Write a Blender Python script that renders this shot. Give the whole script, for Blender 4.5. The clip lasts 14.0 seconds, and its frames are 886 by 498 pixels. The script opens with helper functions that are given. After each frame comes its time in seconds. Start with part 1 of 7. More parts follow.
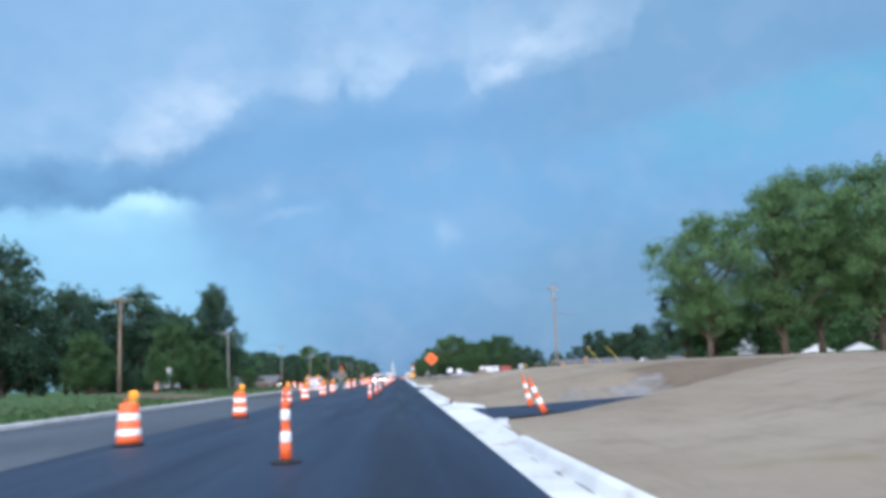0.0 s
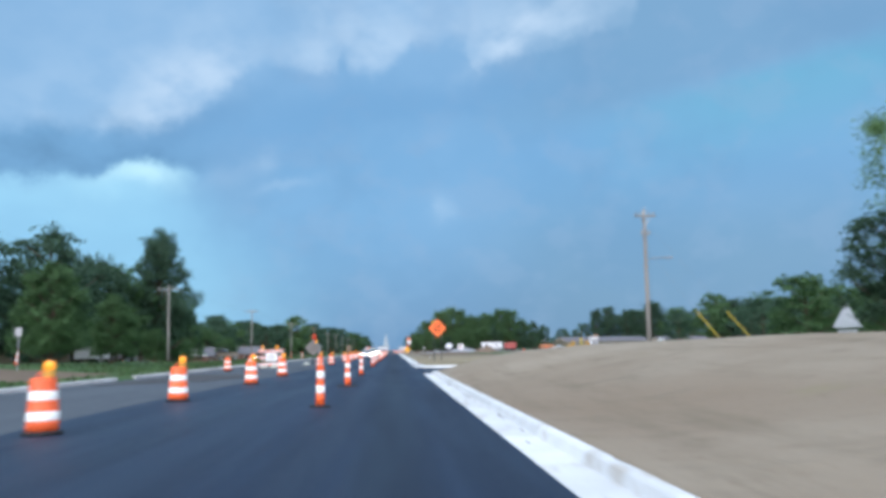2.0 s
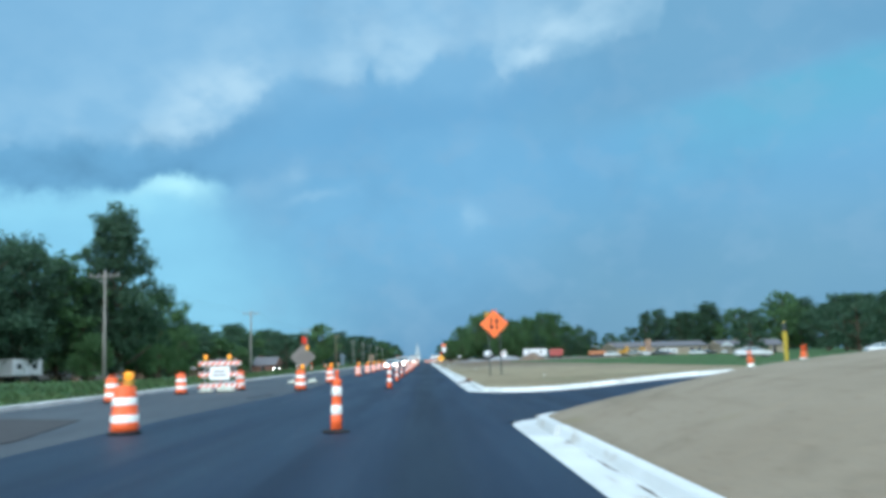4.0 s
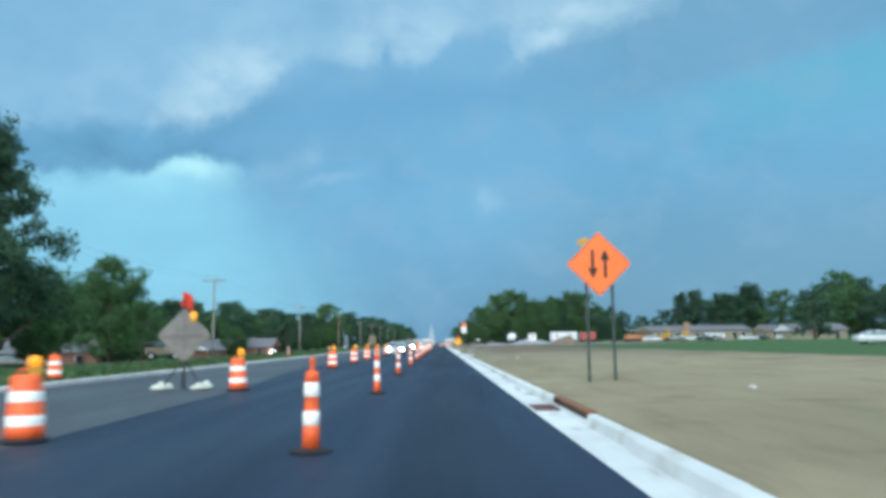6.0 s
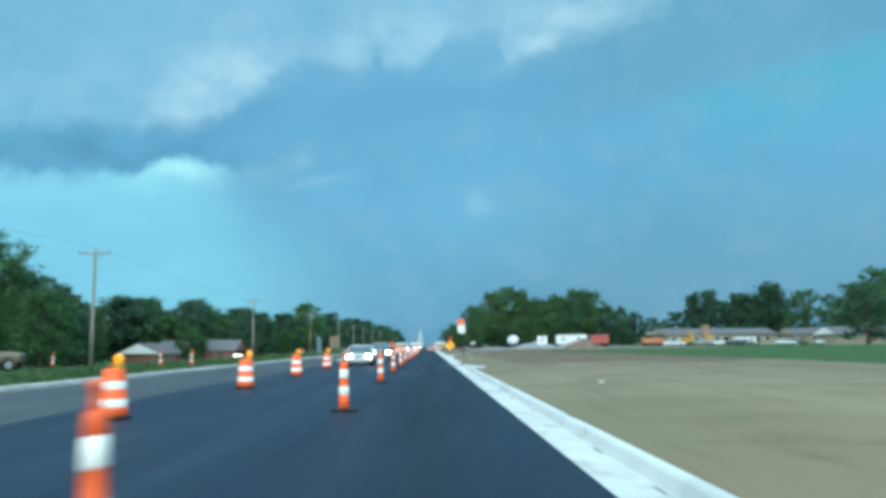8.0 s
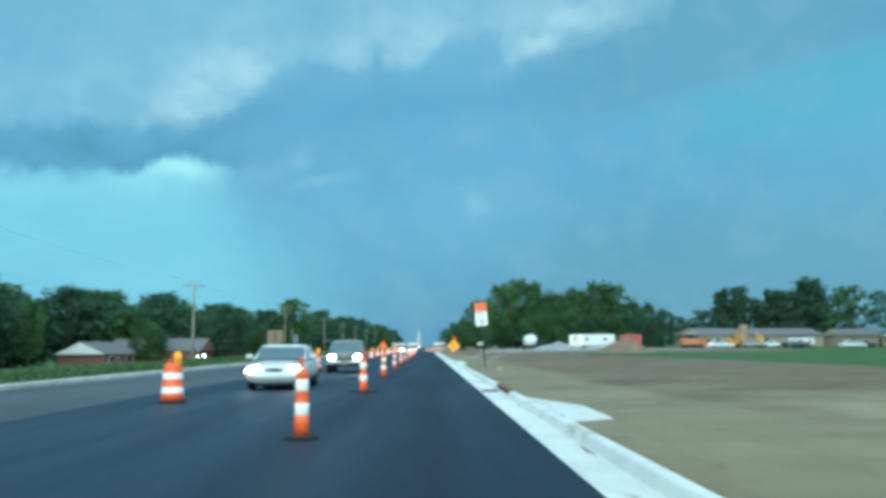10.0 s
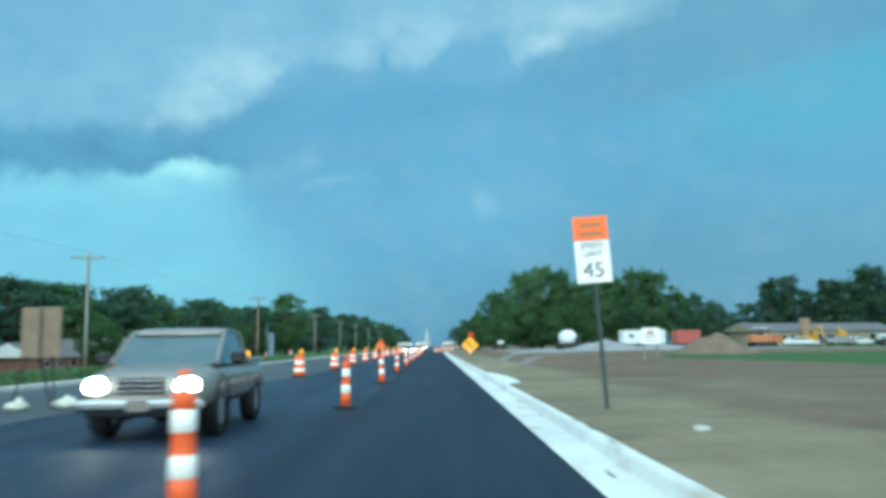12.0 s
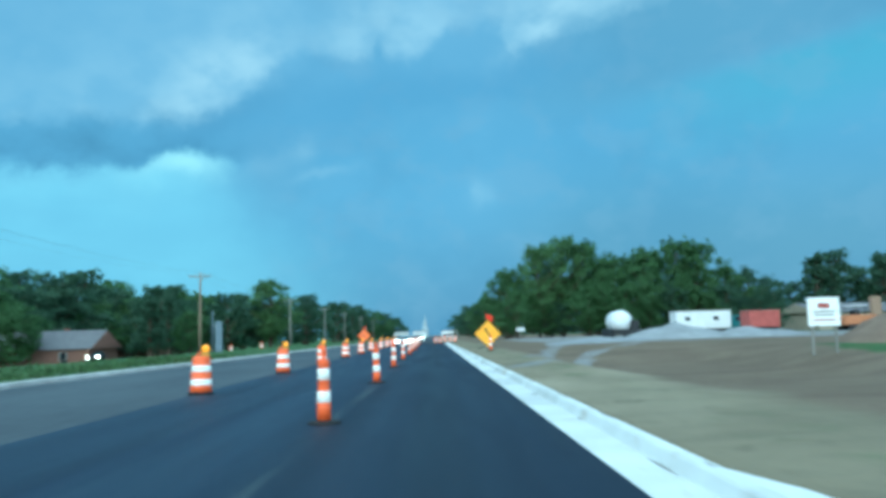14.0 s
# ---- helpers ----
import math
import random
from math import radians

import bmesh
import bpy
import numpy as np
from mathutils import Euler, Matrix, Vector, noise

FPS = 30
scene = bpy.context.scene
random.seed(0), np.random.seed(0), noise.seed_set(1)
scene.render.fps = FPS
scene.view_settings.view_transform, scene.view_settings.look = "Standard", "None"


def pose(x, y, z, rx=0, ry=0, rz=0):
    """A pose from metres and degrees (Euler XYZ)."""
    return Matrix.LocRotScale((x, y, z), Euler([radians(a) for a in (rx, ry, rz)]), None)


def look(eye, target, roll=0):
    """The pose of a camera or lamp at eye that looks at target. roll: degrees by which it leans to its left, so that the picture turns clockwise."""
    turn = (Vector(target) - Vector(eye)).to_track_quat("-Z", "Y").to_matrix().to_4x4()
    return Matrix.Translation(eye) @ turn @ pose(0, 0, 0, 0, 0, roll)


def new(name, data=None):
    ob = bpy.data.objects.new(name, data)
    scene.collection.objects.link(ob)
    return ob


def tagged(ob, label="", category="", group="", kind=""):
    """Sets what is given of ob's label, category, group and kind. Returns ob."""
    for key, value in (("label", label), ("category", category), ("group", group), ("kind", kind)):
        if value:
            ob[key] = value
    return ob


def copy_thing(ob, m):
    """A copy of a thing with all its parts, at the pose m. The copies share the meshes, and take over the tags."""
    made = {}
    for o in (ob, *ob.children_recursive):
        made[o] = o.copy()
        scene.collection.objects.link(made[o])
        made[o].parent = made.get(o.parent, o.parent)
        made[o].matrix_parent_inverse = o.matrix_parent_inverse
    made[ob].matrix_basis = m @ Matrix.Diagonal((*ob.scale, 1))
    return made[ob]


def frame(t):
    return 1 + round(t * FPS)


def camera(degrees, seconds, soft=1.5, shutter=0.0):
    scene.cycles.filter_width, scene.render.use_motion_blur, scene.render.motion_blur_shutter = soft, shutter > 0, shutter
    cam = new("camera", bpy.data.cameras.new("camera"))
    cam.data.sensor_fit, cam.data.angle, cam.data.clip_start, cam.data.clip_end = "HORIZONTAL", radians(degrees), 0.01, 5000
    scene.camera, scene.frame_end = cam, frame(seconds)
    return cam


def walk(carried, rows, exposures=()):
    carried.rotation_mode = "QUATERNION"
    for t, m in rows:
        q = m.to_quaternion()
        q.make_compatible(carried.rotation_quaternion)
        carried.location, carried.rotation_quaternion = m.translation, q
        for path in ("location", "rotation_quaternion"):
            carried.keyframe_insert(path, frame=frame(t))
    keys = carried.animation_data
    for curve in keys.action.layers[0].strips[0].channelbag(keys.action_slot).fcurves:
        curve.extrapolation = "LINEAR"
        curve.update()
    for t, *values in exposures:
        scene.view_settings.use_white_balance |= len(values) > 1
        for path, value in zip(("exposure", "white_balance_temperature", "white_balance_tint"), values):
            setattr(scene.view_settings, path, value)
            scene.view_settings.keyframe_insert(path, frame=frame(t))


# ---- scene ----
cam = camera(54.43, 14.0, soft=4.1, shutter=0.5)
PATH = [
    (0, pose(0.06, 0.00, 1.25, 98.25, 2.34, -2.81)),
    (0.5, pose(0.03, 7.55, 1.25, 97.87, 0.58, -3.96)),
    (1, pose(-0.01, 15.02, 1.25, 97.02, 0.97, -3.89)),
    (1.5, pose(-0.03, 22.30, 1.25, 96.63, 0.97, -3.67)),
    (2, pose(-0.03, 29.57, 1.25, 96.64, 0.93, -3.28)),
    (2.5, pose(-0.02, 36.92, 1.25, 97.47, 1.19, -2.88)),
    (3, pose(0.01, 44.22, 1.25, 97.57, 1.56, -2.09)),
    (3.83333, pose(-0.05, 55.91, 1.25, 97.32, 1.63, -1.32)),
    (4.66667, pose(-0.11, 67.61, 1.25, 97.07, 1.69, -0.55)),
    (5.5, pose(-0.17, 79.31, 1.25, 96.82, 1.76, 0.22)),
    (6, pose(-0.14, 86.38, 1.25, 96.17, 1.04, -0.26)),
    (6.5, pose(-0.11, 93.74, 1.25, 96.28, 1.58, -1.03)),
    (7, pose(-0.07, 100.97, 1.25, 96.36, 0.37, -0.62)),
    (7.5, pose(-0.05, 108.33, 1.25, 97.03, 0.74, 0.41)),
    (8, pose(-0.02, 115.83, 1.25, 96.39, 0.75, -0.99)),
    (8.83333, pose(0.01, 128.16, 1.25, 96.41, 0.61, -1.04)),
    (9.66667, pose(0.03, 140.49, 1.25, 96.43, 0.48, -1.09)),
    (10.5, pose(0.06, 152.82, 1.25, 96.45, 0.34, -1.14)),
    (11, pose(0.09, 160.22, 1.25, 95.76, 0.27, -1.50)),
    (11.5, pose(0.11, 167.63, 1.25, 95.86, 0.31, -1.09)),
    (12, pose(0.12, 174.93, 1.25, 96.41, 0.74, -0.52)),
    (12.5, pose(0.11, 182.24, 1.25, 96.05, 0.93, -0.47)),
    (13, pose(0.06, 189.52, 1.25, 95.34, 0.52, -0.11)),
    (13.5, pose(-0.01, 196.78, 1.25, 95.73, 0.18, -0.30)),
    (14, pose(-0.09, 203.93, 1.25, 95.71, 1.57, -0.63)),]
EXPOSURES = [(0.0, 0.22, 5985, 16), (1.0, 0.14, 5915, 11), (1.5, 0.15, 6015, 12), (2.0, 0.16, 6115, 14), (2.5, 0.16, 6115, 14), (3.0, 0.15, 5815, 8), (5.5, 0.12, 5815, -3), (6.0, 0.12, 5965, -1), (7.0, 0.10, 5915, -4), (7.5, 0.11, 5865, -6), (8.0, 0.10, 5665, -13), (10.5, 0.07, 5615, -19), (11.0, 0.06, 5550, -20), (11.5, 0.06, 5530, -15), (12.0, 0.08, 5650, -16), (12.5, 0.07, 5165, -21), (13.0, 0.08, 5515, -11), (13.5, 0.09, 5600, -12), (14.0, 0.07, 5115, -19)]
walk(cam, PATH, EXPOSURES)

# ---- world: storm sky, brighter clearing behind ----
SUN_ELEV, SUN_AZ = 24.0, 205.0          # degrees; azimuth clockwise from +y


def build_world():
    wd = bpy.data.worlds.new("storm_sky")
    scene.world = wd
    wd.use_nodes = True
    nt = wd.node_tree
    nt.nodes.clear()
    N = nt.nodes.new
    ln = nt.links.new

    def val(x):
        return x

    def math_node(op, a, b=None, c=None, clamp=False):
        n = N("ShaderNodeMath")
        n.operation = op
        n.use_clamp = clamp
        for i, s in enumerate((a, b, c)):
            if s is None:
                continue
            if isinstance(s, (int, float)):
                n.inputs[i].default_value = s
            else:
                ln(s, n.inputs[i])
        return n.outputs[0]

    def mix_col(f, a, b):
        n = N("ShaderNodeMix")
        n.data_type = "RGBA"
        if isinstance(f, (int, float)):
            n.inputs[0].default_value = f
        else:
            ln(f, n.inputs[0])
        for i, s in ((6, a), (7, b)):
            if isinstance(s, tuple):
                n.inputs[i].default_value = (*s, 1)
            else:
                ln(s, n.inputs[i])
        return n.outputs[2]

    def ramp01(x, lo, hi):
        n = N("ShaderNodeMapRange")
        n.interpolation_type = "SMOOTHSTEP"
        ln(x, n.inputs[0])
        n.inputs[1].default_value, n.inputs[2].default_value = lo, hi
        return n.outputs[0]

    tc = N("ShaderNodeTexCoord")
    sep = N("ShaderNodeSeparateXYZ")
    ln(tc.outputs["Generated"], sep.inputs[0])
    az = math_node("MULTIPLY", math_node("ARCTAN2", sep.outputs[0], sep.outputs[1]), 180 / math.pi)
    el = math_node("MULTIPLY", math_node("ARCSINE", sep.outputs[2]), 180 / math.pi)
    comb = N("ShaderNodeCombineXYZ")
    ln(az, comb.inputs[0])
    ln(el, comb.inputs[1])

    def noise_tex(scale, detail, rough, seed, sy=1.0):
        mp = N("ShaderNodeMapping")
        ln(comb.outputs[0], mp.inputs[0])
        mp.inputs["Location"].default_value = (seed * 13.7, seed * 5.1, seed)
        mp.inputs["Scale"].default_value = (1, sy, 1)
        n = N("ShaderNodeTexNoise")
        ln(mp.outputs[0], n.inputs["Vector"])
        n.inputs["Scale"].default_value = scale
        n.inputs["Detail"].default_value = detail
        n.inputs["Roughness"].default_value = rough
        return n

    # warped coordinates give the clouds torn edges
    nw = noise_tex(0.16, 4, 0.55, 1)
    ns = N("ShaderNodeSeparateColor")
    ln(nw.outputs["Color"], ns.inputs[0])
    nf = noise_tex(0.5, 4, 0.6, 6)
    nfs = N("ShaderNodeSeparateColor")
    ln(nf.outputs["Color"], nfs.inputs[0])

    def warped(base, chan, big, small):
        a = math_node("MULTIPLY_ADD", math_node("SUBTRACT", ns.outputs[chan], 0.5), big, base)
        return math_node("MULTIPLY_ADD", math_node("SUBTRACT", nfs.outputs[chan], 0.5), small, a)

    waz, wel = warped(az, 0, 2.6, 2.0), warped(el, 1, 1.8, 1.5)
    wel2 = warped(el, 2, 0.9, 0.5)

    def blob(a0, e0, ra, re, rot=0.0, hard=0.0):
        """A soft patch of cloud round (a0, e0) degrees, turned by rot."""
        c, s = math.cos(radians(rot)), math.sin(radians(rot))
        da, de = math_node("SUBTRACT", waz, a0), math_node("SUBTRACT", wel, e0)
        u = math_node("ADD", math_node("MULTIPLY", da, c / ra), math_node("MULTIPLY", de, s / ra))
        v = math_node("ADD", math_node("MULTIPLY", da, -s / re), math_node("MULTIPLY", de, c / re))
        r2 = math_node("ADD", math_node("MULTIPLY", u, u), math_node("MULTIPLY", v, v))
        if hard:
            return ramp01(r2, 1.0 + hard, 1.0 - hard)
        return math_node("EXPONENT", math_node("MULTIPLY", r2, -1.0))

    big = noise_tex(0.05, 5, 0.5, 3, 1.8)
    fine = noise_tex(0.22, 6, 0.55, 4, 1.6)
    streak = noise_tex(0.09, 4, 0.5, 5, 2.5)

    # deep grey-blue deck, paler with height, brighter towards the left
    low = (0.132, 0.275, 0.455)
    mid = (0.182, 0.398, 0.622)
    high = (0.230, 0.430, 0.640)
    col = mix_col(ramp01(el, 0.0, 10.0), low, mid)
    col = mix_col(ramp01(el, 11.0, 22.0), col, high)
    col = mix_col(math_node("MULTIPLY", ramp01(big.outputs[0], 0.38, 0.66), 0.22), col, (0.30, 0.52, 0.74))
    col = mix_col(math_node("MULTIPLY", ramp01(fine.outputs[0], 0.48, 0.75), 0.10), col, (0.34, 0.55, 0.76))
    # clear teal air on the far right, grey deck above its slanting edge
    edge = math_node("SUBTRACT", wel2, math_node("MULTIPLY_ADD", waz, 0.165, 13.0))
    right = ramp01(waz, 10.0, 24.0)
    under = math_node("MULTIPLY", ramp01(edge, 0.8, -1.0), ramp01(edge, -7.5, -0.6))
    col = mix_col(math_node("MULTIPLY", math_node("MULTIPLY", ramp01(edge, -1.6, 1.2), ramp01(waz, 3.0, 15.0)), 0.55), col, (0.168, 0.330, 0.478))
    col = mix_col(math_node("MULTIPLY", math_node("MULTIPLY", under, right), 0.85), col, (0.158, 0.435, 0.600))
    hazy = math_node("MULTIPLY", ramp01(waz, 0.0, 14.0), ramp01(el, 13.5, 5.0))
    col = mix_col(math_node("MULTIPLY", hazy, 0.62), col, (0.182, 0.335, 0.462))
    # rim of the shelf: open bright air under it on the left
    rise = math_node("MULTIPLY", ramp01(waz, -19.6, -17.0), ramp01(waz, -12.4, -15.0))
    rim = math_node("MULTIPLY_ADD", rise, 0.95, math_node("MULTIPLY_ADD", math_node("ADD", waz, 20.0), 0.085, 10.95))
    ragged = noise_tex(0.34, 6, 0.60, 11, 1.2)
    below = math_node("MULTIPLY_ADD", math_node("SUBTRACT", ragged.outputs[0], 0.5), 2.6, math_node("SUBTRACT", rim, wel))
    border = math_node("ADD", waz, math_node("MULTIPLY_ADD", wel, 0.62, 6.6))
    open_air = math_node("MULTIPLY", ramp01(below, -0.9, 1.5), ramp01(border, 5.0, -5.0))
    core = math_node("MULTIPLY", ramp01(below, -0.55, 1.0), ramp01(waz, -12.0, -14.0))
    veil = math_node("MULTIPLY_ADD", ramp01(streak.outputs[0], 0.35, 0.65), 0.30, 0.60)
    col = mix_col(math_node("MULTIPLY", open_air, veil), col, (0.325, 0.655, 0.840))
    col = mix_col(math_node("MULTIPLY", blob(-16.0, 3.0, 13, 6), 0.35), col, (0.31, 0.63, 0.81))
    glow = math_node("MULTIPLY", core, math_node("EXPONENT", math_node("MULTIPLY", math_node("MAXIMUM", below, 0.0), -0.7)))
    near_spot = math_node("MULTIPLY_ADD", blob(-16.3, 11.0, 3.0, 30.0), 0.72, 0.26)
    col = mix_col(math_node("MULTIPLY", glow, near_spot), col, (0.520, 0.860, 0.940))
    # dark shelf above it
    patchy = noise_tex(0.17, 5, 0.55, 17, 1.5)
    shade = math_node("MULTIPLY", math_node("MULTIPLY", ramp01(below, 0.55, -0.75), ramp01(below, -4.4, -0.9)), math_node("MULTIPLY_ADD", ramp01(patchy.outputs[0], 0.36, 0.60), 0.75, 0.45))
    col = mix_col(math_node("MULTIPLY", math_node("MULTIPLY", shade, ramp01(waz, -9.5, -16.0)), 0.72), col, (0.125, 0.275, 0.440))
    col = mix_col(math_node("MULTIPLY", math_node("MULTIPLY", blob(-16.0, 11.35, 1.9, 0.80, -8), ramp01(below, -0.5, 0.5)), 0.75), col, (0.60, 0.92, 0.97))
    # grey murk between the bright patch and the middle of the deck
    col = mix_col(math_node("MULTIPLY", blob(-10.6, 10.6, 2.8, 2.6, 30), 0.45), col, (0.205, 0.375, 0.560))
    mottle = noise_tex(0.28, 5, 0.55, 14, 1.25)
    col = mix_col(math_node("MULTIPLY", math_node("MULTIPLY", ramp01(mottle.outputs[0], 0.46, 0.66), ramp01(waz, -12.5, -8.0)), 0.26), col, (0.285, 0.430, 0.595))
    murk = noise_tex(0.11, 6, 0.60, 23, 1.1)
    col = mix_col(math_node("MULTIPLY", math_node("MULTIPLY", ramp01(murk.outputs[0], 0.42, 0.64), ramp01(waz, -14.0, -7.0)), 0.30), col, (0.150, 0.318, 0.505))
    col = mix_col(math_node("MULTIPLY", blob(-13.0, 14.6, 4.5, 1.0, 24), 0.5), col, (0.130, 0.300, 0.500))
    col = mix_col(math_node("MULTIPLY", blob(-6.5, 15.0, 7.0, 2.4, 15), 0.35), col, (0.150, 0.345, 0.575))
    col = mix_col(math_node("MULTIPLY", blob(4.0, 16.6, 9.0, 1.5, 5), 0.40), col, (0.140, 0.335, 0.560))
    # pale torn cloud over a slanting lower edge, with wisps drawn along it
    pale = (0.525, 0.690, 0.820)

    def by_azimuth(stops, lo=-32.0, hi=32.0, top=30.0):
        """A smooth height (or strength) along the sky's azimuth."""
        n = N("ShaderNodeValToRGB")
        n.color_ramp.interpolation = "LINEAR"
        el_ = n.color_ramp.elements
        for k, (a, v) in enumerate(stops):
            p = (a - lo) / (hi - lo)
            e = el_[k] if k < 2 else el_.new(p)
            e.position = p
            e.color = (v / top, v / top, v / top, 1)
        u = math_node("DIVIDE", math_node("SUBTRACT", waz2, lo), hi - lo)
        ln(u, n.inputs[0])
        return math_node("MULTIPLY", n.outputs[0], top)

    waz2 = warped(az, 2, 1.5, 1.8)
    lip = by_azimuth([(-31, 13.0), (-25.5, 13.6), (-18.5, 14.1), (-15.0, 14.3), (-12.6, 15.4), (-10.8, 16.7), (-9.8, 17.9), (-8.5, 18.5), (-6.0, 18.5), (-3.8, 18.4), (-3.2, 19.4), (-2.7, 18.5),
                      (-1.5, 18.2), (-0.2, 18.9), (1.5, 20.1), (4.1, 20.4), (5.1, 19.8), (5.8, 18.1), (7.3, 18.8), (10.5, 19.6), (13.5, 20.2), (16.3, 20.6), (17.6, 23), (31, 27)])
    power = by_azimuth([(-31, 0.38), (-24, 0.48), (-18.5, 0.66), (-15.5, 0.95), (-11.6, 1.0), (-9.8, 0.55), (-8.2, 0.36), (-6.6, 0.55), (-4.6, 0.88), (-3.2, 0.72), (-2.7, 1.0), (-0.6, 1.0), (1.4, 0.66),
                        (4.1, 0.52), (5.1, 0.55), (5.7, 1.0), (9.4, 1.0), (13.4, 0.82), (16.3, 0.40), (20, 0.08)], top=1.0)
    over = math_node("SUBTRACT", warped(el, 1, 1.3, 1.9), lip)
    wisp_map = N("ShaderNodeMapping")
    ln(comb.outputs[0], wisp_map.inputs[0])
    wisp_map.inputs["Rotation"].default_value = (0, 0, radians(-38))
    wisp_map.inputs["Scale"].default_value = (0.75, 1.2, 1)
    wisp = N("ShaderNodeTexNoise")
    ln(wisp_map.outputs[0], wisp.inputs["Vector"])
    wisp.inputs["Scale"].default_value, wisp.inputs["Detail"].default_value, wisp.inputs["Roughness"].default_value = 0.36, 4, 0.50
    body = math_node("MULTIPLY", ramp01(over, -0.6, 1.0), math_node("EXPONENT", math_node("MULTIPLY", math_node("MAXIMUM", over, 0.0), -0.21)))
    texture = math_node("MULTIPLY_ADD", ramp01(wisp.outputs[0], 0.32, 0.66), 0.55, 0.47)
    cover = math_node("MULTIPLY", math_node("MULTIPLY", body, power), texture)
    col = mix_col(math_node("MULTIPLY", cover, 0.92), col, pale)
    # bright heads of the two nearest billows
    heads = math_node("MAXIMUM", math_node("MULTIPLY", blob(-13.6, 16.9, 2.8, 1.5, 22), 0.75), math_node("MULTIPLY", blob(8.6, 20.3, 3.4, 0.9, 30), 0.70))
    col = mix_col(math_node("MULTIPLY", heads, ramp01(wisp.outputs[0], 0.20, 0.60)), col, (0.56, 0.71, 0.83))
    for a0, e0, ra, re, rot, k in ((3.2, 9.1, 0.8, 0.8, 20, 0.28), (-8.6, 12.5, 1.0, 0.9, 20, 0.24), (-7.0, 11.0, 2.2, 0.45, 14, 0.22), (-10.8, 11.3, 1.6, 0.7, 20, 0.12)):
        col = mix_col(math_node("MULTIPLY", blob(a0, e0, ra, re, rot), k), col, pale)
    # overhead and behind, beyond the storm's edge, the sky is bright and more neutral
    up = ramp01(el, 26.0, 60.0)
    col = mix_col(up, col, (0.80, 0.98, 1.22))
    back = math_node("MULTIPLY", ramp01(sep.outputs[1], 0.35, -0.55), ramp01(el, -2.0, 6.0))
    lit = mix_col(ramp01(streak.outputs[0], 0.35, 0.65), (1.70, 1.90, 2.20), (2.30, 2.35, 2.45))
    col = mix_col(back, col, lit)
    # ground haze under the horizon
    col = mix_col(ramp01(el, 0.0, -1.0), col, (0.10, 0.16, 0.22))

    sky = N("ShaderNodeTexSky")
    sky.sky_type = "NISHITA"
    sky.sun_disc = False
    sky.sun_elevation, sky.sun_rotation = radians(SUN_ELEV), radians(SUN_AZ)
    bg1, bg2, mixs, out = N("ShaderNodeBackground"), N("ShaderNodeBackground"), N("ShaderNodeMixShader"), N("ShaderNodeOutputWorld")
    ln(sky.outputs[0], bg1.inputs[0])
    bg1.inputs[1].default_value = 0.08
    ln(col, bg2.inputs[0])
    bg2.inputs[1].default_value = 1.0
    mixs.inputs[0].default_value = 0.94
    ln(bg1.outputs[0], mixs.inputs[1])
    ln(bg2.outputs[0], mixs.inputs[2])
    ln(mixs.outputs[0], out.inputs[0])


build_world()
sun_data = bpy.data.lights.new("low_sun_through_cloud", "SUN")
sun_data.energy, sun_data.angle, sun_data.color = 0.95, radians(30), (1.0, 0.93, 0.84)
sun = new("low_sun_through_cloud", sun_data)
sa, se = radians(SUN_AZ), radians(SUN_ELEV)
sun.matrix_world = look((40 * math.sin(sa), 40 * math.cos(sa), 40 * math.tan(se)), (0, 0, 0))


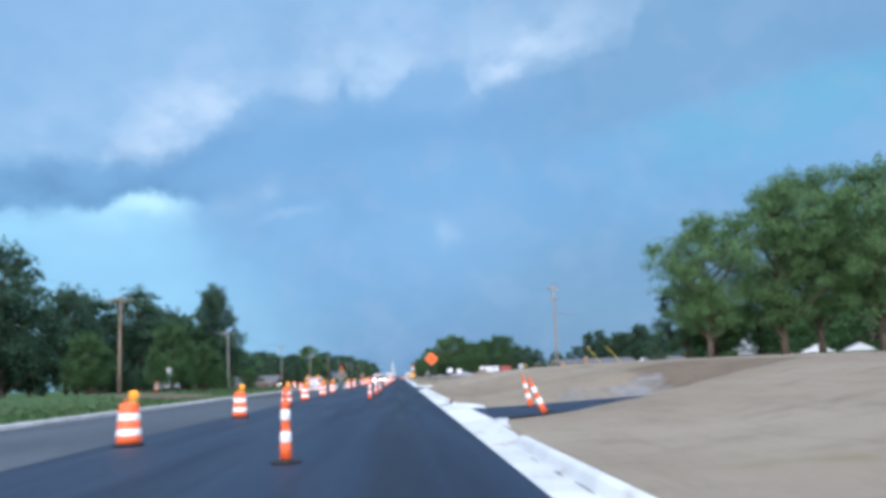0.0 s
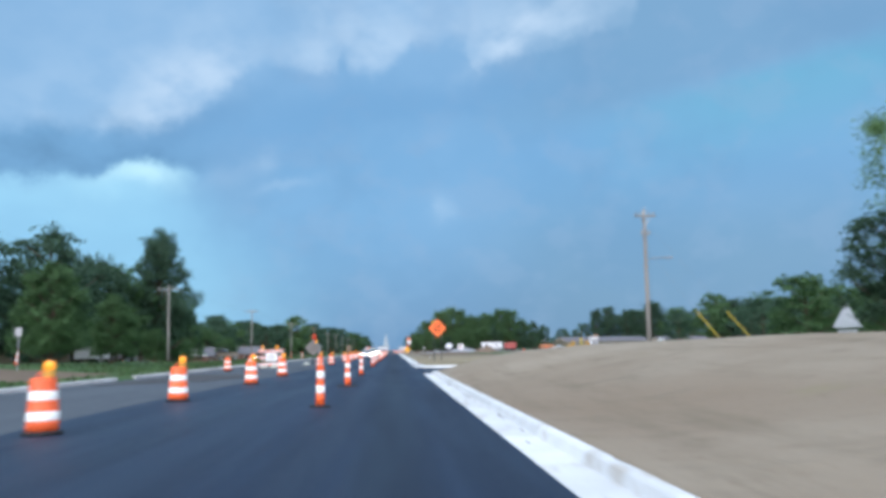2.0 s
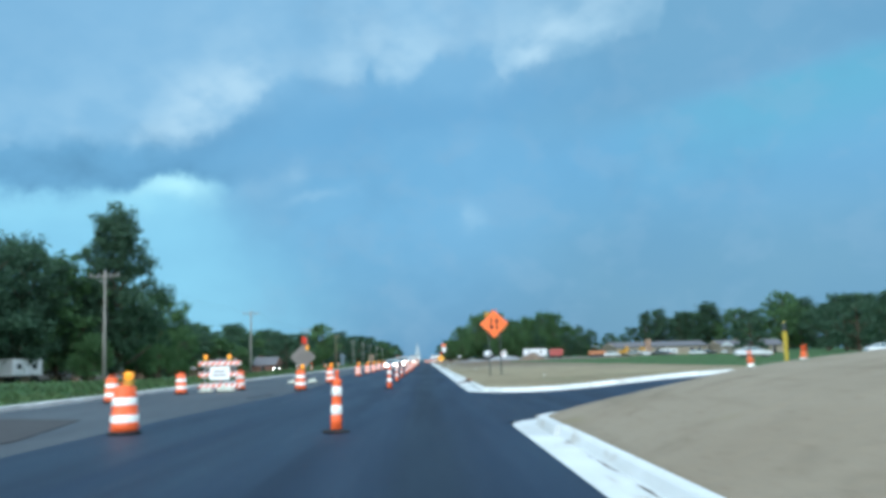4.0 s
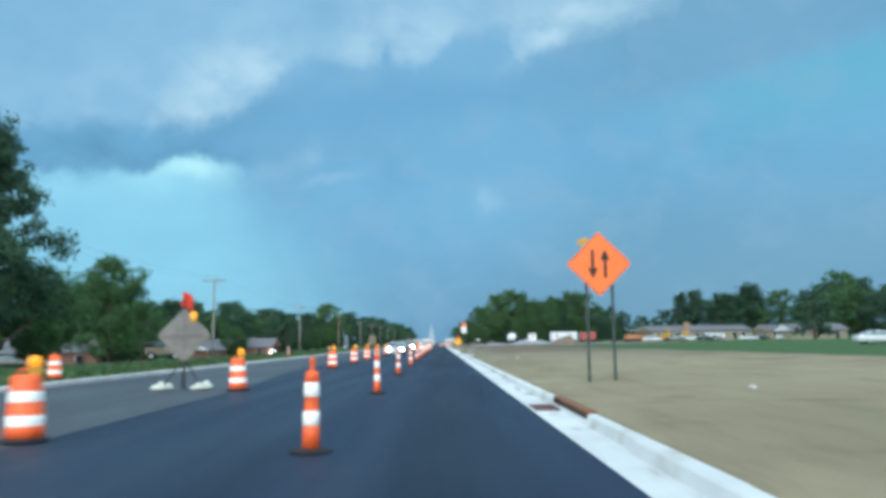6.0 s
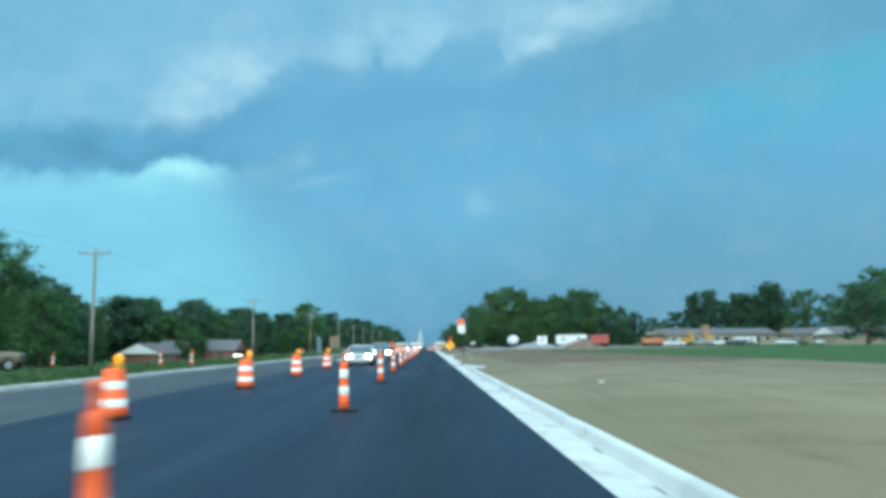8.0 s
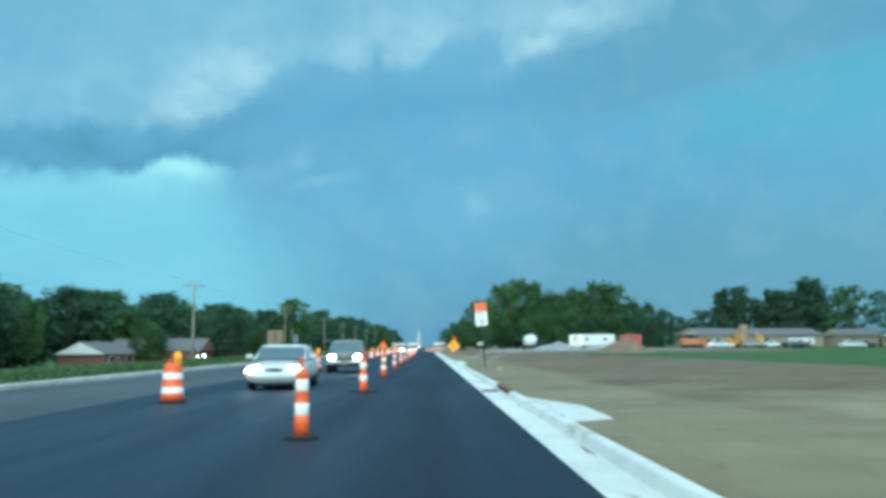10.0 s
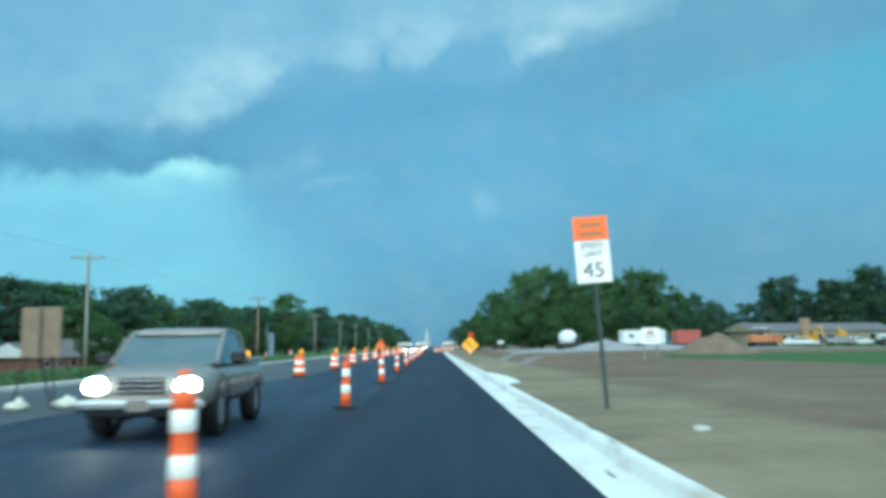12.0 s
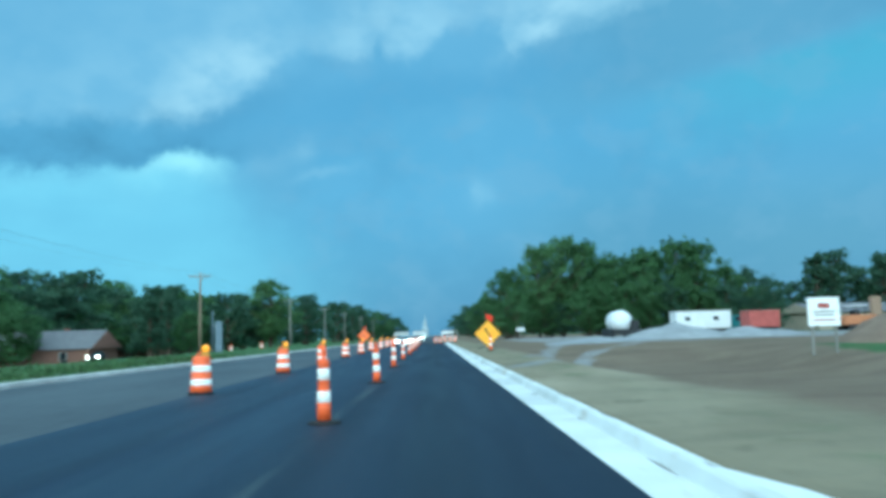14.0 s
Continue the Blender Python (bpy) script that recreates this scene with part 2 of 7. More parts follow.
# ---- materials ----
def material(name, color, rough=0.8, vary=0.0, color2=None, scale=1.0, bump=0.0, bump_scale=40.0, metal=0.0, spec=0.4, detail_mix=0.0,
             per="none", emit=0.0, trans=0.0, stretch=(1, 1, 1), stains=None):
    """A procedural surface: two colours mixed by coarse and fine noise, with relief. per: 'object' or 'island' varies the value."""
    m = bpy.data.materials.new(name)
    m.use_nodes = True
    nt = m.node_tree
    b = nt.nodes["Principled BSDF"]
    N, ln = nt.nodes.new, nt.links.new
    b.inputs["Roughness"].default_value = rough
    b.inputs["Metallic"].default_value = metal
    b.inputs["Specular IOR Level"].default_value = spec
    c2 = color2 or tuple(min(1, x * (1 - vary)) for x in color)
    tc, mp = N("ShaderNodeTexCoord"), N("ShaderNodeMapping")
    ln(tc.outputs["Object"], mp.inputs[0])
    mp.inputs["Scale"].default_value = stretch
    big, fine, ad = N("ShaderNodeTexNoise"), N("ShaderNodeTexNoise"), N("ShaderNodeMath")
    for n, s in ((big, scale), (fine, scale * 14)):
        ln(mp.outputs[0], n.inputs["Vector"])
        n.inputs["Scale"].default_value, n.inputs["Detail"].default_value, n.inputs["Roughness"].default_value = s, 5, 0.6
    ad.operation = "MULTIPLY_ADD"
    ln(fine.outputs[0], ad.inputs[0])
    ad.inputs[1].default_value = 0.5
    sb = N("ShaderNodeMath")
    sb.operation = "SUBTRACT"
    ln(big.outputs[0], sb.inputs[0])
    sb.inputs[1].default_value = 0.25
    ln(sb.outputs[0], ad.inputs[2])
    mr = N("ShaderNodeMapRange")
    ln(ad.outputs[0], mr.inputs[0])
    mr.inputs[1].default_value, mr.inputs[2].default_value = 0.36, 0.64
    mx = N("ShaderNodeMix")
    mx.data_type = "RGBA"
    ln(mr.outputs[0], mx.inputs[0])
    mx.inputs[6].default_value, mx.inputs[7].default_value = (*color, 1), (*c2, 1)
    last = mx.outputs[2]
    if stains:
        # scattered smears of dried mud, long in the direction of travel
        geo, mp2, st, sr, sm = N("ShaderNodeNewGeometry"), N("ShaderNodeMapping"), N("ShaderNodeTexNoise"), N("ShaderNodeMapRange"), N("ShaderNodeMix")
        ln(geo.outputs["Position"], mp2.inputs[0])
        mp2.inputs["Scale"].default_value = (1.6, 0.55, 1.0)
        ln(mp2.outputs[0], st.inputs["Vector"])
        st.inputs["Scale"].default_value, st.inputs["Detail"].default_value, st.inputs["Roughness"].default_value = 1.3, 5, 0.6
        ln(st.outputs[0], sr.inputs[0])
        sr.inputs[1].default_value, sr.inputs[2].default_value, sr.inputs[4].default_value = 0.57, 0.68, 0.75
        sm.data_type = "RGBA"
        ln(sr.outputs[0], sm.inputs[0])
        ln(last, sm.inputs[6])
        sm.inputs[7].default_value = (*stains, 1)
        last = sm.outputs[2]
    if per != "none":
        src = N("ShaderNodeObjectInfo").outputs["Random"] if per == "object" else N("ShaderNodeNewGeometry").outputs["Random Per Island"]
        hs, r2 = N("ShaderNodeHueSaturation"), N("ShaderNodeMapRange")
        ln(src, r2.inputs[0])
        r2.inputs[3].default_value, r2.inputs[4].default_value = (0.88, 1.10) if per == "object" else (0.65, 1.35)
        ln(r2.outputs[0], hs.inputs["Value"])
        ln(last, hs.inputs["Color"])
        last = hs.outputs[0]
    ln(last, b.inputs["Base Color"])
    if bump:
        n, bp = N("ShaderNodeTexNoise"), N("ShaderNodeBump")
        ln(mp.outputs[0], n.inputs["Vector"])
        n.inputs["Scale"].default_value, n.inputs["Detail"].default_value = bump_scale, 4
        ln(n.outputs[0], bp.inputs["Height"])
        bp.inputs["Strength"].default_value, bp.inputs["Distance"].default_value = bump, 0.02
        ln(bp.outputs[0], b.inputs["Normal"])
    if emit:
        b.inputs["Emission Color"].default_value, b.inputs["Emission Strength"].default_value = (*color, 1), emit
    if trans:
        t, ms, o = N("ShaderNodeBsdfTranslucent"), N("ShaderNodeMixShader"), nt.nodes["Material Output"]
        ln(last, t.inputs[0])
        ms.inputs[0].default_value = trans
        ln(b.outputs[0], ms.inputs[1])
        ln(t.outputs[0], ms.inputs[2])
        ln(ms.outputs[0], o.inputs[0])
    return m


def asphalt_material():
    """Fresh asphalt: roller streaks along the lanes with sheen put into their colour, an oily seam down the middle of
    the near lane, a paler far lane, grit and a few pale scuffs.
    """
    m = bpy.data.materials.new("new_asphalt")
    m.use_nodes = True
    nt = m.node_tree
    N, ln = nt.nodes.new, nt.links.new
    b = nt.nodes["Principled BSDF"]
    b.inputs["Specular IOR Level"].default_value = 0.25
    tc, sp = N("ShaderNodeTexCoord"), N("ShaderNodeSeparateXYZ")
    ln(tc.outputs["Object"], sp.inputs[0])

    def nz(scale, det, stretch, rough=0.6, shift=0.0):
        mp, n = N("ShaderNodeMapping"), N("ShaderNodeTexNoise")
        ln(tc.outputs["Object"], mp.inputs[0])
        mp.inputs["Scale"].default_value, mp.inputs["Location"].default_value = stretch, (shift, shift * 3, 0)
        ln(mp.outputs[0], n.inputs["Vector"])
        n.inputs["Scale"].default_value, n.inputs["Detail"].default_value, n.inputs["Roughness"].default_value = scale, det, rough
        return n.outputs[0]

    def mr(x, lo, hi, to=1.0):
        n = N("ShaderNodeMapRange")
        n.interpolation_type = "SMOOTHSTEP"
        ln(x, n.inputs[0])
        n.inputs[1].default_value, n.inputs[2].default_value, n.inputs[4].default_value = lo, hi, to
        return n.outputs[0]

    def mul(a, c):
        n = N("ShaderNodeMath")
        n.operation = "MULTIPLY"
        ln(a, n.inputs[0])
        ln(c, n.inputs[1])
        return n.outputs[0]

    def mix(f, a, c):
        n = N("ShaderNodeMix")
        n.data_type = "RGBA"
        ln(f, n.inputs[0])
        for i, v in ((6, a), (7, c)):
            if isinstance(v, tuple):
                n.inputs[i].default_value = (*v, 1)
            else:
                ln(v, n.inputs[i])
        return n.outputs[2]

    wander = N("ShaderNodeMath")
    wander.operation = "MULTIPLY_ADD"
    ln(nz(0.05, 3, (0.2, 1, 1)), wander.inputs[0])
    wander.inputs[1].default_value = 0.5
    ln(sp.outputs[0], wander.inputs[2])
    x = wander.outputs[0]
    # the two streak colours also carry the sheen along the lanes
    c = mix(mr(nz(1.1, 5, (1, 0.03, 1)), 0.36, 0.64), (0.0034, 0.0098, 0.0268), (0.0090, 0.0212, 0.0480))
    c = mix(mr(nz(0.10, 5, (1.6, 0.5, 1), shift=7.0), 0.42, 0.68, 0.45), c, (0.0125, 0.0260, 0.0500))
    far_lane = mul(mr(x, -1.3, -2.6), mr(nz(0.9, 5, (1, 0.05, 1), shift=3.0), 0.30, 0.62, 0.80))
    c = mix(far_lane, c, (0.0172, 0.0330, 0.0575))
    # near lane turns darker between y = 95 and 165
    darker_ahead = mul(mr(sp.outputs[1], 95.0, 165.0), mr(x, -2.2, -0.9, 0.60))
    c = mix(darker_ahead, c, (0.0036, 0.0086, 0.0205))
    seam = mul(mr(x, -0.42, 0.05), mr(x, 0.85, 0.35, 0.70))
    c = mix(seam, c, (0.0030, 0.0072, 0.0170))
    tracks = mul(mr(x, -1.15, -0.75), mr(x, -0.35, -0.7, 0.45))
    c = mix(tracks, c, (0.0150, 0.0275, 0.0500))
    dust = mul(mul(mul(mr(x, -1.56, -1.44), mr(x, -1.27, -1.39)), mr(sp.outputs[1], 188.0, 200.0)), mr(nz(0.9, 6, (4, 0.25, 1), 0.75, 9.0), 0.42, 0.62, 0.80))
    c = mix(dust, c, (0.052, 0.066, 0.070))
    scuff = mul(mr(nz(1.3, 6, (1.2, 0.22, 1), 0.7, 11.0), 0.66, 0.74, 0.50), mr(nz(0.07, 3, (1, 1, 1), shift=5.0), 0.45, 0.60))
    c = mix(scuff, c, (0.055, 0.068, 0.080))
    grit = nz(34.0, 3, (1, 1, 1))
    c = mix(mr(grit, 0.60, 0.74, 0.30), c, (0.030, 0.044, 0.062))
    ln(c, b.inputs["Base Color"])
    ln(mr(nz(0.8, 4, (1, 0.06, 1), shift=2.0), 0.2, 0.8, 0.66), b.inputs["Roughness"])
    b.inputs["Roughness"].default_value = 0.58
    rg = b.inputs["Roughness"].links[0].from_node
    rg.inputs[3].default_value = 0.50
    bp = N("ShaderNodeBump")
    ln(grit, bp.inputs["Height"])
    bp.inputs["Strength"].default_value, bp.inputs["Distance"].default_value = 0.5, 0.02
    ln(bp.outputs[0], b.inputs["Normal"])
    return m


M_ASPHALT = asphalt_material()
M_OLDROAD = material("worn_pavement", (0.072, 0.087, 0.099), 0.8, color2=(0.044, 0.055, 0.067), scale=0.35, bump=0.4, bump_scale=45, stretch=(1, 0.2, 1))
M_PATCH = material("dark_patch", (0.055, 0.055, 0.057), 0.85, vary=0.3, scale=0.8, bump=0.4)
M_CONC = material("fresh_concrete", (0.66, 0.68, 0.67), 0.8, color2=(0.575, 0.59, 0.575), scale=0.9, bump=0.25, bump_scale=30, per="object", stains=(0.40, 0.355, 0.29))
M_OLDCONC = material("weathered_concrete", (0.60, 0.60, 0.585), 0.85, color2=(0.47, 0.465, 0.45), scale=0.8, bump=0.25, per="object")
M_ORANGE = material("orange_plastic", (0.92, 0.150, 0.038), 0.45, color2=(0.86, 0.13, 0.032), scale=3, per="object")
M_WHITEBAND = material("white_reflective_band", (0.97, 0.955, 0.90), 0.35, color2=(0.93, 0.905, 0.85), scale=5)
M_RUBBER = material("black_rubber", (0.018, 0.018, 0.018), 0.75, vary=0.4, scale=6, bump=0.2)
M_AMBER = material("amber_lens", (1.0, 0.36, 0.02), 0.3, vary=0.2, scale=10, emit=0.55)
M_SIGNORANGE = material("fluorescent_orange_sheeting", (1.0, 0.20, 0.045), 0.4, color2=(0.97, 0.18, 0.04), scale=2)
M_SIGNWHITE = material("white_sign_sheeting", (0.93, 0.93, 0.93), 0.4, vary=0.05, scale=3)
M_BLACK = material("black_sheeting", (0.015, 0.015, 0.015), 0.5, vary=0.3, scale=6)
M_ALUBACK = material("dull_sign_back", (0.225, 0.205, 0.185), 0.6, vary=0.25, scale=3)
M_TANBACK = material("tan_plywood_back", (0.26, 0.195, 0.135), 0.75, vary=0.2, scale=3)
M_POST = material("green_steel_post", (0.070, 0.090, 0.085), 0.55, vary=0.35, scale=5, metal=0.3)
M_STEEL = material("galvanised_steel", (0.42, 0.43, 0.44), 0.45, vary=0.25, scale=8, metal=0.8)
M_BAG = material("pale_sandbag", (0.66, 0.68, 0.58), 0.95, vary=0.25, scale=5, bump=0.5)
M_WOODPOLE = material("weathered_pole_timber", (0.29, 0.215, 0.155), 0.9, color2=(0.21, 0.16, 0.12), scale=2, bump=0.5, stretch=(1, 1, 0.08))
M_GREYPOLE = material("silvered_pole_timber", (0.30, 0.285, 0.26), 0.9, color2=(0.22, 0.21, 0.19), scale=2, bump=0.5, stretch=(1, 1, 0.08))
M_LUMBER = material("raw_lumber", (0.21, 0.092, 0.036), 0.85, color2=(0.13, 0.055, 0.024), scale=2, bump=0.4, stretch=(1, 0.1, 1))
# lumber colour darkened to pass for shade inside the inlets
M_THROATSHADE = material("throat_shade_lumber", (0.055, 0.026, 0.018), 0.85, color2=(0.032, 0.017, 0.013), scale=2, bump=0.4, stretch=(1, 0.1, 1))
M_RUST = material("rusty_inlet_plate", (0.13, 0.052, 0.040), 0.85, color2=(0.085, 0.038, 0.030), scale=3, bump=0.3)
M_BARK = material("bark", (0.13, 0.095, 0.068), 0.95, vary=0.4, scale=2, bump=0.8, bump_scale=12, stretch=(1, 1, 0.25))
M_LEAF = material("leaves", (0.104, 0.196, 0.076), 0.6, color2=(0.076, 0.150, 0.060), scale=0.35, per="island", trans=0.45, spec=0.25)
M_LEAFLIGHT = material("light_leaves", (0.138, 0.240, 0.095), 0.6, color2=(0.102, 0.186, 0.074), scale=0.35, per="island", trans=0.45, spec=0.25)
M_LEAFBANK = material("bank_tree_leaves", (0.156, 0.268, 0.108), 0.6, color2=(0.116, 0.208, 0.084), scale=0.35, per="island", trans=0.45, spec=0.25)
M_LEAFDARK = material("dark_leaves", (0.078, 0.143, 0.086), 0.65, color2=(0.058, 0.112, 0.068), scale=0.35, per="island", trans=0.42, spec=0.2)
M_BRICK = material("red_brown_brick", (0.215, 0.115, 0.088), 0.9, color2=(0.165, 0.09, 0.072), scale=3, bump=0.4, bump_scale=12)
M_SHINGLE = material("grey_shingle", (0.155, 0.155, 0.165), 0.9, color2=(0.115, 0.115, 0.125), scale=2, bump=0.5, bump_scale=8)
M_SIDING = material("white_siding", (0.72, 0.73, 0.73), 0.6, vary=0.10, scale=1, bump=0.2, bump_scale=5)
M_CHIMNEY = material("tan_brick", (0.36, 0.24, 0.17), 0.9, color2=(0.28, 0.19, 0.14), scale=3, bump=0.4, bump_scale=12)
# white boards with the trees' shade put into the colour as grey
M_SHED = material("shade_grey_boards", (0.40, 0.43, 0.46), 0.7, vary=0.15, scale=1.5, bump=0.2, bump_scale=5)
M_SIGNGREY = material("dull_white_sign", (0.42, 0.43, 0.43), 0.6, vary=0.15, scale=3)
M_BEIGEPAINT = material("beige_car_paint", (0.25, 0.20, 0.145), 0.35, vary=0.08, scale=2, spec=0.6)
M_BLUESTEEL = material("blue_grey_steel", (0.16, 0.21, 0.26), 0.6, vary=0.2, scale=3)
M_TANWALL = material("tan_wall", (0.34, 0.295, 0.225), 0.8, vary=0.2, scale=1)
M_GLASS = material("dark_window_glass", (0.02, 0.028, 0.035), 0.08, vary=0.2, scale=2, spec=0.8)
# blue-green base colour paints the sky's reflection into the glass
M_CARGLASS = material("sky_toned_car_glass", (0.10, 0.155, 0.175), 0.08, vary=0.2, scale=2, spec=1.0, metal=0.35)
M_WHITEPAINT = material("white_car_paint", (0.60, 0.62, 0.63), 0.22, vary=0.04, scale=2, spec=0.6)
M_TANPAINT = material("pewter_car_paint", (0.30, 0.285, 0.26), 0.25, vary=0.1, scale=2, metal=0.45, spec=0.6)
M_CHROME = material("chrome", (0.7, 0.7, 0.7), 0.18, vary=0.1, scale=4, metal=1.0)
M_TRIM = material("dark_trim", (0.025, 0.026, 0.028), 0.6, vary=0.3, scale=6)
M_HEADLAMP = material("headlamp_lens", (1.0, 0.93, 0.80), 0.1, vary=0.02, scale=2, emit=26.0)
M_TURN = material("amber_marker", (0.95, 0.25, 0.03), 0.3, vary=0.1, scale=4, emit=0.4)
M_TANKWHITE = material("white_steel_tank", (0.76, 0.77, 0.78), 0.4, vary=0.12, scale=1)
M_TEAL = material("teal_tractor_paint", (0.04, 0.16, 0.17), 0.4, vary=0.2, scale=2)
M_REDBOX = material("faded_red_box", (0.42, 0.10, 0.085), 0.6, vary=0.25, scale=2)
M_YELLOW = material("machine_yellow", (0.62, 0.33, 0.045), 0.55, vary=0.2, scale=3)
M_EXORANGE = material("machine_orange", (0.50, 0.205, 0.095), 0.55, vary=0.2, scale=3)
M_GRAVEL = material("grey_gravel", (0.30, 0.31, 0.32), 0.95, color2=(0.21, 0.215, 0.225), scale=0.8, bump=0.9, bump_scale=9)
M_DIRTPILE = material("tan_dirt_pile", (0.200, 0.145, 0.105), 0.95, color2=(0.145, 0.105, 0.078), scale=0.8, bump=0.9, bump_scale=6)
M_PAINTLINE = material("worn_road_paint", (0.027, 0.036, 0.046), 0.85, color2=(0.010, 0.020, 0.038), scale=2.5)
M_YELLOWTUBE = material("yellow_guy_guard", (0.66, 0.50, 0.06), 0.5, vary=0.15, scale=4)
M_WIRE = material("cable", (0.10, 0.105, 0.11), 0.6, vary=0.2, scale=4)
M_TOWER = material("pale_tower_paint", (0.36, 0.42, 0.45), 0.6, vary=0.1, scale=0.3)
M_FLAG = material("red_orange_flag", (0.90, 0.07, 0.035), 0.75, vary=0.15, scale=5, trans=0.3)


def ground_material():
    """Bare sand, mown grass, brown soil and grey gravel, by the weights stored on the sheet, with torn borders."""
    m = bpy.data.materials.new("ground")
    m.use_nodes = True
    nt = m.node_tree
    N, ln = nt.nodes.new, nt.links.new
    b = nt.nodes["Principled BSDF"]
    b.inputs["Roughness"].default_value = 0.95
    b.inputs["Specular IOR Level"].default_value = 0.15
    tc = N("ShaderNodeTexCoord")

    def nz(scale, det, stretch=(1, 1, 1), rough=0.6):
        mp, n = N("ShaderNodeMapping"), N("ShaderNodeTexNoise")
        ln(tc.outputs["Object"], mp.inputs[0])
        mp.inputs["Scale"].default_value = stretch
        ln(mp.outputs[0], n.inputs["Vector"])
        n.inputs["Scale"].default_value, n.inputs["Detail"].default_value, n.inputs["Roughness"].default_value = scale, det, rough
        return n.outputs[0]

    def mr(x, lo, hi, smooth=True):
        n = N("ShaderNodeMapRange")
        n.interpolation_type = "SMOOTHSTEP"
        ln(x, n.inputs[0])
        n.inputs[1].default_value, n.inputs[2].default_value = lo, hi
        return n.outputs[0]

    def mix(f, a, b2):
        n = N("ShaderNodeMix")
        n.data_type = "RGBA"
        ln(f, n.inputs[0])
        for i, s in ((6, a), (7, b2)):
            if isinstance(s, tuple):
                n.inputs[i].default_value = (*s, 1)
            else:
                ln(s, n.inputs[i])
        return n.outputs[2]

    def weight(name, nscale, amount):
        at, ad = N("ShaderNodeAttribute"), N("ShaderNodeMath")
        at.attribute_name = name
        ad.operation = "MULTIPLY_ADD"
        sb = N("ShaderNodeMath")
        sb.operation = "SUBTRACT"
        ln(nz(nscale, 5), sb.inputs[0])
        sb.inputs[1].default_value = 0.5
        ln(sb.outputs[0], ad.inputs[0])
        ad.inputs[1].default_value = amount
        ln(at.outputs["Fac"], ad.inputs[2])
        return mr(ad.outputs[0], 0.38, 0.62)

    sand = mix(mr(nz(0.14, 6, (0.6, 1, 1)), 0.38, 0.64), (0.315, 0.270, 0.202), (0.262, 0.219, 0.160))
    sand = mix(mr(nz(0.045, 4, (1, 0.7, 1)), 0.42, 0.64), sand, (0.236, 0.186, 0.130))
    sand = mix(mr(nz(1.1, 6, (0.7, 1, 1)), 0.52, 0.80), sand, (0.186, 0.152, 0.108))
    sand = mix(mr(nz(9.0, 3), 0.60, 0.75), sand, (0.154, 0.112, 0.073))
    sand = mix(mr(nz(0.35, 4), 0.60, 0.70), sand, (0.238, 0.203, 0.126))
    wide = mix(mr(nz(0.055, 5, (1, 0.55, 1), 0.65), 0.40, 0.62), (0.300, 0.258, 0.166), (0.238, 0.198, 0.126))
    wide = mix(mr(nz(0.5, 6, (0.8, 1, 1), 0.7), 0.50, 0.72), wide, (0.188, 0.157, 0.100))
    wide = mix(mr(nz(0.18, 6, (1, 0.4, 1), 0.7), 0.56, 0.70), wide, (0.338, 0.294, 0.198))
    wide = mix(mr(nz(0.34, 7, (0.45, 1, 1), 0.8), 0.58, 0.76), wide, (0.140, 0.116, 0.084))
    wide = mix(mr(nz(0.12, 4, (1, 0.5, 1)), 0.56, 0.70), wide, (0.220, 0.205, 0.122))
    yy = N("ShaderNodeSeparateXYZ")
    ln(tc.outputs["Object"], yy.inputs[0])
    sand = mix(mr(yy.outputs[1], 74.0, 92.0), sand, wide)
    # darker sand that takes over between y = 118 and 172
    far_sand = mix(mr(nz(0.35, 6, (0.5, 1, 1), 0.7), 0.38, 0.66), (0.238, 0.208, 0.142), (0.168, 0.148, 0.102))
    far_sand = mix(mr(nz(0.10, 5, (1, 0.35, 1), 0.65), 0.55, 0.70), far_sand, (0.305, 0.268, 0.190))
    far_sand = mix(mr(nz(1.3, 6, (0.8, 1, 1), 0.75), 0.56, 0.70), far_sand, (0.118, 0.102, 0.071))
    sand = mix(mr(yy.outputs[1], 118.0, 172.0), sand, far_sand)
    grass = mix(mr(nz(0.30, 6), 0.36, 0.66), (0.056, 0.124, 0.046), (0.080, 0.132, 0.052))
    grass = mix(mr(nz(7.0, 4), 0.42, 0.70), grass, (0.038, 0.063, 0.020))
    soil = mix(mr(nz(0.45, 6, (0.55, 1, 1)), 0.36, 0.64), (0.178, 0.140, 0.100), (0.136, 0.104, 0.075))
    soil = mix(mr(nz(5.0, 4), 0.52, 0.72), soil, (0.112, 0.081, 0.062))
    grav = mix(mr(nz(2.5, 6), 0.36, 0.64), (0.273, 0.266, 0.259), (0.196, 0.193, 0.189))
    c = mix(weight("soil", 0.22, 0.75), sand, soil)
    c = mix(weight("gravel", 0.5, 0.8), c, grav)
    c = mix(weight("grass", 0.6, 0.7), c, grass)
    # grader and wheel streaks drawn along the road
    bare, streak = N("ShaderNodeMath"), N("ShaderNodeMath")
    at = N("ShaderNodeAttribute")
    at.attribute_name = "grass"
    bare.operation, bare.use_clamp = "SUBTRACT", True
    bare.inputs[0].default_value = 0.48
    ln(at.outputs["Fac"], bare.inputs[1])
    streak.operation = "MULTIPLY"
    ln(bare.outputs[0], streak.inputs[0])
    ln(mr(nz(1.2, 7, (1, 0.11, 1), 0.75), 0.47, 0.72), streak.inputs[1])
    c = mix(streak.outputs[0], c, (0.150, 0.124, 0.082))
    ln(c, b.inputs["Base Color"])
    bp = N("ShaderNodeBump")
    ln(nz(3.0, 8), bp.inputs["Height"])
    bp.inputs["Strength"].default_value, bp.inputs["Distance"].default_value = 0.7, 0.15
    ln(bp.outputs[0], b.inputs["Normal"])
    return m


M_GROUND = ground_material()


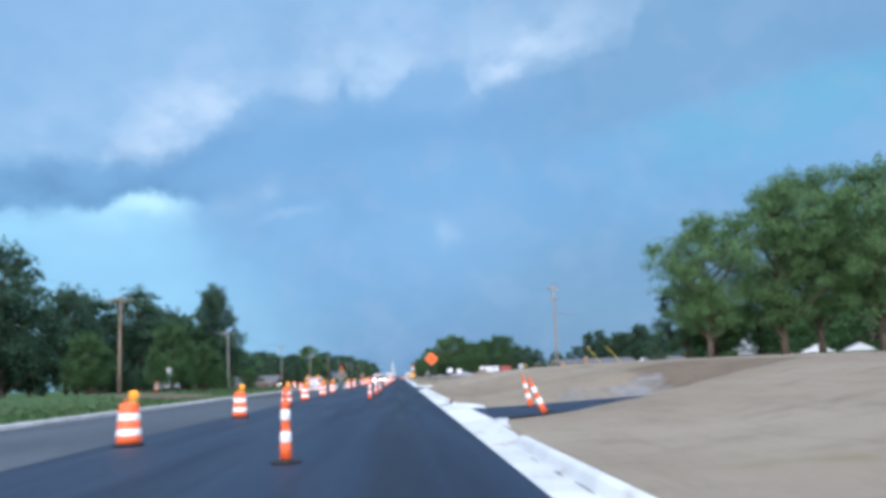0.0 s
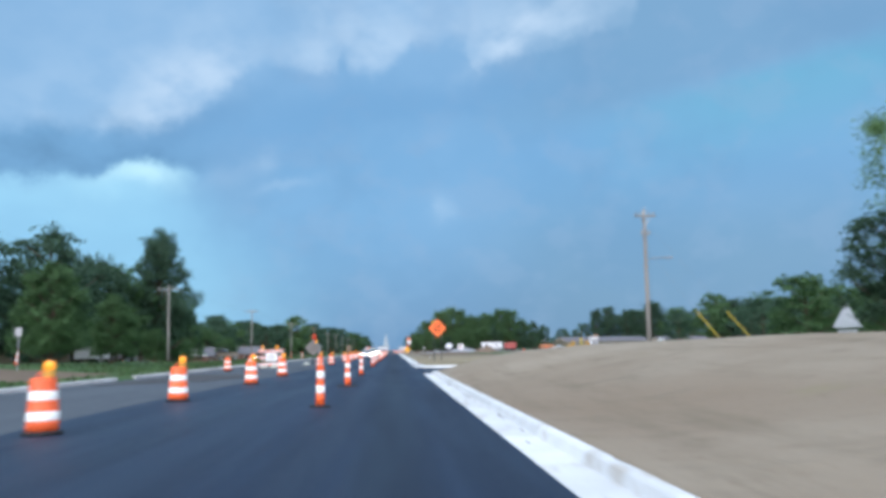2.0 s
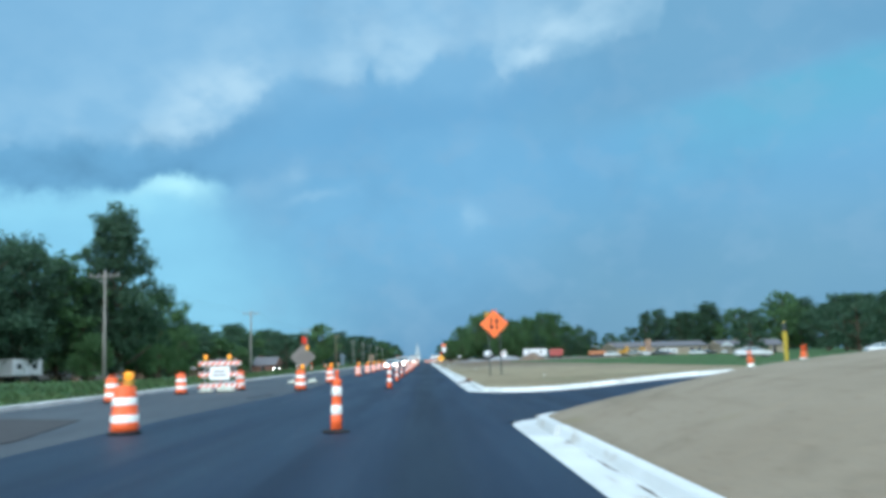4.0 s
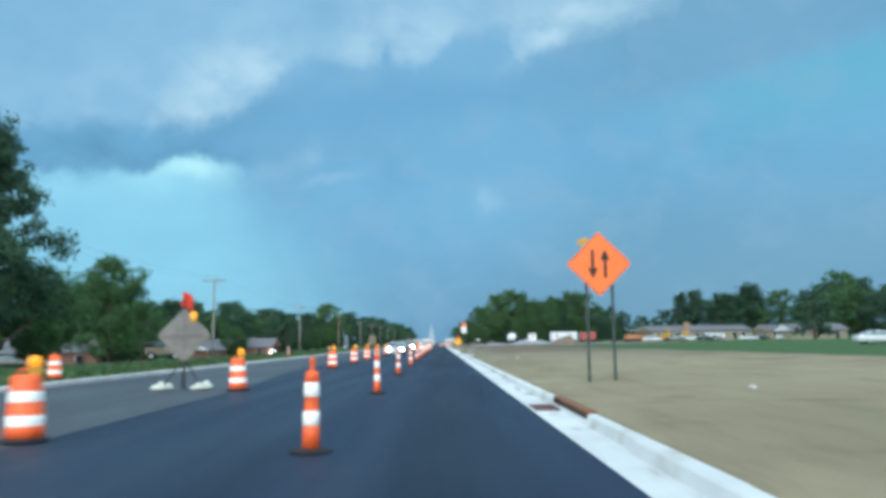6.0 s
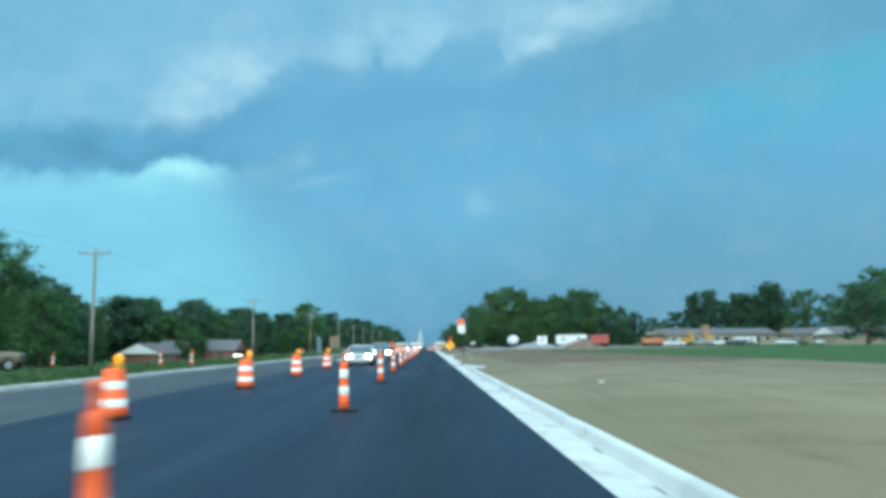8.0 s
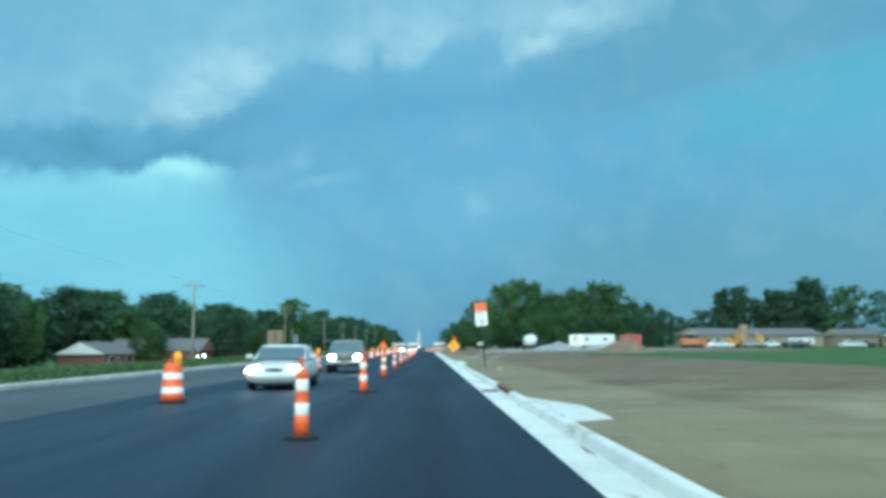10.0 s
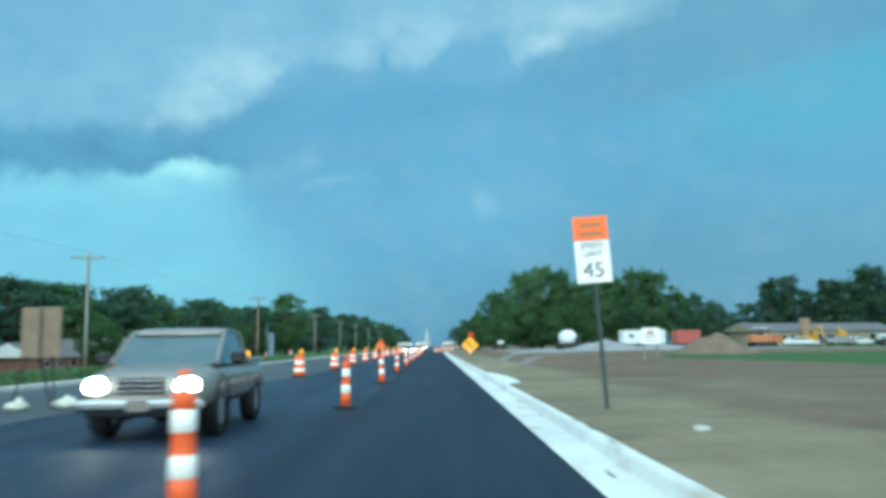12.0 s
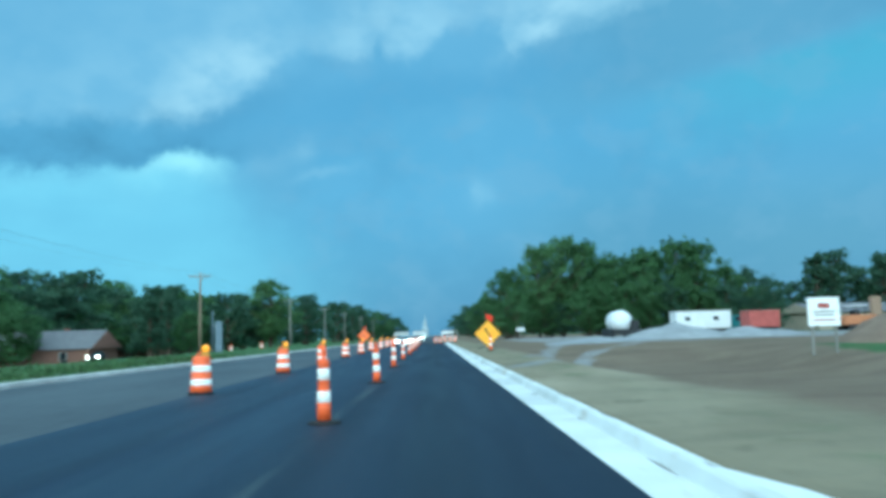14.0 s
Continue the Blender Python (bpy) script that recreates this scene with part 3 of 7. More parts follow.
# ---- building helpers ----
def mesh_of(bm, name):
    me = bpy.data.meshes.new(name)
    bmesh.ops.recalc_face_normals(bm, faces=bm.faces)
    bm.to_mesh(me)
    bm.free()
    return me


def smooth(me):
    for p in me.polygons:
        p.use_smooth = True
    return me


def part(name, bm, mat, parent, label="", soft=False, at=None):
    me = bm if isinstance(bm, bpy.types.Mesh) else mesh_of(bm, name)
    if not me.materials:
        me.materials.append(mat)
    if soft:
        smooth(me)
    ob = new(name, me)
    ob.parent = parent
    if at is not None:
        ob.matrix_basis = at
    if label:
        tagged(ob, label)
    return ob


def thing(name, label, category, group="", kind=""):
    return tagged(new(name), label, category, group, kind)


def solid(name, bm, mat, label, category, group="", kind="", soft=False, at=None):
    ob = part(name, bm, mat, None, "", soft, at)
    return tagged(ob, label, category, group, kind)


def box(sx, sy, sz, m=None, bevel=0.0, bm=None):
    """A box centred on m (a pose), with eased edges."""
    b = bmesh.new()
    bmesh.ops.create_cube(b, size=1)
    bmesh.ops.scale(b, vec=(sx, sy, sz), verts=b.verts)
    if bevel:
        bmesh.ops.bevel(b, geom=list(b.edges), offset=bevel, segments=1, affect="EDGES")
    if m is not None:
        bmesh.ops.transform(b, matrix=m, verts=b.verts)
    return join(bm, b) if bm is not None else b


def join(a, b):
    me = bpy.data.meshes.new("tmp")
    b.to_mesh(me)
    b.free()
    a.from_mesh(me)
    bpy.data.meshes.remove(me)
    return a


def lathe(profile, seg=20, m=None, caps=True):
    """A turned body: (radius, height) pairs from the foot up."""
    b = bmesh.new()
    rings = [[b.verts.new((r * math.cos(2 * math.pi * i / seg), r * math.sin(2 * math.pi * i / seg), z)) for i in range(seg)] for r, z in profile]
    for lo, hi in zip(rings, rings[1:]):
        for i in range(seg):
            b.faces.new((lo[i], lo[(i + 1) % seg], hi[(i + 1) % seg], hi[i]))
    if caps:
        b.faces.new(rings[0][::-1])
        b.faces.new(rings[-1])
    if m is not None:
        bmesh.ops.transform(b, matrix=m, verts=b.verts)
    return b


def tube(points, radii, seg=8, bm=None):
    """A tapered limb along points."""
    b = bm or bmesh.new()
    pts = [Vector(p) for p in points]
    rings = []
    for i, p in enumerate(pts):
        d = (pts[min(i + 1, len(pts) - 1)] - pts[max(i - 1, 0)]).normalized()
        u = d.orthogonal().normalized() if abs(d.z) < 0.99 else Vector((1, 0, 0))
        v = d.cross(u).normalized()
        r = radii[i] if isinstance(radii, (list, tuple)) else radii
        rings.append([b.verts.new(p + r * (math.cos(2 * math.pi * k / seg) * u + math.sin(2 * math.pi * k / seg) * v)) for k in range(seg)])
    for lo, hi in zip(rings, rings[1:]):
        best = min(range(seg), key=lambda s: (lo[0].co - hi[s].co).length)
        for k in range(seg):
            b.faces.new((lo[k], lo[(k + 1) % seg], hi[(k + 1 + best) % seg], hi[(k + best) % seg]))
    b.faces.new(rings[0][::-1])
    b.faces.new(rings[-1])
    return b


def prism(poly, depth, m=None):
    """A flat outline in the xz plane, given thickness along y."""
    b = bmesh.new()
    f = b.faces.new([b.verts.new((x, -depth / 2, z)) for x, z in poly])
    r = bmesh.ops.extrude_face_region(b, geom=[f])
    bmesh.ops.translate(b, vec=(0, depth, 0), verts=[v for v in r["geom"] if isinstance(v, bmesh.types.BMVert)])
    if m is not None:
        bmesh.ops.transform(b, matrix=m, verts=b.verts)
    return b


def slab(poly, z0, z1):
    """A flat outline in the xy plane; z0 and z1 may be functions of (x, y)."""
    b = bmesh.new()
    lo = [b.verts.new((x, y, z0(x, y) if callable(z0) else z0)) for x, y in poly]
    hi = [b.verts.new((x, y, z1(x, y) if callable(z1) else z1)) for x, y in poly]
    n = len(poly)
    b.faces.new(lo[::-1])
    b.faces.new(hi)
    for i in range(n):
        b.faces.new((lo[i], lo[(i + 1) % n], hi[(i + 1) % n], hi[i]))
    return b


def loft(sections):
    """A skin over rings of equally many points."""
    b = bmesh.new()
    rings = [[b.verts.new(p) for p in s] for s in sections]
    n = len(rings[0])
    for lo, hi in zip(rings, rings[1:]):
        for i in range(n):
            b.faces.new((lo[i], lo[(i + 1) % n], hi[(i + 1) % n], hi[i]))
    b.faces.new(rings[0][::-1])
    b.faces.new(rings[-1])
    return b


def lettering(text, size, name="lettering"):
    """Raised letters in the xz plane, facing -y, centred."""
    cu = bpy.data.curves.new(name, "FONT")
    cu.body, cu.size, cu.align_x, cu.align_y, cu.extrude = text, size, "CENTER", "CENTER", 0.002
    ob = bpy.data.objects.new(name, cu)
    scene.collection.objects.link(ob)
    bpy.context.view_layer.update()
    me = bpy.data.meshes.new_from_object(ob.evaluated_get(bpy.context.evaluated_depsgraph_get()))
    bpy.data.objects.remove(ob)
    me.transform(pose(0, 0, 0, 90, 0, 0))
    me.materials.clear()
    return me


def sstep(a, b, x):
    t = min(1.0, max(0.0, (x - a) / (b - a)))
    return t * t * (3 - 2 * t)


# ---- ground ----
EDGE_R, KERB_BACK, KERB_L = 1.51, 2.20, -13.2
ROAD_END = 345.0


def street_z(x):
    """The side street's rise from the road."""
    return 0.004 + 0.42 * sstep(3.5, 11.0, x)


def drive_z(x):
    return 0.05 + 0.22 * sstep(2.3, 11.0, x)


def ground_z(x, y):
    wob = 0.05 * noise.noise((x * 0.25, y * 0.12, 3)) + 0.02 * noise.noise((x * 0.9, y * 0.5, 7))
    if 2.14 < x < 3.8 and 89.0 < y < 92.5 and math.hypot(x - 3.71, y - 91.1) > 1.56:
        return -0.05
    if x > 2.14:
        bank = 1.0 - 0.66 * sstep(72.0, 77.5, y) - 0.24 * sstep(88, 104, y)
        cut = sstep(20.0, 22.4, y - 0.62 * min(8.0, max(0.0, x - 2.4))) * sstep(35.5, 29.9, y) * sstep(15.0, 10.0, x)
        amp = min(1.46, max(1.02, 1.17 + 0.009 * (y - 28)))
        late = sstep(56.0, 69.0, y)
        rise = amp * sstep(2.6, 13.0, x) * (1 - late) + (1.15 * (1 - math.exp(-max(0.0, x - 2.3) / 2.6)) + 0.02 * (x - 2.3) if x < 26 else 1.62) * late
        h = 0.13 + bank * (1 - cut) * rise
        h = h * (1 - cut) + (drive_z(x) - 0.05) * cut
        inside = sstep(75.6, 76.6, y) * sstep(90.2, 89.5, y) * sstep(27.0, 22.0, x)
        if y > 88:
            h += (street_z(x) + 0.125 - h) * sstep(99.0, 90.0, y) * sstep(40.0, 20.0, x)
        h = h * (1 - inside) + (street_z(x) - 0.10) * inside
        h += 0.06 * sstep(205, 272, y) * sstep(5, 16, x)
        # hollow in the soil before the raised gravel yard
        h -= 0.80 * sstep(214, 234, y) * sstep(257, 245, y) * sstep(4.4, 7.4, x) * sstep(19, 13, x)
        h += 0.18 * sstep(250, 262, y) * sstep(340, 325, y) * sstep(5, 11, x) * sstep(75, 60, x)
        return h + wob * sstep(2.3, 5.0, x)
    if x < -13.0:
        h = 0.13 + 0.5 * sstep(-14, -24, x) * sstep(140, 100, y)
        h -= min(3.2, 0.055 * max(0.0, -x - 24)) * sstep(130, 190, y)
        return h + wob * sstep(-13.5, -16.0, x)
    return -0.30


def build_ground():
    xs = [-2600, -1200, -600, -350, -220, -150, -110, -85, -70, -58, -48, -40, -34, -29, -26, -24, -22, -20, -18, -17, -16, -15, -14, -13.6, -13.45, -13.40, -12.9,
          -6, 0.5, 2.13, 2.17, 2.4, 2.8, 3.3, 3.9] + [4.5 + 0.8 * k for k in range(16)] + [18, 19, 20, 21, 22.5, 24, 26, 28, 31, 34, 38, 43, 50, 60, 75, 95, 125, 170, 240, 350, 600, 1200, 2600]
    ys = [-400, -150, -70, -40, -25, -15] + [-9 + 1.0 * k for k in range(98)] + [89.3, 89.52, 89.62, 90.0, 90.25] + [91 + 1.0 * k for k in range(20)] + [112 + 1.6 * k for k in range(110)] + [292 + 5 * k for k in range(20)] + [400, 440, 500, 580, 700, 900, 1200, 1700, 2600, 4200]
    nx, ny = len(xs), len(ys)
    verts = [(x, y, ground_z(x, y)) for y in ys for x in xs]
    faces = [(j * nx + i, j * nx + i + 1, (j + 1) * nx + i + 1, (j + 1) * nx + i) for j in range(ny - 1) for i in range(nx - 1)]
    me = bpy.data.meshes.new("ground")
    me.from_pydata(verts, [], faces)
    smooth(me)
    me.materials.append(M_GROUND)
    for name, fn in (("grass", grass_w), ("soil", soil_w), ("gravel", gravel_w)):
        at = me.attributes.new(name, "FLOAT", "POINT")
        at.data.foreach_set("value", [fn(v[0], v[1]) for v in verts])
    ob = new("ground", me)
    return tagged(ob, "graded tan sand verge with brown soil, gravel and mown green grass", "ground", kind="structure")


def grass_w(x, y):
    if x < -13:
        bare = 0.85 * sstep(-14.6, -15.6, x) * sstep(-25, -22, x) * sstep(64, 68, y) * sstep(82, 77, y)
        return 1.0 - bare
    far = sstep(88, 104, y) * sstep(17.0, 21.5, x + 0.02 * (y - 150)) * (1 - sstep(232, 262, y) * sstep(54, 44, x))
    near = sstep(101, 90, y) * sstep(26, 34, x)
    strip = 0.40 * sstep(196, 212, y) * sstep(2.3, 3.0, x) * sstep(5.2, 4.0, x)
    return max(far, near, strip)


def soil_w(x, y):
    if x < -13:
        return sstep(62, 66, y) * sstep(84, 79, y) * 0.75
    a = sstep(184, 210, y) * sstep(4.2, 7.5, x - 0.02 * (200 - y)) * sstep(300, 270, y) * 0.95
    b = max(0.44 * sstep(100, 118, y) * sstep(9, 14, x), 0.58 * sstep(138, 168, y) * sstep(2.8, 5.5, x))
    c = 0.7 * sstep(30, 32.5, y) * sstep(41, 36, y) * sstep(6, 11, x) * sstep(26, 18, x)
    return max(a, b, c)


def gravel_w(x, y):
    a = sstep(29.6, 30.6, y) * sstep(36, 33.5, y) * sstep(4.6, 6.2, x) * sstep(12.0, 10.0, x) * 0.52
    b = sstep(258, 266, y) * sstep(330, 318, y) * sstep(7, 11, x) * sstep(62, 50, x)
    # pale haul tracks from the kerb up to the yard
    c = 0.60 * sstep(1.3, 0.2, track_distance(x, y)) if 224 < y < 292 else 0.0
    return max(a, b, c)


TRACKS = (((2.6, 232.0), (4.6, 238.0), (8.5, 252.0), (13.0, 258.5), (18.0, 262.0)), ((4.4, 243.0), (7.6, 259.0), (11.0, 277.0), (14.0, 284.0)))


def track_distance(x, y):
    """How far (x, y) lies from the nearest haul track."""
    best = 1e9
    for line in TRACKS:
        for (ax, ay), (bx, by) in zip(line, line[1:]):
            u = ((x - ax) * (bx - ax) + (y - ay) * (by - ay)) / ((bx - ax) ** 2 + (by - ay) ** 2)
            u = min(1.0, max(0.0, u))
            best = min(best, math.hypot(x - ax - u * (bx - ax), y - ay - u * (by - ay)))
    return best


build_ground()


def joint_x(y):
    return -6.35 + 0.55 * sstep(70, 92, y) - 1.6 * sstep(108, 132, y) * (1 - sstep(196, 214, y)) + 0.12 * math.sin(y * 0.21)


def build_road():
    steps = [-60 + 3.0 * k for k in range(136)]
    steps = [s for s in steps if s < ROAD_END] + [ROAD_END]
    bm = bmesh.new()
    rows = []
    for y in steps:
        xl = joint_x(y)
        rows.append([bm.verts.new((xl + (EDGE_R - xl) * k / 6, y, 0.0)) for k in range(7)])
    for a, b in zip(rows, rows[1:]):
        for i in range(6):
            bm.faces.new((a[i], a[i + 1], b[i + 1], b[i]))
    solid("road", bm, M_ASPHALT, "newly laid dark blue-grey asphalt lanes", "road", kind="structure")
    bm = bmesh.new()
    rows = []
    for y in steps + [400, 500, 700, 1000, 1600]:
        xr = joint_x(y) + 0.6 if y <= ROAD_END else EDGE_R + 0.6
        rows.append([bm.verts.new((KERB_L + (xr - KERB_L) * k / 6, y, -0.012)) for k in range(7)])
    for a, b in zip(rows, rows[1:]):
        for i in range(6):
            bm.faces.new((a[i], a[i + 1], b[i + 1], b[i]))
    solid("old_pavement", bm, M_OLDROAD, "worn light grey pavement along the far kerb", "road", kind="structure")
    # darker repair and scraped paint on the old surface
    for name, lab, mat, poly, z in (("pavement_patch", "dark tar repair on the worn pavement", M_PATCH,
                                     [(-12.4, 66), (-8.4, 69), (-7.4, 74), (-8.6, 80), (-12.0, 82)], 0.006),
                                    ("paint_mark", "scraped pale lane mark on the pavement", M_PAINTLINE, [(-6.8, 91.0), (-6.5, 91.0), (-6.3, 94.5), (-6.55, 94.5)], 0.004),
                                    ("paint_mark", "scraped pale lane mark on the pavement", M_PAINTLINE, [(-5.7, 94.6), (-5.5, 94.6), (-5.4, 97), (-5.6, 97)], 0.006),
                                    ("paint_mark", "scraped pale lane mark on the asphalt", M_PAINTLINE, [(-5.2, 121), (-5.08, 121), (-5.0, 125), (-5.12, 125)], 0.005)):
        solid(name, slab(poly, z - 0.03, z), mat, lab, "road mark", kind="structure")
    # side street and driveway in fresh asphalt
    bm = bmesh.new()
    rows = []
    for k in range(26):
        x = 1.2 + k * 0.9
        flare = 2.0 * max(0.0, 1 - (x - 1.2) / 2.4) ** 2
        rows.append([bm.verts.new((x, y, street_z(x)))
                     for y in (76.4 - flare * 0.95, 79.5, 82.6, 85.7, 88.92 + flare)])
    for a, b in zip(rows, rows[1:]):
        for i in range(4):
            bm.faces.new((a[i], b[i], b[i + 1], a[i + 1]))
    solid("side_street", bm, M_ASPHALT, "dark fresh asphalt side street climbing off the road", "road", kind="structure")
    bm = bmesh.new()
    rows = []
    for k in range(11):
        x = 2.41 + k * 0.8
        rows.append([bm.verts.new((x, y, drive_z(x))) for y in (22.5 + 0.5 * k, 24.9 + 0.35 * k, 27.3 + 0.2 * k, 29.7 + 0.05 * k)])
    for a, b in zip(rows, rows[1:]):
        for i in range(3):
            bm.faces.new((a[i], b[i], b[i + 1], a[i + 1]))
    solid("driveway", bm, M_ASPHALT, "short dark asphalt driveway cut through the sand bank", "driveway", kind="structure")


build_road()


# ---- kerbs, in cast lengths ----
def kerb_profile_r():
    return [(EDGE_R, -0.2), (EDGE_R, 0.006), (2.0, 0.002), (2.035, 0.125), (2.06, 0.148), (2.17, 0.15), (KERB_BACK, 0.135), (KERB_BACK, -0.2)]


INLETS = [(34.0, 35.5), (99.3, 103.0), (166.6, 170.1)]


def build_kerbs():
    root = thing("kerb_right", "fresh pale concrete kerb and gutter in cast lengths", "kerb", kind="structure")
    seg = mesh_of(prism(kerb_profile_r(), 2.985), "kerb_length")
    seg.materials.append(M_CONC)
    low = mesh_of(prism([(EDGE_R, -0.2), (EDGE_R, 0.006), (2.02, 0.0), (2.02, -0.2)], 1.0), "gutter_length")
    low.materials.append(M_CONC)
    y = -27.0
    while y < ROAD_END - 3:
        mid = y + 1.5
        gap = (15.0 < mid < 32.8) or (73.0 < mid < 93.0)
        if not gap:
            part("kerb_length", seg, M_CONC, root, at=pose(0, mid, 0))
        y += 3.0
    # driveway apron: flared wings either side of a dropped kerb
    for poly, f in (([(1.52, 15.2), (2.1, 15.2), (2.3, 18.5), (2.55, 20.6), (2.8, 22.4), (1.9, 22.6), (1.52, 22.6)], lambda x, y: 0.008 + 0.15 * sstep(1.9, 2.3, x) * sstep(23.6, 21.0, y)),
                    ([(1.52, 22.605), (2.4, 22.605), (2.4, 29.615), (1.52, 29.615)], lambda x, y: 0.008 + 0.05 * sstep(1.5, 2.4, x)),
                    ([(1.52, 29.62), (2.9, 29.62), (2.95, 30.3), (2.62, 31.3), (2.32, 32.3), (2.2, 32.9), (1.52, 32.9)], lambda x, y: 0.008 + 0.15 * sstep(1.9, 2.3, x) * sstep(29.0, 31.0, y)),
                    ([(2.17, 199.3), (2.24, 199.5), (2.30, 200.2), (2.66, 200.7), (2.70, 203.0), (2.68, 205.4), (2.60, 207.2), (2.4, 209.8), (2.17, 210.8)], 0.152),
                    ([(2.17, 158.2), (2.85, 158.5), (2.9, 161.3), (2.17, 164)], 0.155)):
        part("apron_slab", slab(poly, -0.1, f), M_CONC, root)
    # kerb return into the side street
    pts = []
    for k in range(9):
        a = math.pi + k / 8 * math.pi / 2
        pts.append((3.71 + 2.2 * math.cos(a), 91.1 + 2.2 * math.sin(a), a))
    run = [(1.51, 96.0, math.pi), (1.51, 93.0, math.pi)] + pts + [(3.71 + 1.0 * k, 88.9, 1.5 * math.pi) for k in range(1, 17)]
    near = [(1.51, 72.0, math.pi)]
    for k in range(9):
        a = math.pi - k / 8 * math.pi / 2
        near.append((3.71 + 2.2 * math.cos(a), 74.2 + 2.2 * math.sin(a), a))
    near += [(3.71 + 1.0 * k, 76.4, 0.5 * math.pi) for k in range(1, 7)]
    prof = [(0.0, -0.15), (0.0, 0.006), (0.42, 0.004), (0.46, 0.13), (0.49, 0.15), (0.64, 0.15), (0.67, 0.13), (0.67, -0.15)]
    for way in (run, near):
        secs = []
        for x, y, a in way:
            nxv, nyv = -math.cos(a), -math.sin(a)
            rise = street_z(x) - 0.004
            secs.append([(x + nxv * u, y + nyv * u, z + rise) for u, z in prof])
        for a, b in zip(secs, secs[1:]):
            part("kerb_length", loft([a, b]), M_CONC, root)
    left = thing("kerb_left", "weathered pale concrete kerb against the grass", "kerb", kind="structure")
    segl = mesh_of(prism([(KERB_L, -0.2), (KERB_L, 0.12), (KERB_L - 0.03, 0.145), (KERB_L - 0.26, 0.15), (KERB_L - 0.26, -0.2)], 2.985), "kerb_length")
    segl.materials.append(M_OLDCONC)
    for k in range(128):
        yy = -27 + 3.0 * k
        if 69 < yy < 73 or 84 < yy < 87:
            continue
        part("kerb_length", segl, M_OLDCONC, left, at=pose(0, yy + 1.5, 0))


build_kerbs()


def inlet(y0, y1, n=2):
    root = thing("storm_inlet", "open kerb inlet boxed with brown lumber and a rusty plate", "storm inlet", "storm inlets")
    L, mid = y1 - y0, (y0 + y1) / 2
    # solid dark board painted as the shade of the open throat
    part("throat_board", box(0.07, L, 0.15, pose(2.055, mid, 0.080), 0.008), M_THROATSHADE, root, "dark board standing in for the shaded kerb opening")
    part("top_board", box(0.17, L, 0.04, pose(2.105, mid, 0.175), 0.012), M_LUMBER, root)
    part("throat_plate", box(0.46, min(1.3 if y1 < 150 else 0.8, L * 0.36), 0.02, pose(1.80, y1 - 0.45, 0.014), 0.004), M_RUST, root, "rusty brown gutter plate")
    return root


for a, b in INLETS:
    inlet(a, b)


def gutter_dirt():
    """Dried mud left in ragged streaks along the foot of the kerb and on its back."""
    r = random.Random(31)
    b = bmesh.new()

    def streak(x0, z, w, y, L):
        n = 7
        up = [(x0 + w * r.uniform(0.2, 1.0) * math.sin(math.pi * (k + 0.2) / n), y + L * k / (n - 1)) for k in range(n)]
        dn = [(x0 - w * r.uniform(0.2, 1.0) * math.sin(math.pi * (k + 0.2) / n), y + L * k / (n - 1)) for k in range(n)]
        lo = [b.verts.new((p[0], p[1], z)) for p in up]
        hi = [b.verts.new((p[0], p[1], z)) for p in dn]
        for k in range(n - 1):
            b.faces.new((lo[k], lo[k + 1], hi[k + 1], hi[k]))

    for x0, y, w, L in ((1.90, 51.6, 0.035, 2.6), (1.93, 55.9, 0.05, 1.1), (1.88, 59.2, 0.06, 0.9), (1.92, 62.4, 0.06, 0.5), (1.87, 111.9, 0.06, 0.8), (1.86, 107.9, 0.05, 1.5), (1.84, 106.2, 0.03, 0.8), (2.0, 109.6, 0.03, 0.3)):
        streak(x0, 0.009, w, y, L)
    y = -6.0
    while y < 330:
        L = r.uniform(0.2, 1.2)
        if not (15 < y + L and y < 33.2) and not (71.5 < y + L and y < 96.5) and not any(a - 0.4 < y + L and y < c + 0.2 for a, c in INLETS):
            lane = r.random()
            x0, z = (1.955 + r.uniform(-0.05, 0.02), 0.008) if lane < 0.6 else ((r.uniform(1.56, 1.8), 0.011) if lane < 0.72 else (2.12 + r.uniform(-0.02, 0.04), 0.154))
            w = r.uniform(0.012, 0.038)
            streak(x0, z, w, y, L)
        y += L + r.uniform(0.2, 3.0)
    tagged(part("gutter_dirt", b, M_MUD, None), "ragged streaks of dried mud along the kerb", "mud", kind="stuff")


M_MUD = material("dried_mud", (0.105, 0.088, 0.068), 0.95, color2=(0.17, 0.15, 0.12), scale=3, bump=0.5)
gutter_dirt()


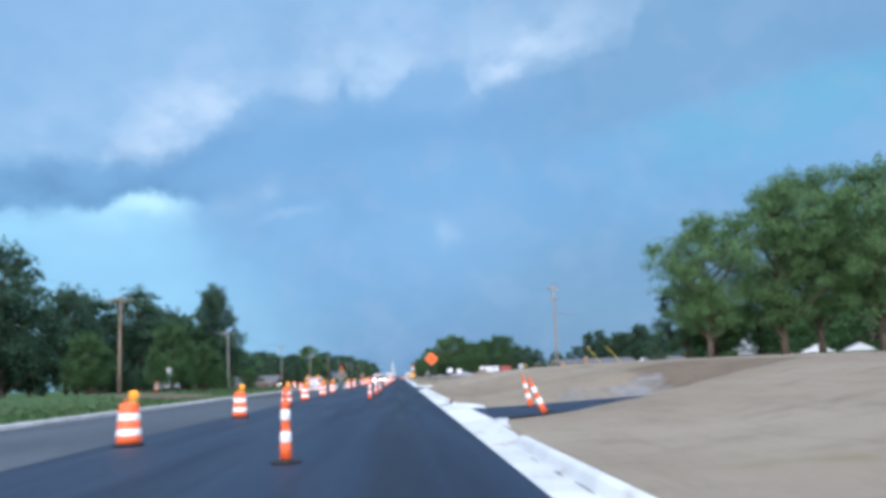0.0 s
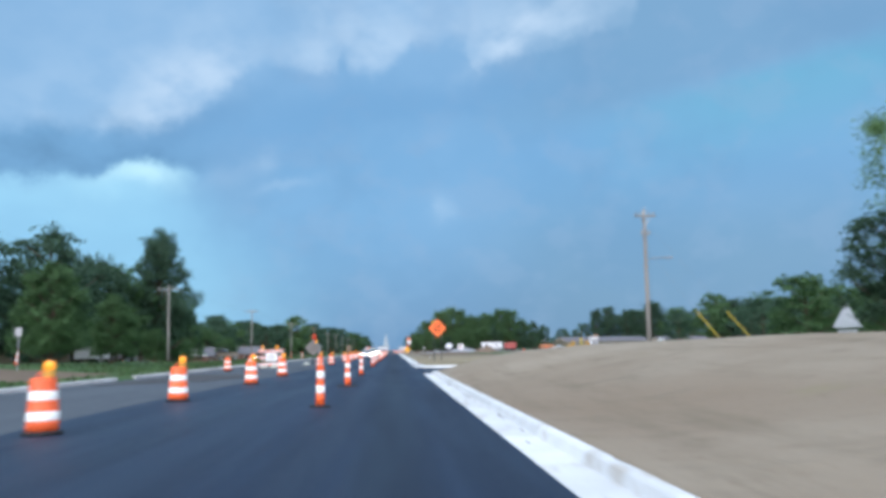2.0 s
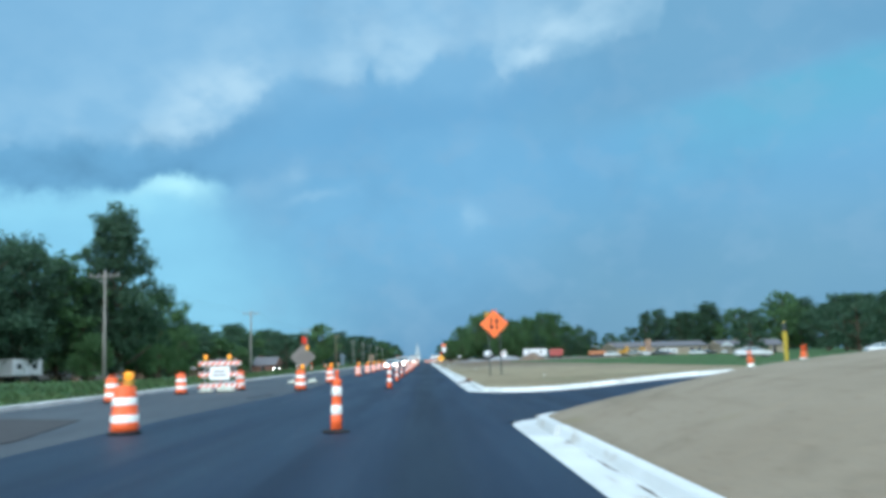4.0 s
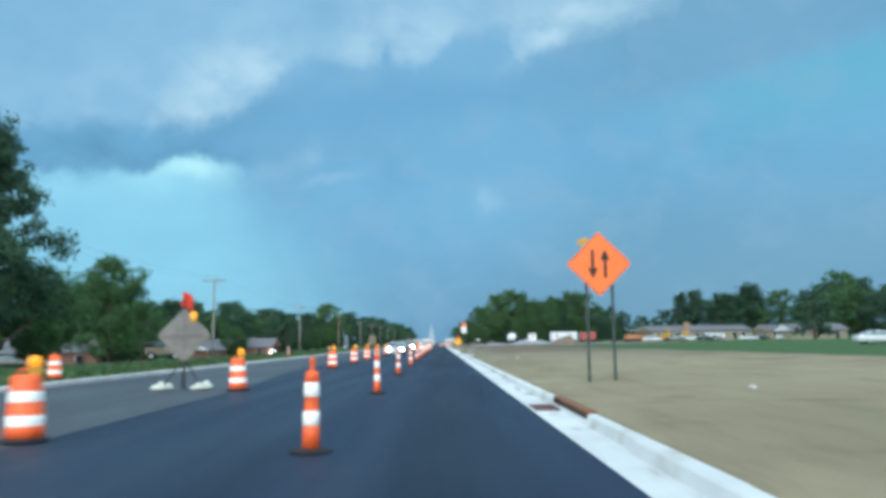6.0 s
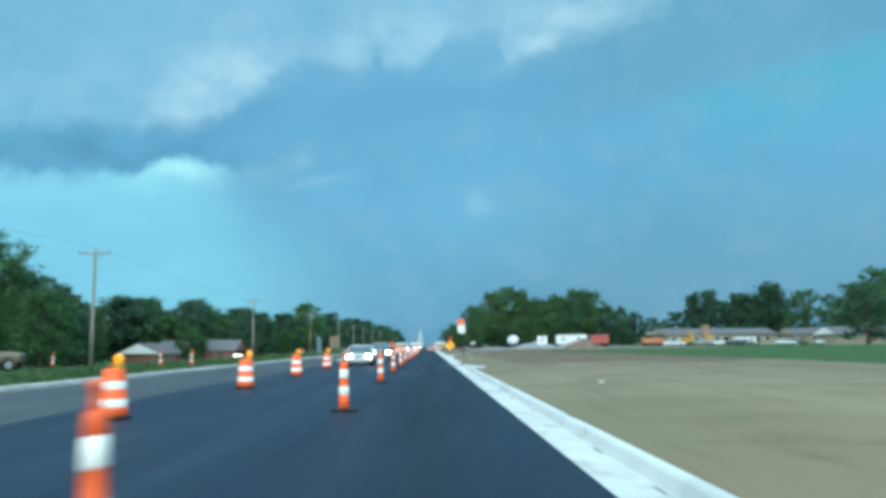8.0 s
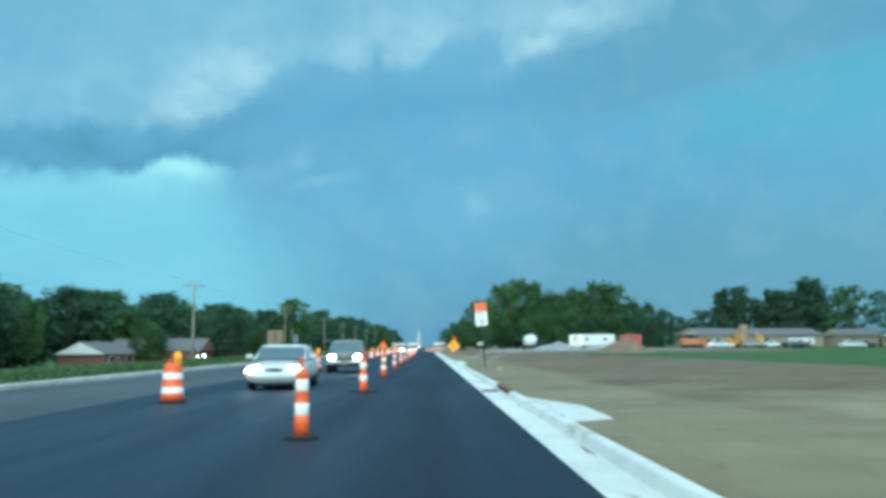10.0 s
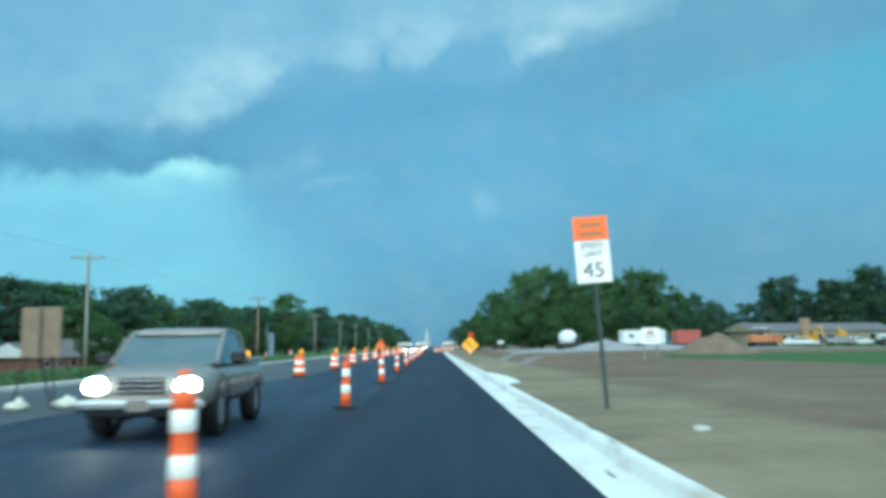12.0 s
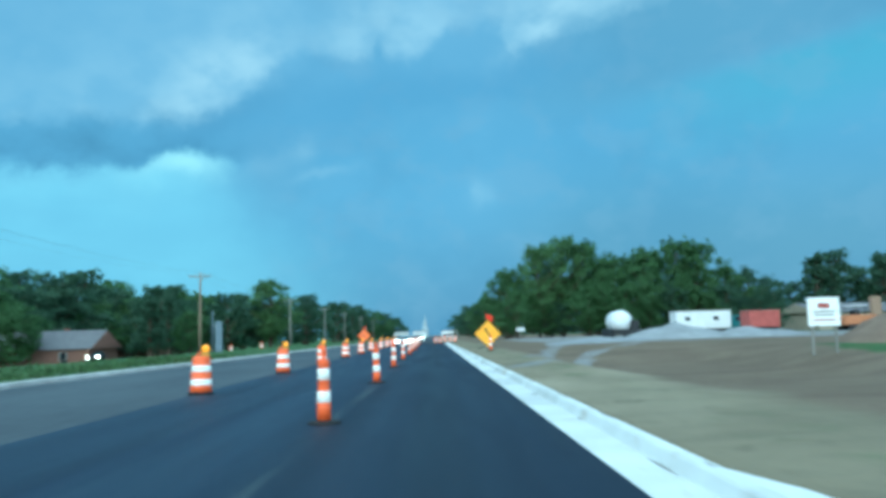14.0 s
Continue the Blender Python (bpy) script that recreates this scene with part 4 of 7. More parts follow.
# ---- traffic cones and drums ----
def build_cone(base_r=0.24, r0=0.092, taper=0.034):
    r = thing("traffic_cone", "tall orange cone with two white bands on black rubber", "traffic cone", "cones along the lane line")
    part("base", lathe([(base_r - 0.02, 0.0), (base_r, 0.010), (base_r - 0.005, 0.032), (base_r - 0.06, 0.045), (0.092, 0.06)], 8), M_RUBBER, r, "flat black rubber base")
    R = lambda z: r0 - taper * z / 0.95
    part("body", lathe([(R(0.05), 0.05), (R(0.31), 0.31), (R(0.31) - 0.005, 0.315), (R(0.81) - 0.005, 0.81), (R(0.815), 0.815), (R(0.90), 0.90), (R(0.93) - 0.006, 0.93), (0.036, 0.945)], 18), M_ORANGE, r, soft=True)
    for z0, z1 in ((0.315, 0.48), (0.645, 0.81)):
        part("reflective_band", lathe([(R(z0) - 0.002, z0), (R(z0) + 0.003, z0 + 0.005), (R(z1) + 0.003, z1 - 0.005), (R(z1) - 0.002, z1)], 18, caps=False), M_WHITEBAND, r, soft=True)
    part("handle", lathe([(0.036, 0.94), (0.027, 0.98), (0.025, 1.04), (0.036, 1.055), (0.037, 1.09), (0.02, 1.10)], 14), M_ORANGE, r, soft=True)
    return r


def build_drum(lit=True):
    r = thing("traffic_drum", "orange plastic drum with white bands and an amber lamp" if lit else "orange plastic drum with white reflective bands", "traffic drum", "drums along the far lane")
    part("base_ring", lathe([(0.30, 0.0), (0.312, 0.015), (0.308, 0.045), (0.27, 0.065), (0.24, 0.07)], 22), M_RUBBER, r, "black rubber ballast ring")
    steps = [(0.252, 0.06), (0.252, 0.21), (0.244, 0.225), (0.242, 0.37), (0.233, 0.385), (0.230, 0.53), (0.221, 0.545), (0.217, 0.69), (0.208, 0.705), (0.202, 0.85), (0.184, 0.895), (0.14, 0.91)]
    part("body", lathe(steps, 22), M_ORANGE, r, soft=True)
    for z0, z1, rr in ((0.228, 0.372, 0.2460), (0.548, 0.692, 0.2230)):
        part("reflective_band", lathe([(rr, z0), (rr + 0.001, z0 + 0.004), (rr - 0.003, z1 - 0.004), (rr - 0.006, z1)], 22, caps=False), M_WHITEBAND, r, soft=True)
    part("handle", tube([(-0.09, 0, 0.90), (-0.09, 0, 0.96), (-0.05, 0, 0.99), (0.05, 0, 0.99), (0.09, 0, 0.96), (0.09, 0, 0.90)], 0.016, 6), M_ORANGE, r)
    if lit:
        lamp = part("warning_lamp", box(0.17, 0.10, 0.13, pose(0.10, 0.0, 0.965), 0.012), M_YELLOW, r, "yellow battery lamp")
        part("lens", lathe([(0.080, -0.05), (0.088, -0.03), (0.088, 0.03), (0.080, 0.05)], 16, pose(0.10, 0, 1.085, 90, 0, 0)), M_AMBER, lamp, "round amber lens", soft=True)
    return r


rng = random.Random(5)
CONE_Y = [13.55, 49.4, 60.7, 73.9, 96.6, 108.1, 120.4, 132.9, 146.2, 157.6, 169.6, 181.4, 192.8, 204.8, 216.8, 227.6, 239.2, 250.8, 262.5, 274, 286, 298, 310, 322, 334]
cone = build_cone()
cone.matrix_basis = pose(-1.72, CONE_Y[0], 0, 0, 0, 12)
wide_cone = build_cone(0.40, 0.110, 0.024)
wide_cone.matrix_basis = pose(-1.72, CONE_Y[10], 0, 0, 0, 5)
copy_thing(wide_cone, pose(-1.74, CONE_Y[11], 0, 0, 0, 25))
copy_thing(wide_cone, pose(-1.66, CONE_Y[2], 0, 0, 0, 40))
stout_cone = build_cone(0.26, 0.106, 0.024)
stout_cone.matrix_basis = pose(-1.70, CONE_Y[9], 0, 0, 0, 70)
for y in (v for k, v in enumerate(CONE_Y) if k not in (0, 2, 9, 10, 11)):
    x = -1.70 + rng.uniform(-0.05, 0.05) - (0.0 if y < 250 else 0.006 * (y - 250))
    copy_thing(stout_cone if y > 130 or 45 < y < 100 else cone, pose(x, y, 0.0, rng.uniform(-1.2, 1.2), rng.uniform(-1.5, 1.5), rng.uniform(0, 360)))
for x, y, lean, rz in ((3.95, 23.56, -22, 20), (4.35, 28.72, -13, 60), (7.3, 77.6, -4, 10), (8.5, 77.8, 3, 0), (15.9, 77.4, -8, 30), (18.2, 78.3, 14, 0), (3.5, 258.5, 0, 0), (-23.2, 84.5, 3, 0), (-26.7, 178.0, 2, 0), (-16.3, 169.0, -2, 40), (-14.6, 169.6, 1, 80)):
    c = copy_thing(cone, pose(x, y, ground_z(x, y) + 0.02, 0, lean, 0) @ pose(0, 0, 0, 0, 0, rz))
    tagged(c, "orange channelizer cone with white bands standing on the sandy verge", group="cones on the verge")

DRUM_Y = [19.0, 31.4, 43.9, 52.9, 64.3, 74.9, 98.3, 110.8, 131.7, 143.0, 153.7, 165.6, 178.1, 190.8, 201.7, 212.6, 224.7, 236.4, 248, 259.5, 271, 283, 295, 307, 319, 331]
drum = build_drum()
drum.matrix_basis = pose(-5.74, DRUM_Y[0], 0, 0, 0, -8)
for y in DRUM_Y[1:]:
    copy_thing(drum, pose(-5.72 + rng.uniform(-0.1, 0.1), y, 0.0, 0, rng.uniform(-1, 1), rng.uniform(-35, 35)))
plain_drum = build_drum(False)
tagged(plain_drum, "orange drum with white bands near the far kerb", group="drums by the far kerb")
plain_drum.matrix_basis = pose(-11.4, 90, 0)
for x, y in ((-11.0, 97.5), (-14.2, 118.2), (-33, 345), (-29, 350), (-9.2, 101.3)):
    copy_thing(plain_drum, pose(x, y, ground_z(x, y) if x < -13.3 else 0.0, 0, 0, rng.uniform(0, 360)))
for k in range(5):
    d = copy_thing(plain_drum, pose(0.2 + 0.75 * k, 342 - 1.2 * k, 0.0 if k < 2 else 0.16, 0, 0, 30 * k))
    tagged(d, "orange drum in the row closing the lane end", group="drums closing the lane")


# ---- signs ----
def diamond(half, r=0.06):
    """A square on its corner, with eased corners."""
    pts = []
    for cx, cz in ((0, -half), (half, 0), (0, half), (-half, 0)):
        d = Vector((cx, cz)).normalized()
        t = Vector((-d.y, d.x))
        c = Vector((cx, cz)) - d * r
        for s in (-1, 0, 1):
            p = c + t * (s * r * 0.9) + d * (r * (0.55 if s == 0 else 0.05))
            pts.append((p.x, p.y))
    return pts


def arrow(up):
    """A straight arrow in the xz plane."""
    p = [(-0.04, -0.36), (0.04, -0.36), (0.04, 0.10), (0.13, 0.10), (0.0, 0.38), (-0.13, 0.10), (-0.04, 0.10)]
    return p if up else [(x, -z) for x, z in p][::-1]


def ring_outline(half, width):
    b = bmesh.new()
    outer, inner = diamond(half, 0.05), diamond(half - width, 0.04)
    n = len(outer)
    vo = [b.verts.new((x, 0, z)) for x, z in outer]
    vi = [b.verts.new((x, 0, z)) for x, z in inner]
    for i in range(n):
        b.faces.new((vo[i], vo[(i + 1) % n], vi[(i + 1) % n], vi[i]))
    return b


def two_way_sign():
    r = thing("two_way_traffic_sign", "orange diamond two-way traffic sign on twin steel posts", "road sign")
    z0 = ground_z(3.9, 108.5)
    board = part("sign_board", prism(diamond(0.845), 0.012, pose(4.01, 108.46, 3.18)), M_SIGNORANGE, r)
    part("border", ring_outline(0.80, 0.02), M_BLACK, board, at=pose(4.01, 108.449, 3.18))
    part("arrow", prism(arrow(False), 0.004, pose(3.85, 108.45, 3.18)), M_BLACK, board, "black arrow pointing down")
    part("arrow", prism(arrow(True), 0.004, pose(4.17, 108.45, 3.18)), M_BLACK, board, "black arrow pointing up")
    for x in (3.68, 4.34):
        part("post", box(0.075, 0.045, 4.0 - 0.6, pose(x, 108.52, z0 + 1.45), 0.01), M_POST, r)
    part("tag_flag", box(0.26, 0.01, 0.16, pose(3.60, 108.45, 3.76, 0, -25, 0), 0.004), M_YELLOW, r, "small yellow tag on the edge")
    return r


def speed_sign():
    r = thing("speed_limit_sign", "white speed limit 45 sign under an orange plaque", "road sign")
    r.matrix_basis = pose(3.13, 189.63, ground_z(3.13, 189.6), 0, -3.6, 0)
    pl = part("plaque", box(0.60, 0.012, 0.41, pose(-0.13, -0.04, 3.075), 0.004), M_SIGNORANGE, r, "orange plaque with dark lettering bars")
    for k, w in enumerate((0.34, 0.40)):
        part("writing_bar", box(w, 0.004, 0.07, pose(-0.13, -0.049, 3.13 - 0.15 * k)), M_EXORANGE, pl)
    b = part("sign_board", box(0.60, 0.012, 0.72, pose(-0.13, -0.04, 2.50), 0.004), M_SIGNWHITE, r)
    for t, s, z in (("SPEED", 0.15, 2.77), ("LIMIT", 0.15, 2.625), ("45", 0.38, 2.345)):
        part("lettering", lettering(t, s), M_BLACK, b, at=pose(-0.13, -0.048, z))
    part("post", box(0.07, 0.05, 3.2, pose(-0.12, 0.0, 1.55), 0.01), M_POST, r)
    return r


def curve_sign():
    r = thing("reverse_curve_sign", "yellow-orange diamond curve sign with flags on a portable stand", "road sign")
    x, y, z = 3.75, 265.0, 1.22
    g = ground_z(x, y)
    board = part("sign_board", prism(diamond(0.95), 0.015, pose(x, y, z + 0.05)), M_YELLOW_SIGN, r)
    part("border", ring_outline(0.90, 0.022), M_BLACK, board, at=pose(x, y - 0.012, z + 0.05))
    pts = [(0.14, 0, -0.42), (0.14, 0, -0.18), (0.06, 0, -0.02), (-0.08, 0, 0.10), (-0.14, 0, 0.24)]
    bm = tube(pts, 0.045, 6)
    bmesh.ops.scale(bm, vec=(1, 0.1, 1), verts=bm.verts)
    part("arrow", bm, M_BLACK, board, at=pose(x, y - 0.012, z + 0.05))
    part("arrow_head", prism([(-0.14, 0.0), (0.14, 0.0), (0.0, 0.22)], 0.004, pose(x - 0.16, y - 0.012, z + 0.27, 0, 12, 0)), M_BLACK, board)
    part("mast", box(0.05, 0.05, 2.0, pose(x, y + 0.04, g + 1.0), 0.008), M_POST, r)
    for a in (35, 145, 215, 325):
        part("leg", tube([(x, y + 0.04, g + 0.35), (x + 0.8 * math.cos(radians(a)), y + 0.04 + 0.8 * math.sin(radians(a)), g + 0.03)], 0.02, 6), M_POST, r)
    for s in (-1, 1):
        part("flag", flag_mesh(), M_FLAG, r, "small red-orange warning flag", at=pose(x + 0.05 * s, y, z + 0.95, 0, 14 * s, 0))
    return r


def work_sign(x, y):
    r = thing("road_work_sign", "small orange diamond sign with a flag on a portable stand", "road sign")
    z = 1.42
    board = part("sign_board", prism(diamond(0.72), 0.012, pose(x, y, z)), M_SIGNORANGE, r)
    part("border", ring_outline(0.68, 0.02), M_BLACK, board, at=pose(x, y - 0.011, z))
    for k, w in enumerate((0.42, 0.62, 0.42)):
        part("writing_bar", box(w, 0.004, 0.09, pose(x, y - 0.010, z + 0.20 - 0.20 * k)), M_EXORANGE, board)
    part("mast", box(0.045, 0.045, 2.1, pose(x, y + 0.04, 1.06), 0.006), M_TRIM, r)
    for dx, dy in ((-0.6, -0.3), (0.6, -0.3), (0.5, 0.5), (-0.5, 0.5)):
        part("leg", tube([(x, y + 0.04, 0.45), (x + dx, y + 0.04 + dy, 0.03)], 0.02, 6), M_TRIM, r)
    part("flag", flag_mesh(0.36, 0.24), M_FLAG, r, "limp red-orange warning flag", at=pose(x - 0.05, y + 0.02, z + 0.62, 0, 4, 0))
    return r


def flag_mesh(h=0.42, w=0.30):
    b = bmesh.new()
    rows = []
    for i in range(6):
        u = i / 5
        rows.append([b.verts.new((0.02 + w * u * (1 - 0.2 * v), 0.04 * math.sin(5 * u + 2 * v), 0.05 + h * v - 0.10 * u)) for v in (0, 0.25, 0.5, 0.75, 1.0)])
    for a, c in zip(rows, rows[1:]):
        for j in range(4):
            b.faces.new((a[j], c[j], c[j + 1], a[j + 1]))
    return b


def sandbag():
    b = bmesh.new()
    bmesh.ops.create_icosphere(b, subdivisions=3, radius=1)
    for v in b.verts:
        k = 1 + 0.18 * noise.noise(v.co * 1.7)
        tip = 0.07 * max(0.0, v.co.z) ** 3 * max(0.0, 1 - abs(v.co.x - 0.25) * 2.2)
        v.co = Vector((v.co.x * 0.245 * k, v.co.y * 0.19 * k, max(-0.02, v.co.z * 0.115 * k + 0.07) + 1.6 * tip))
    return b


def bag(x, y, rz, z=0.0, sx=1.0):
    ob = solid("sandbag", SANDBAG, M_BAG, "pale lumpy sandbag weighting a sign stand", "sandbag", "sandbags", soft=True, at=pose(x, y, z + 0.015, 0, 0, rz) @ Matrix.Diagonal((sx, sx, sx, 1)))
    return ob


SANDBAG = mesh_of(sandbag(), "sandbag")
M_YELLOW_SIGN = material("yellow_orange_sheeting", (1.0, 0.47, 0.03), 0.4, color2=(0.95, 0.42, 0.03), scale=2)


def sign_from_behind(x, y, square):
    r = thing("portable_sign_back", "tan plywood back of a square sign on a portable stand" if square else "grey back of a diamond roll-up sign with orange flag", "road sign")
    if square:
        part("sign_board", box(0.86, 0.02, 1.10, pose(x, y, 1.64), 0.01), M_TANBACK, r)
        part("rib", box(0.05, 0.03, 1.05, pose(x, y - 0.03, 1.64), 0.004), M_POST, r)
        for s in (-0.5, 0.55):
            part("leg", tube([(x + s * 0.5, y - 0.05, 1.15), (x + s * 0.9, y - 0.35, 0.03)], 0.022, 6), M_TRIM, r)
        part("rear_leg", tube([(x, y + 0.02, 1.1), (x, y + 0.6, 0.03)], 0.022, 6), M_TRIM, r)
    else:
        part("sign_board", prism(diamond(0.80), 0.012, pose(x, y, 1.58)), M_ALUBACK, r)
        part("rib", box(0.03, 0.02, 1.5, pose(x, y - 0.02, 1.58), 0.004), M_ALUBACK, r)
        part("rib", box(1.5, 0.02, 0.03, pose(x, y - 0.022, 1.58), 0.004), M_ALUBACK, r)
        part("mast", box(0.045, 0.045, 2.6, pose(x, y + 0.04, 1.35), 0.006), M_TRIM, r)
        for dx, dy in ((-0.66, -0.05), (0.50, 0.12), (0.2, -0.5), (-0.2, 0.5)):
            part("leg", tube([(x, y + 0.02, 0.92), (x + dx, y + dy, 0.03)], 0.022, 6), M_TRIM, r)
        part("flag", flag_mesh(0.44, 0.36), M_FLAG, r, "limp red-orange warning flag", at=pose(x - 0.12, y, 2.38, 0, 6, 0))
        lamp = part("warning_lamp", box(0.17, 0.10, 0.13, pose(x + 0.27, y, 2.02), 0.012), M_YELLOW, r, "yellow battery lamp")
        part("lens", lathe([(0.092, -0.055), (0.10, 0.0), (0.092, 0.055)], 16, pose(x + 0.27, y, 2.17, 90, 0, 0)), M_AMBER, lamp, "round amber lens")
    return r


def barricade(x, y):
    r = thing("barricade", "white and orange striped barricade carrying a white sign panel", "barricade")
    W = 1.95
    for z in (0.28, 0.80, 1.33):
        rail = part("rail", box(W, 0.03, 0.20, pose(x, y, z), 0.006), M_SIGNWHITE, r)
        n = 7
        for k in range(n):
            u = -W / 2 + 0.12 + k * (W - 0.24) / (n - 1)
            lean = 0.10
            part("stripe", prism([(u - 0.075 - lean, -0.097), (u + 0.055 - lean, -0.097), (u + 0.075 + lean * 0.6, 0.097), (u - 0.055 + lean * 0.6, 0.097)], 0.006, pose(x, y - 0.018, z)), M_ORANGE, rail)
    for s in (-0.72, 0.72):
        part("upright", box(0.06, 0.05, 1.55, pose(x + s, y + 0.045, 0.79), 0.006), M_STEEL, r)
        part("foot", box(0.07, 1.3, 0.05, pose(x + s, y + 0.02, 0.025), 0.006), M_STEEL, r)
    panel = part("sign_panel", box(0.92, 0.02, 0.62, pose(x, y - 0.05, 0.86), 0.006), M_SIGNWHITE, r, "white panel with dark writing bars")
    for k, w in enumerate((0.55, 0.66)):
        part("writing_bar", box(w, 0.004, 0.07, pose(x, y - 0.063, 0.95 - 0.18 * k)), M_ALUBACK, panel)
    for s in (-0.66, 0.45):
        lamp = part("warning_lamp", box(0.17, 0.10, 0.13, pose(x + s, y, 1.50), 0.012), M_YELLOW, r, "yellow battery lamp")
        part("lens", lathe([(0.092, -0.055), (0.10, 0.0), (0.092, 0.055)], 16, pose(x + s, y, 1.64, 90, 0, 0)), M_AMBER, lamp, "round amber lens")
    return r


two_way_sign()
speed_sign()
curve_sign()
work_sign(-7.6, 297.8)
sign_from_behind(-7.52, 111.5, False)
sign_from_behind(-8.38, 193.7, True)
barricade(-9.75, 99.5)
for x, y, rz, s in ((-8.2, 111.45, 10, 1.0), (-8.05, 111.75, 60, 0.8), (-6.95, 111.7, -15, 1.0), (-7.12, 111.45, 40, 0.8), (-8.75, 193.5, 5, 1.0), (-8.05, 194.2, 30, 1.0), (-7.8, 193.9, 80, 0.9),
                    (-10.4, 99.0, 10, 0.9), (-9.5, 98.95, -20, 1.2), (-9.15, 98.9, 30, 1.0), (-10.1, 98.85, 0, 0.8)):
    bag(x, y, rz, 0.0, s)


# ---- utility poles and wires ----
def utility_pole(x, y, top, mat, arms=1, grey=False, span=2.3, lean=0.0):
    r = thing("utility_pole", "silvered timber utility pole with crossarm" if grey else "brown timber utility pole with crossarm", "utility pole", "utility poles")
    g = ground_z(x, y)
    r.matrix_basis = pose(x, y, g - 0.05, 0, lean, 0)
    h = top - g + 0.05
    part("shaft", lathe([(0.14, 0.0), (0.12, h * 0.4), (0.10, h * 0.8), (0.085, h)], 12), mat, r, soft=True)
    for k in range(arms):
        z = h - 0.35 - 1.0 * k
        a = part("crossarm", box(span if k == 0 else 0.5, 0.10, 0.10, pose(0, -0.15, z), 0.01), mat, r)
        for dx in ((-0.44 * span, -0.2 * span, 0.2 * span, 0.44 * span) if k == 0 else (-0.2, 0.2)):
            part("insulator", lathe([(0.03, 0), (0.06, 0.04), (0.035, 0.08), (0.06, 0.12), (0.03, 0.17)], 8, pose(dx, -0.15, z + 0.06)), M_STEEL, a, "grey insulator")
        if k == 0:
            for s in (-1, 1):
                part("brace", tube([(s * 0.28 * span, -0.15, z - 0.05), (0.0, -0.13, z - 0.6)], 0.018, 5), M_STEEL, r)
    part("pole_pin", lathe([(0.03, 0), (0.05, 0.05), (0.03, 0.16)], 8, pose(0, 0, h)), M_STEEL, r)
    return r


POLE_Y = [75.06, 123.65, 178.0, 235.0, 292.8, 349.0, 395.0, 438.0, 490.0, 550.0]
for i, y in enumerate(POLE_Y):
    utility_pole(-24.0 if i else -23.7, y, (8.95, 8.5, 8.5, 8.0, 8.3, 8.0, 8.0, 8.0, 8.0, 8.0)[i], M_WOODPOLE if i in (0, 4) else M_GREYPOLE, 1, grey=i not in (0, 4), lean=(0.0, -0.6, 0.5, 0, 0.4, 0, 0, 0, 0, 0)[i])
big = utility_pole(13.95, 76.2, 8.75, M_GREYPOLE, 2, grey=True, span=1.15)
tagged(big, "tall silvered timber pole with crossarms and lamp bracket", "utility pole")
gz = 8.75 - ground_z(13.95, 76.2)
part("lamp_bracket", tube([(0, -0.05, gz - 2.75), (0.5, -0.08, gz - 2.62), (1.15, -0.1, gz - 2.6)], 0.03, 6), M_STEEL, big)
part("lamp_head", box(0.42, 0.16, 0.10, pose(1.25, -0.1, gz - 2.62), 0.03), M_STEEL, big)
for (xa, za), (xb, zb) in (((14.1, 6.4), (17.9, 1.55)), ((14.1, 7.9), (19.7, 1.55))):
    r = thing("guy_wire", "steel guy wire with a yellow plastic guard", "guy wire", "guy wires")
    part("cable", tube([(xa, 76.2, za), (xb, 76.2, zb)], 0.004, 5), M_STEEL, r)
    a, b = Vector((xa, 76.2, za)), Vector((xb, 76.2, zb))
    d = (a - b).normalized()
    part("guard", tube([b + d * 0.1, b + d * 2.0], 0.034, 8), M_YELLOWTUBE, r, "yellow plastic guard")


def wire(name, pts_a, pts_b, sag):
    pts = []
    for k in range(11):
        u = k / 10
        p = Vector(pts_a).lerp(Vector(pts_b), u)
        p.z -= sag * 4 * u * (1 - u)
        pts.append(p)
    solid(name, tube(pts, 0.004, 4), M_WIRE, "thin dark overhead wire sagging between poles", "overhead wire", "overhead wires")


tops = [(-23.7, 20.0, 9.0)] + [(-24.0 if i else -23.7, y, (8.95, 8.5, 8.5, 8.0, 8.3, 8.0, 8.0, 8.0, 8.0, 8.0)[i]) for i, y in enumerate(POLE_Y)]
for a, b in zip(tops[:8], tops[1:9]):
    for dx, dz, sag in ((-1.0, -0.15, 0.55), (1.0, -0.15, 0.55), (0.0, 0.15, 0.6), (0.12, -2.2, 0.8)):
        wire("overhead_wire", (a[0] + dx, a[1], a[2] + dz), (b[0] + dx, b[1], b[2] + dz), sag)


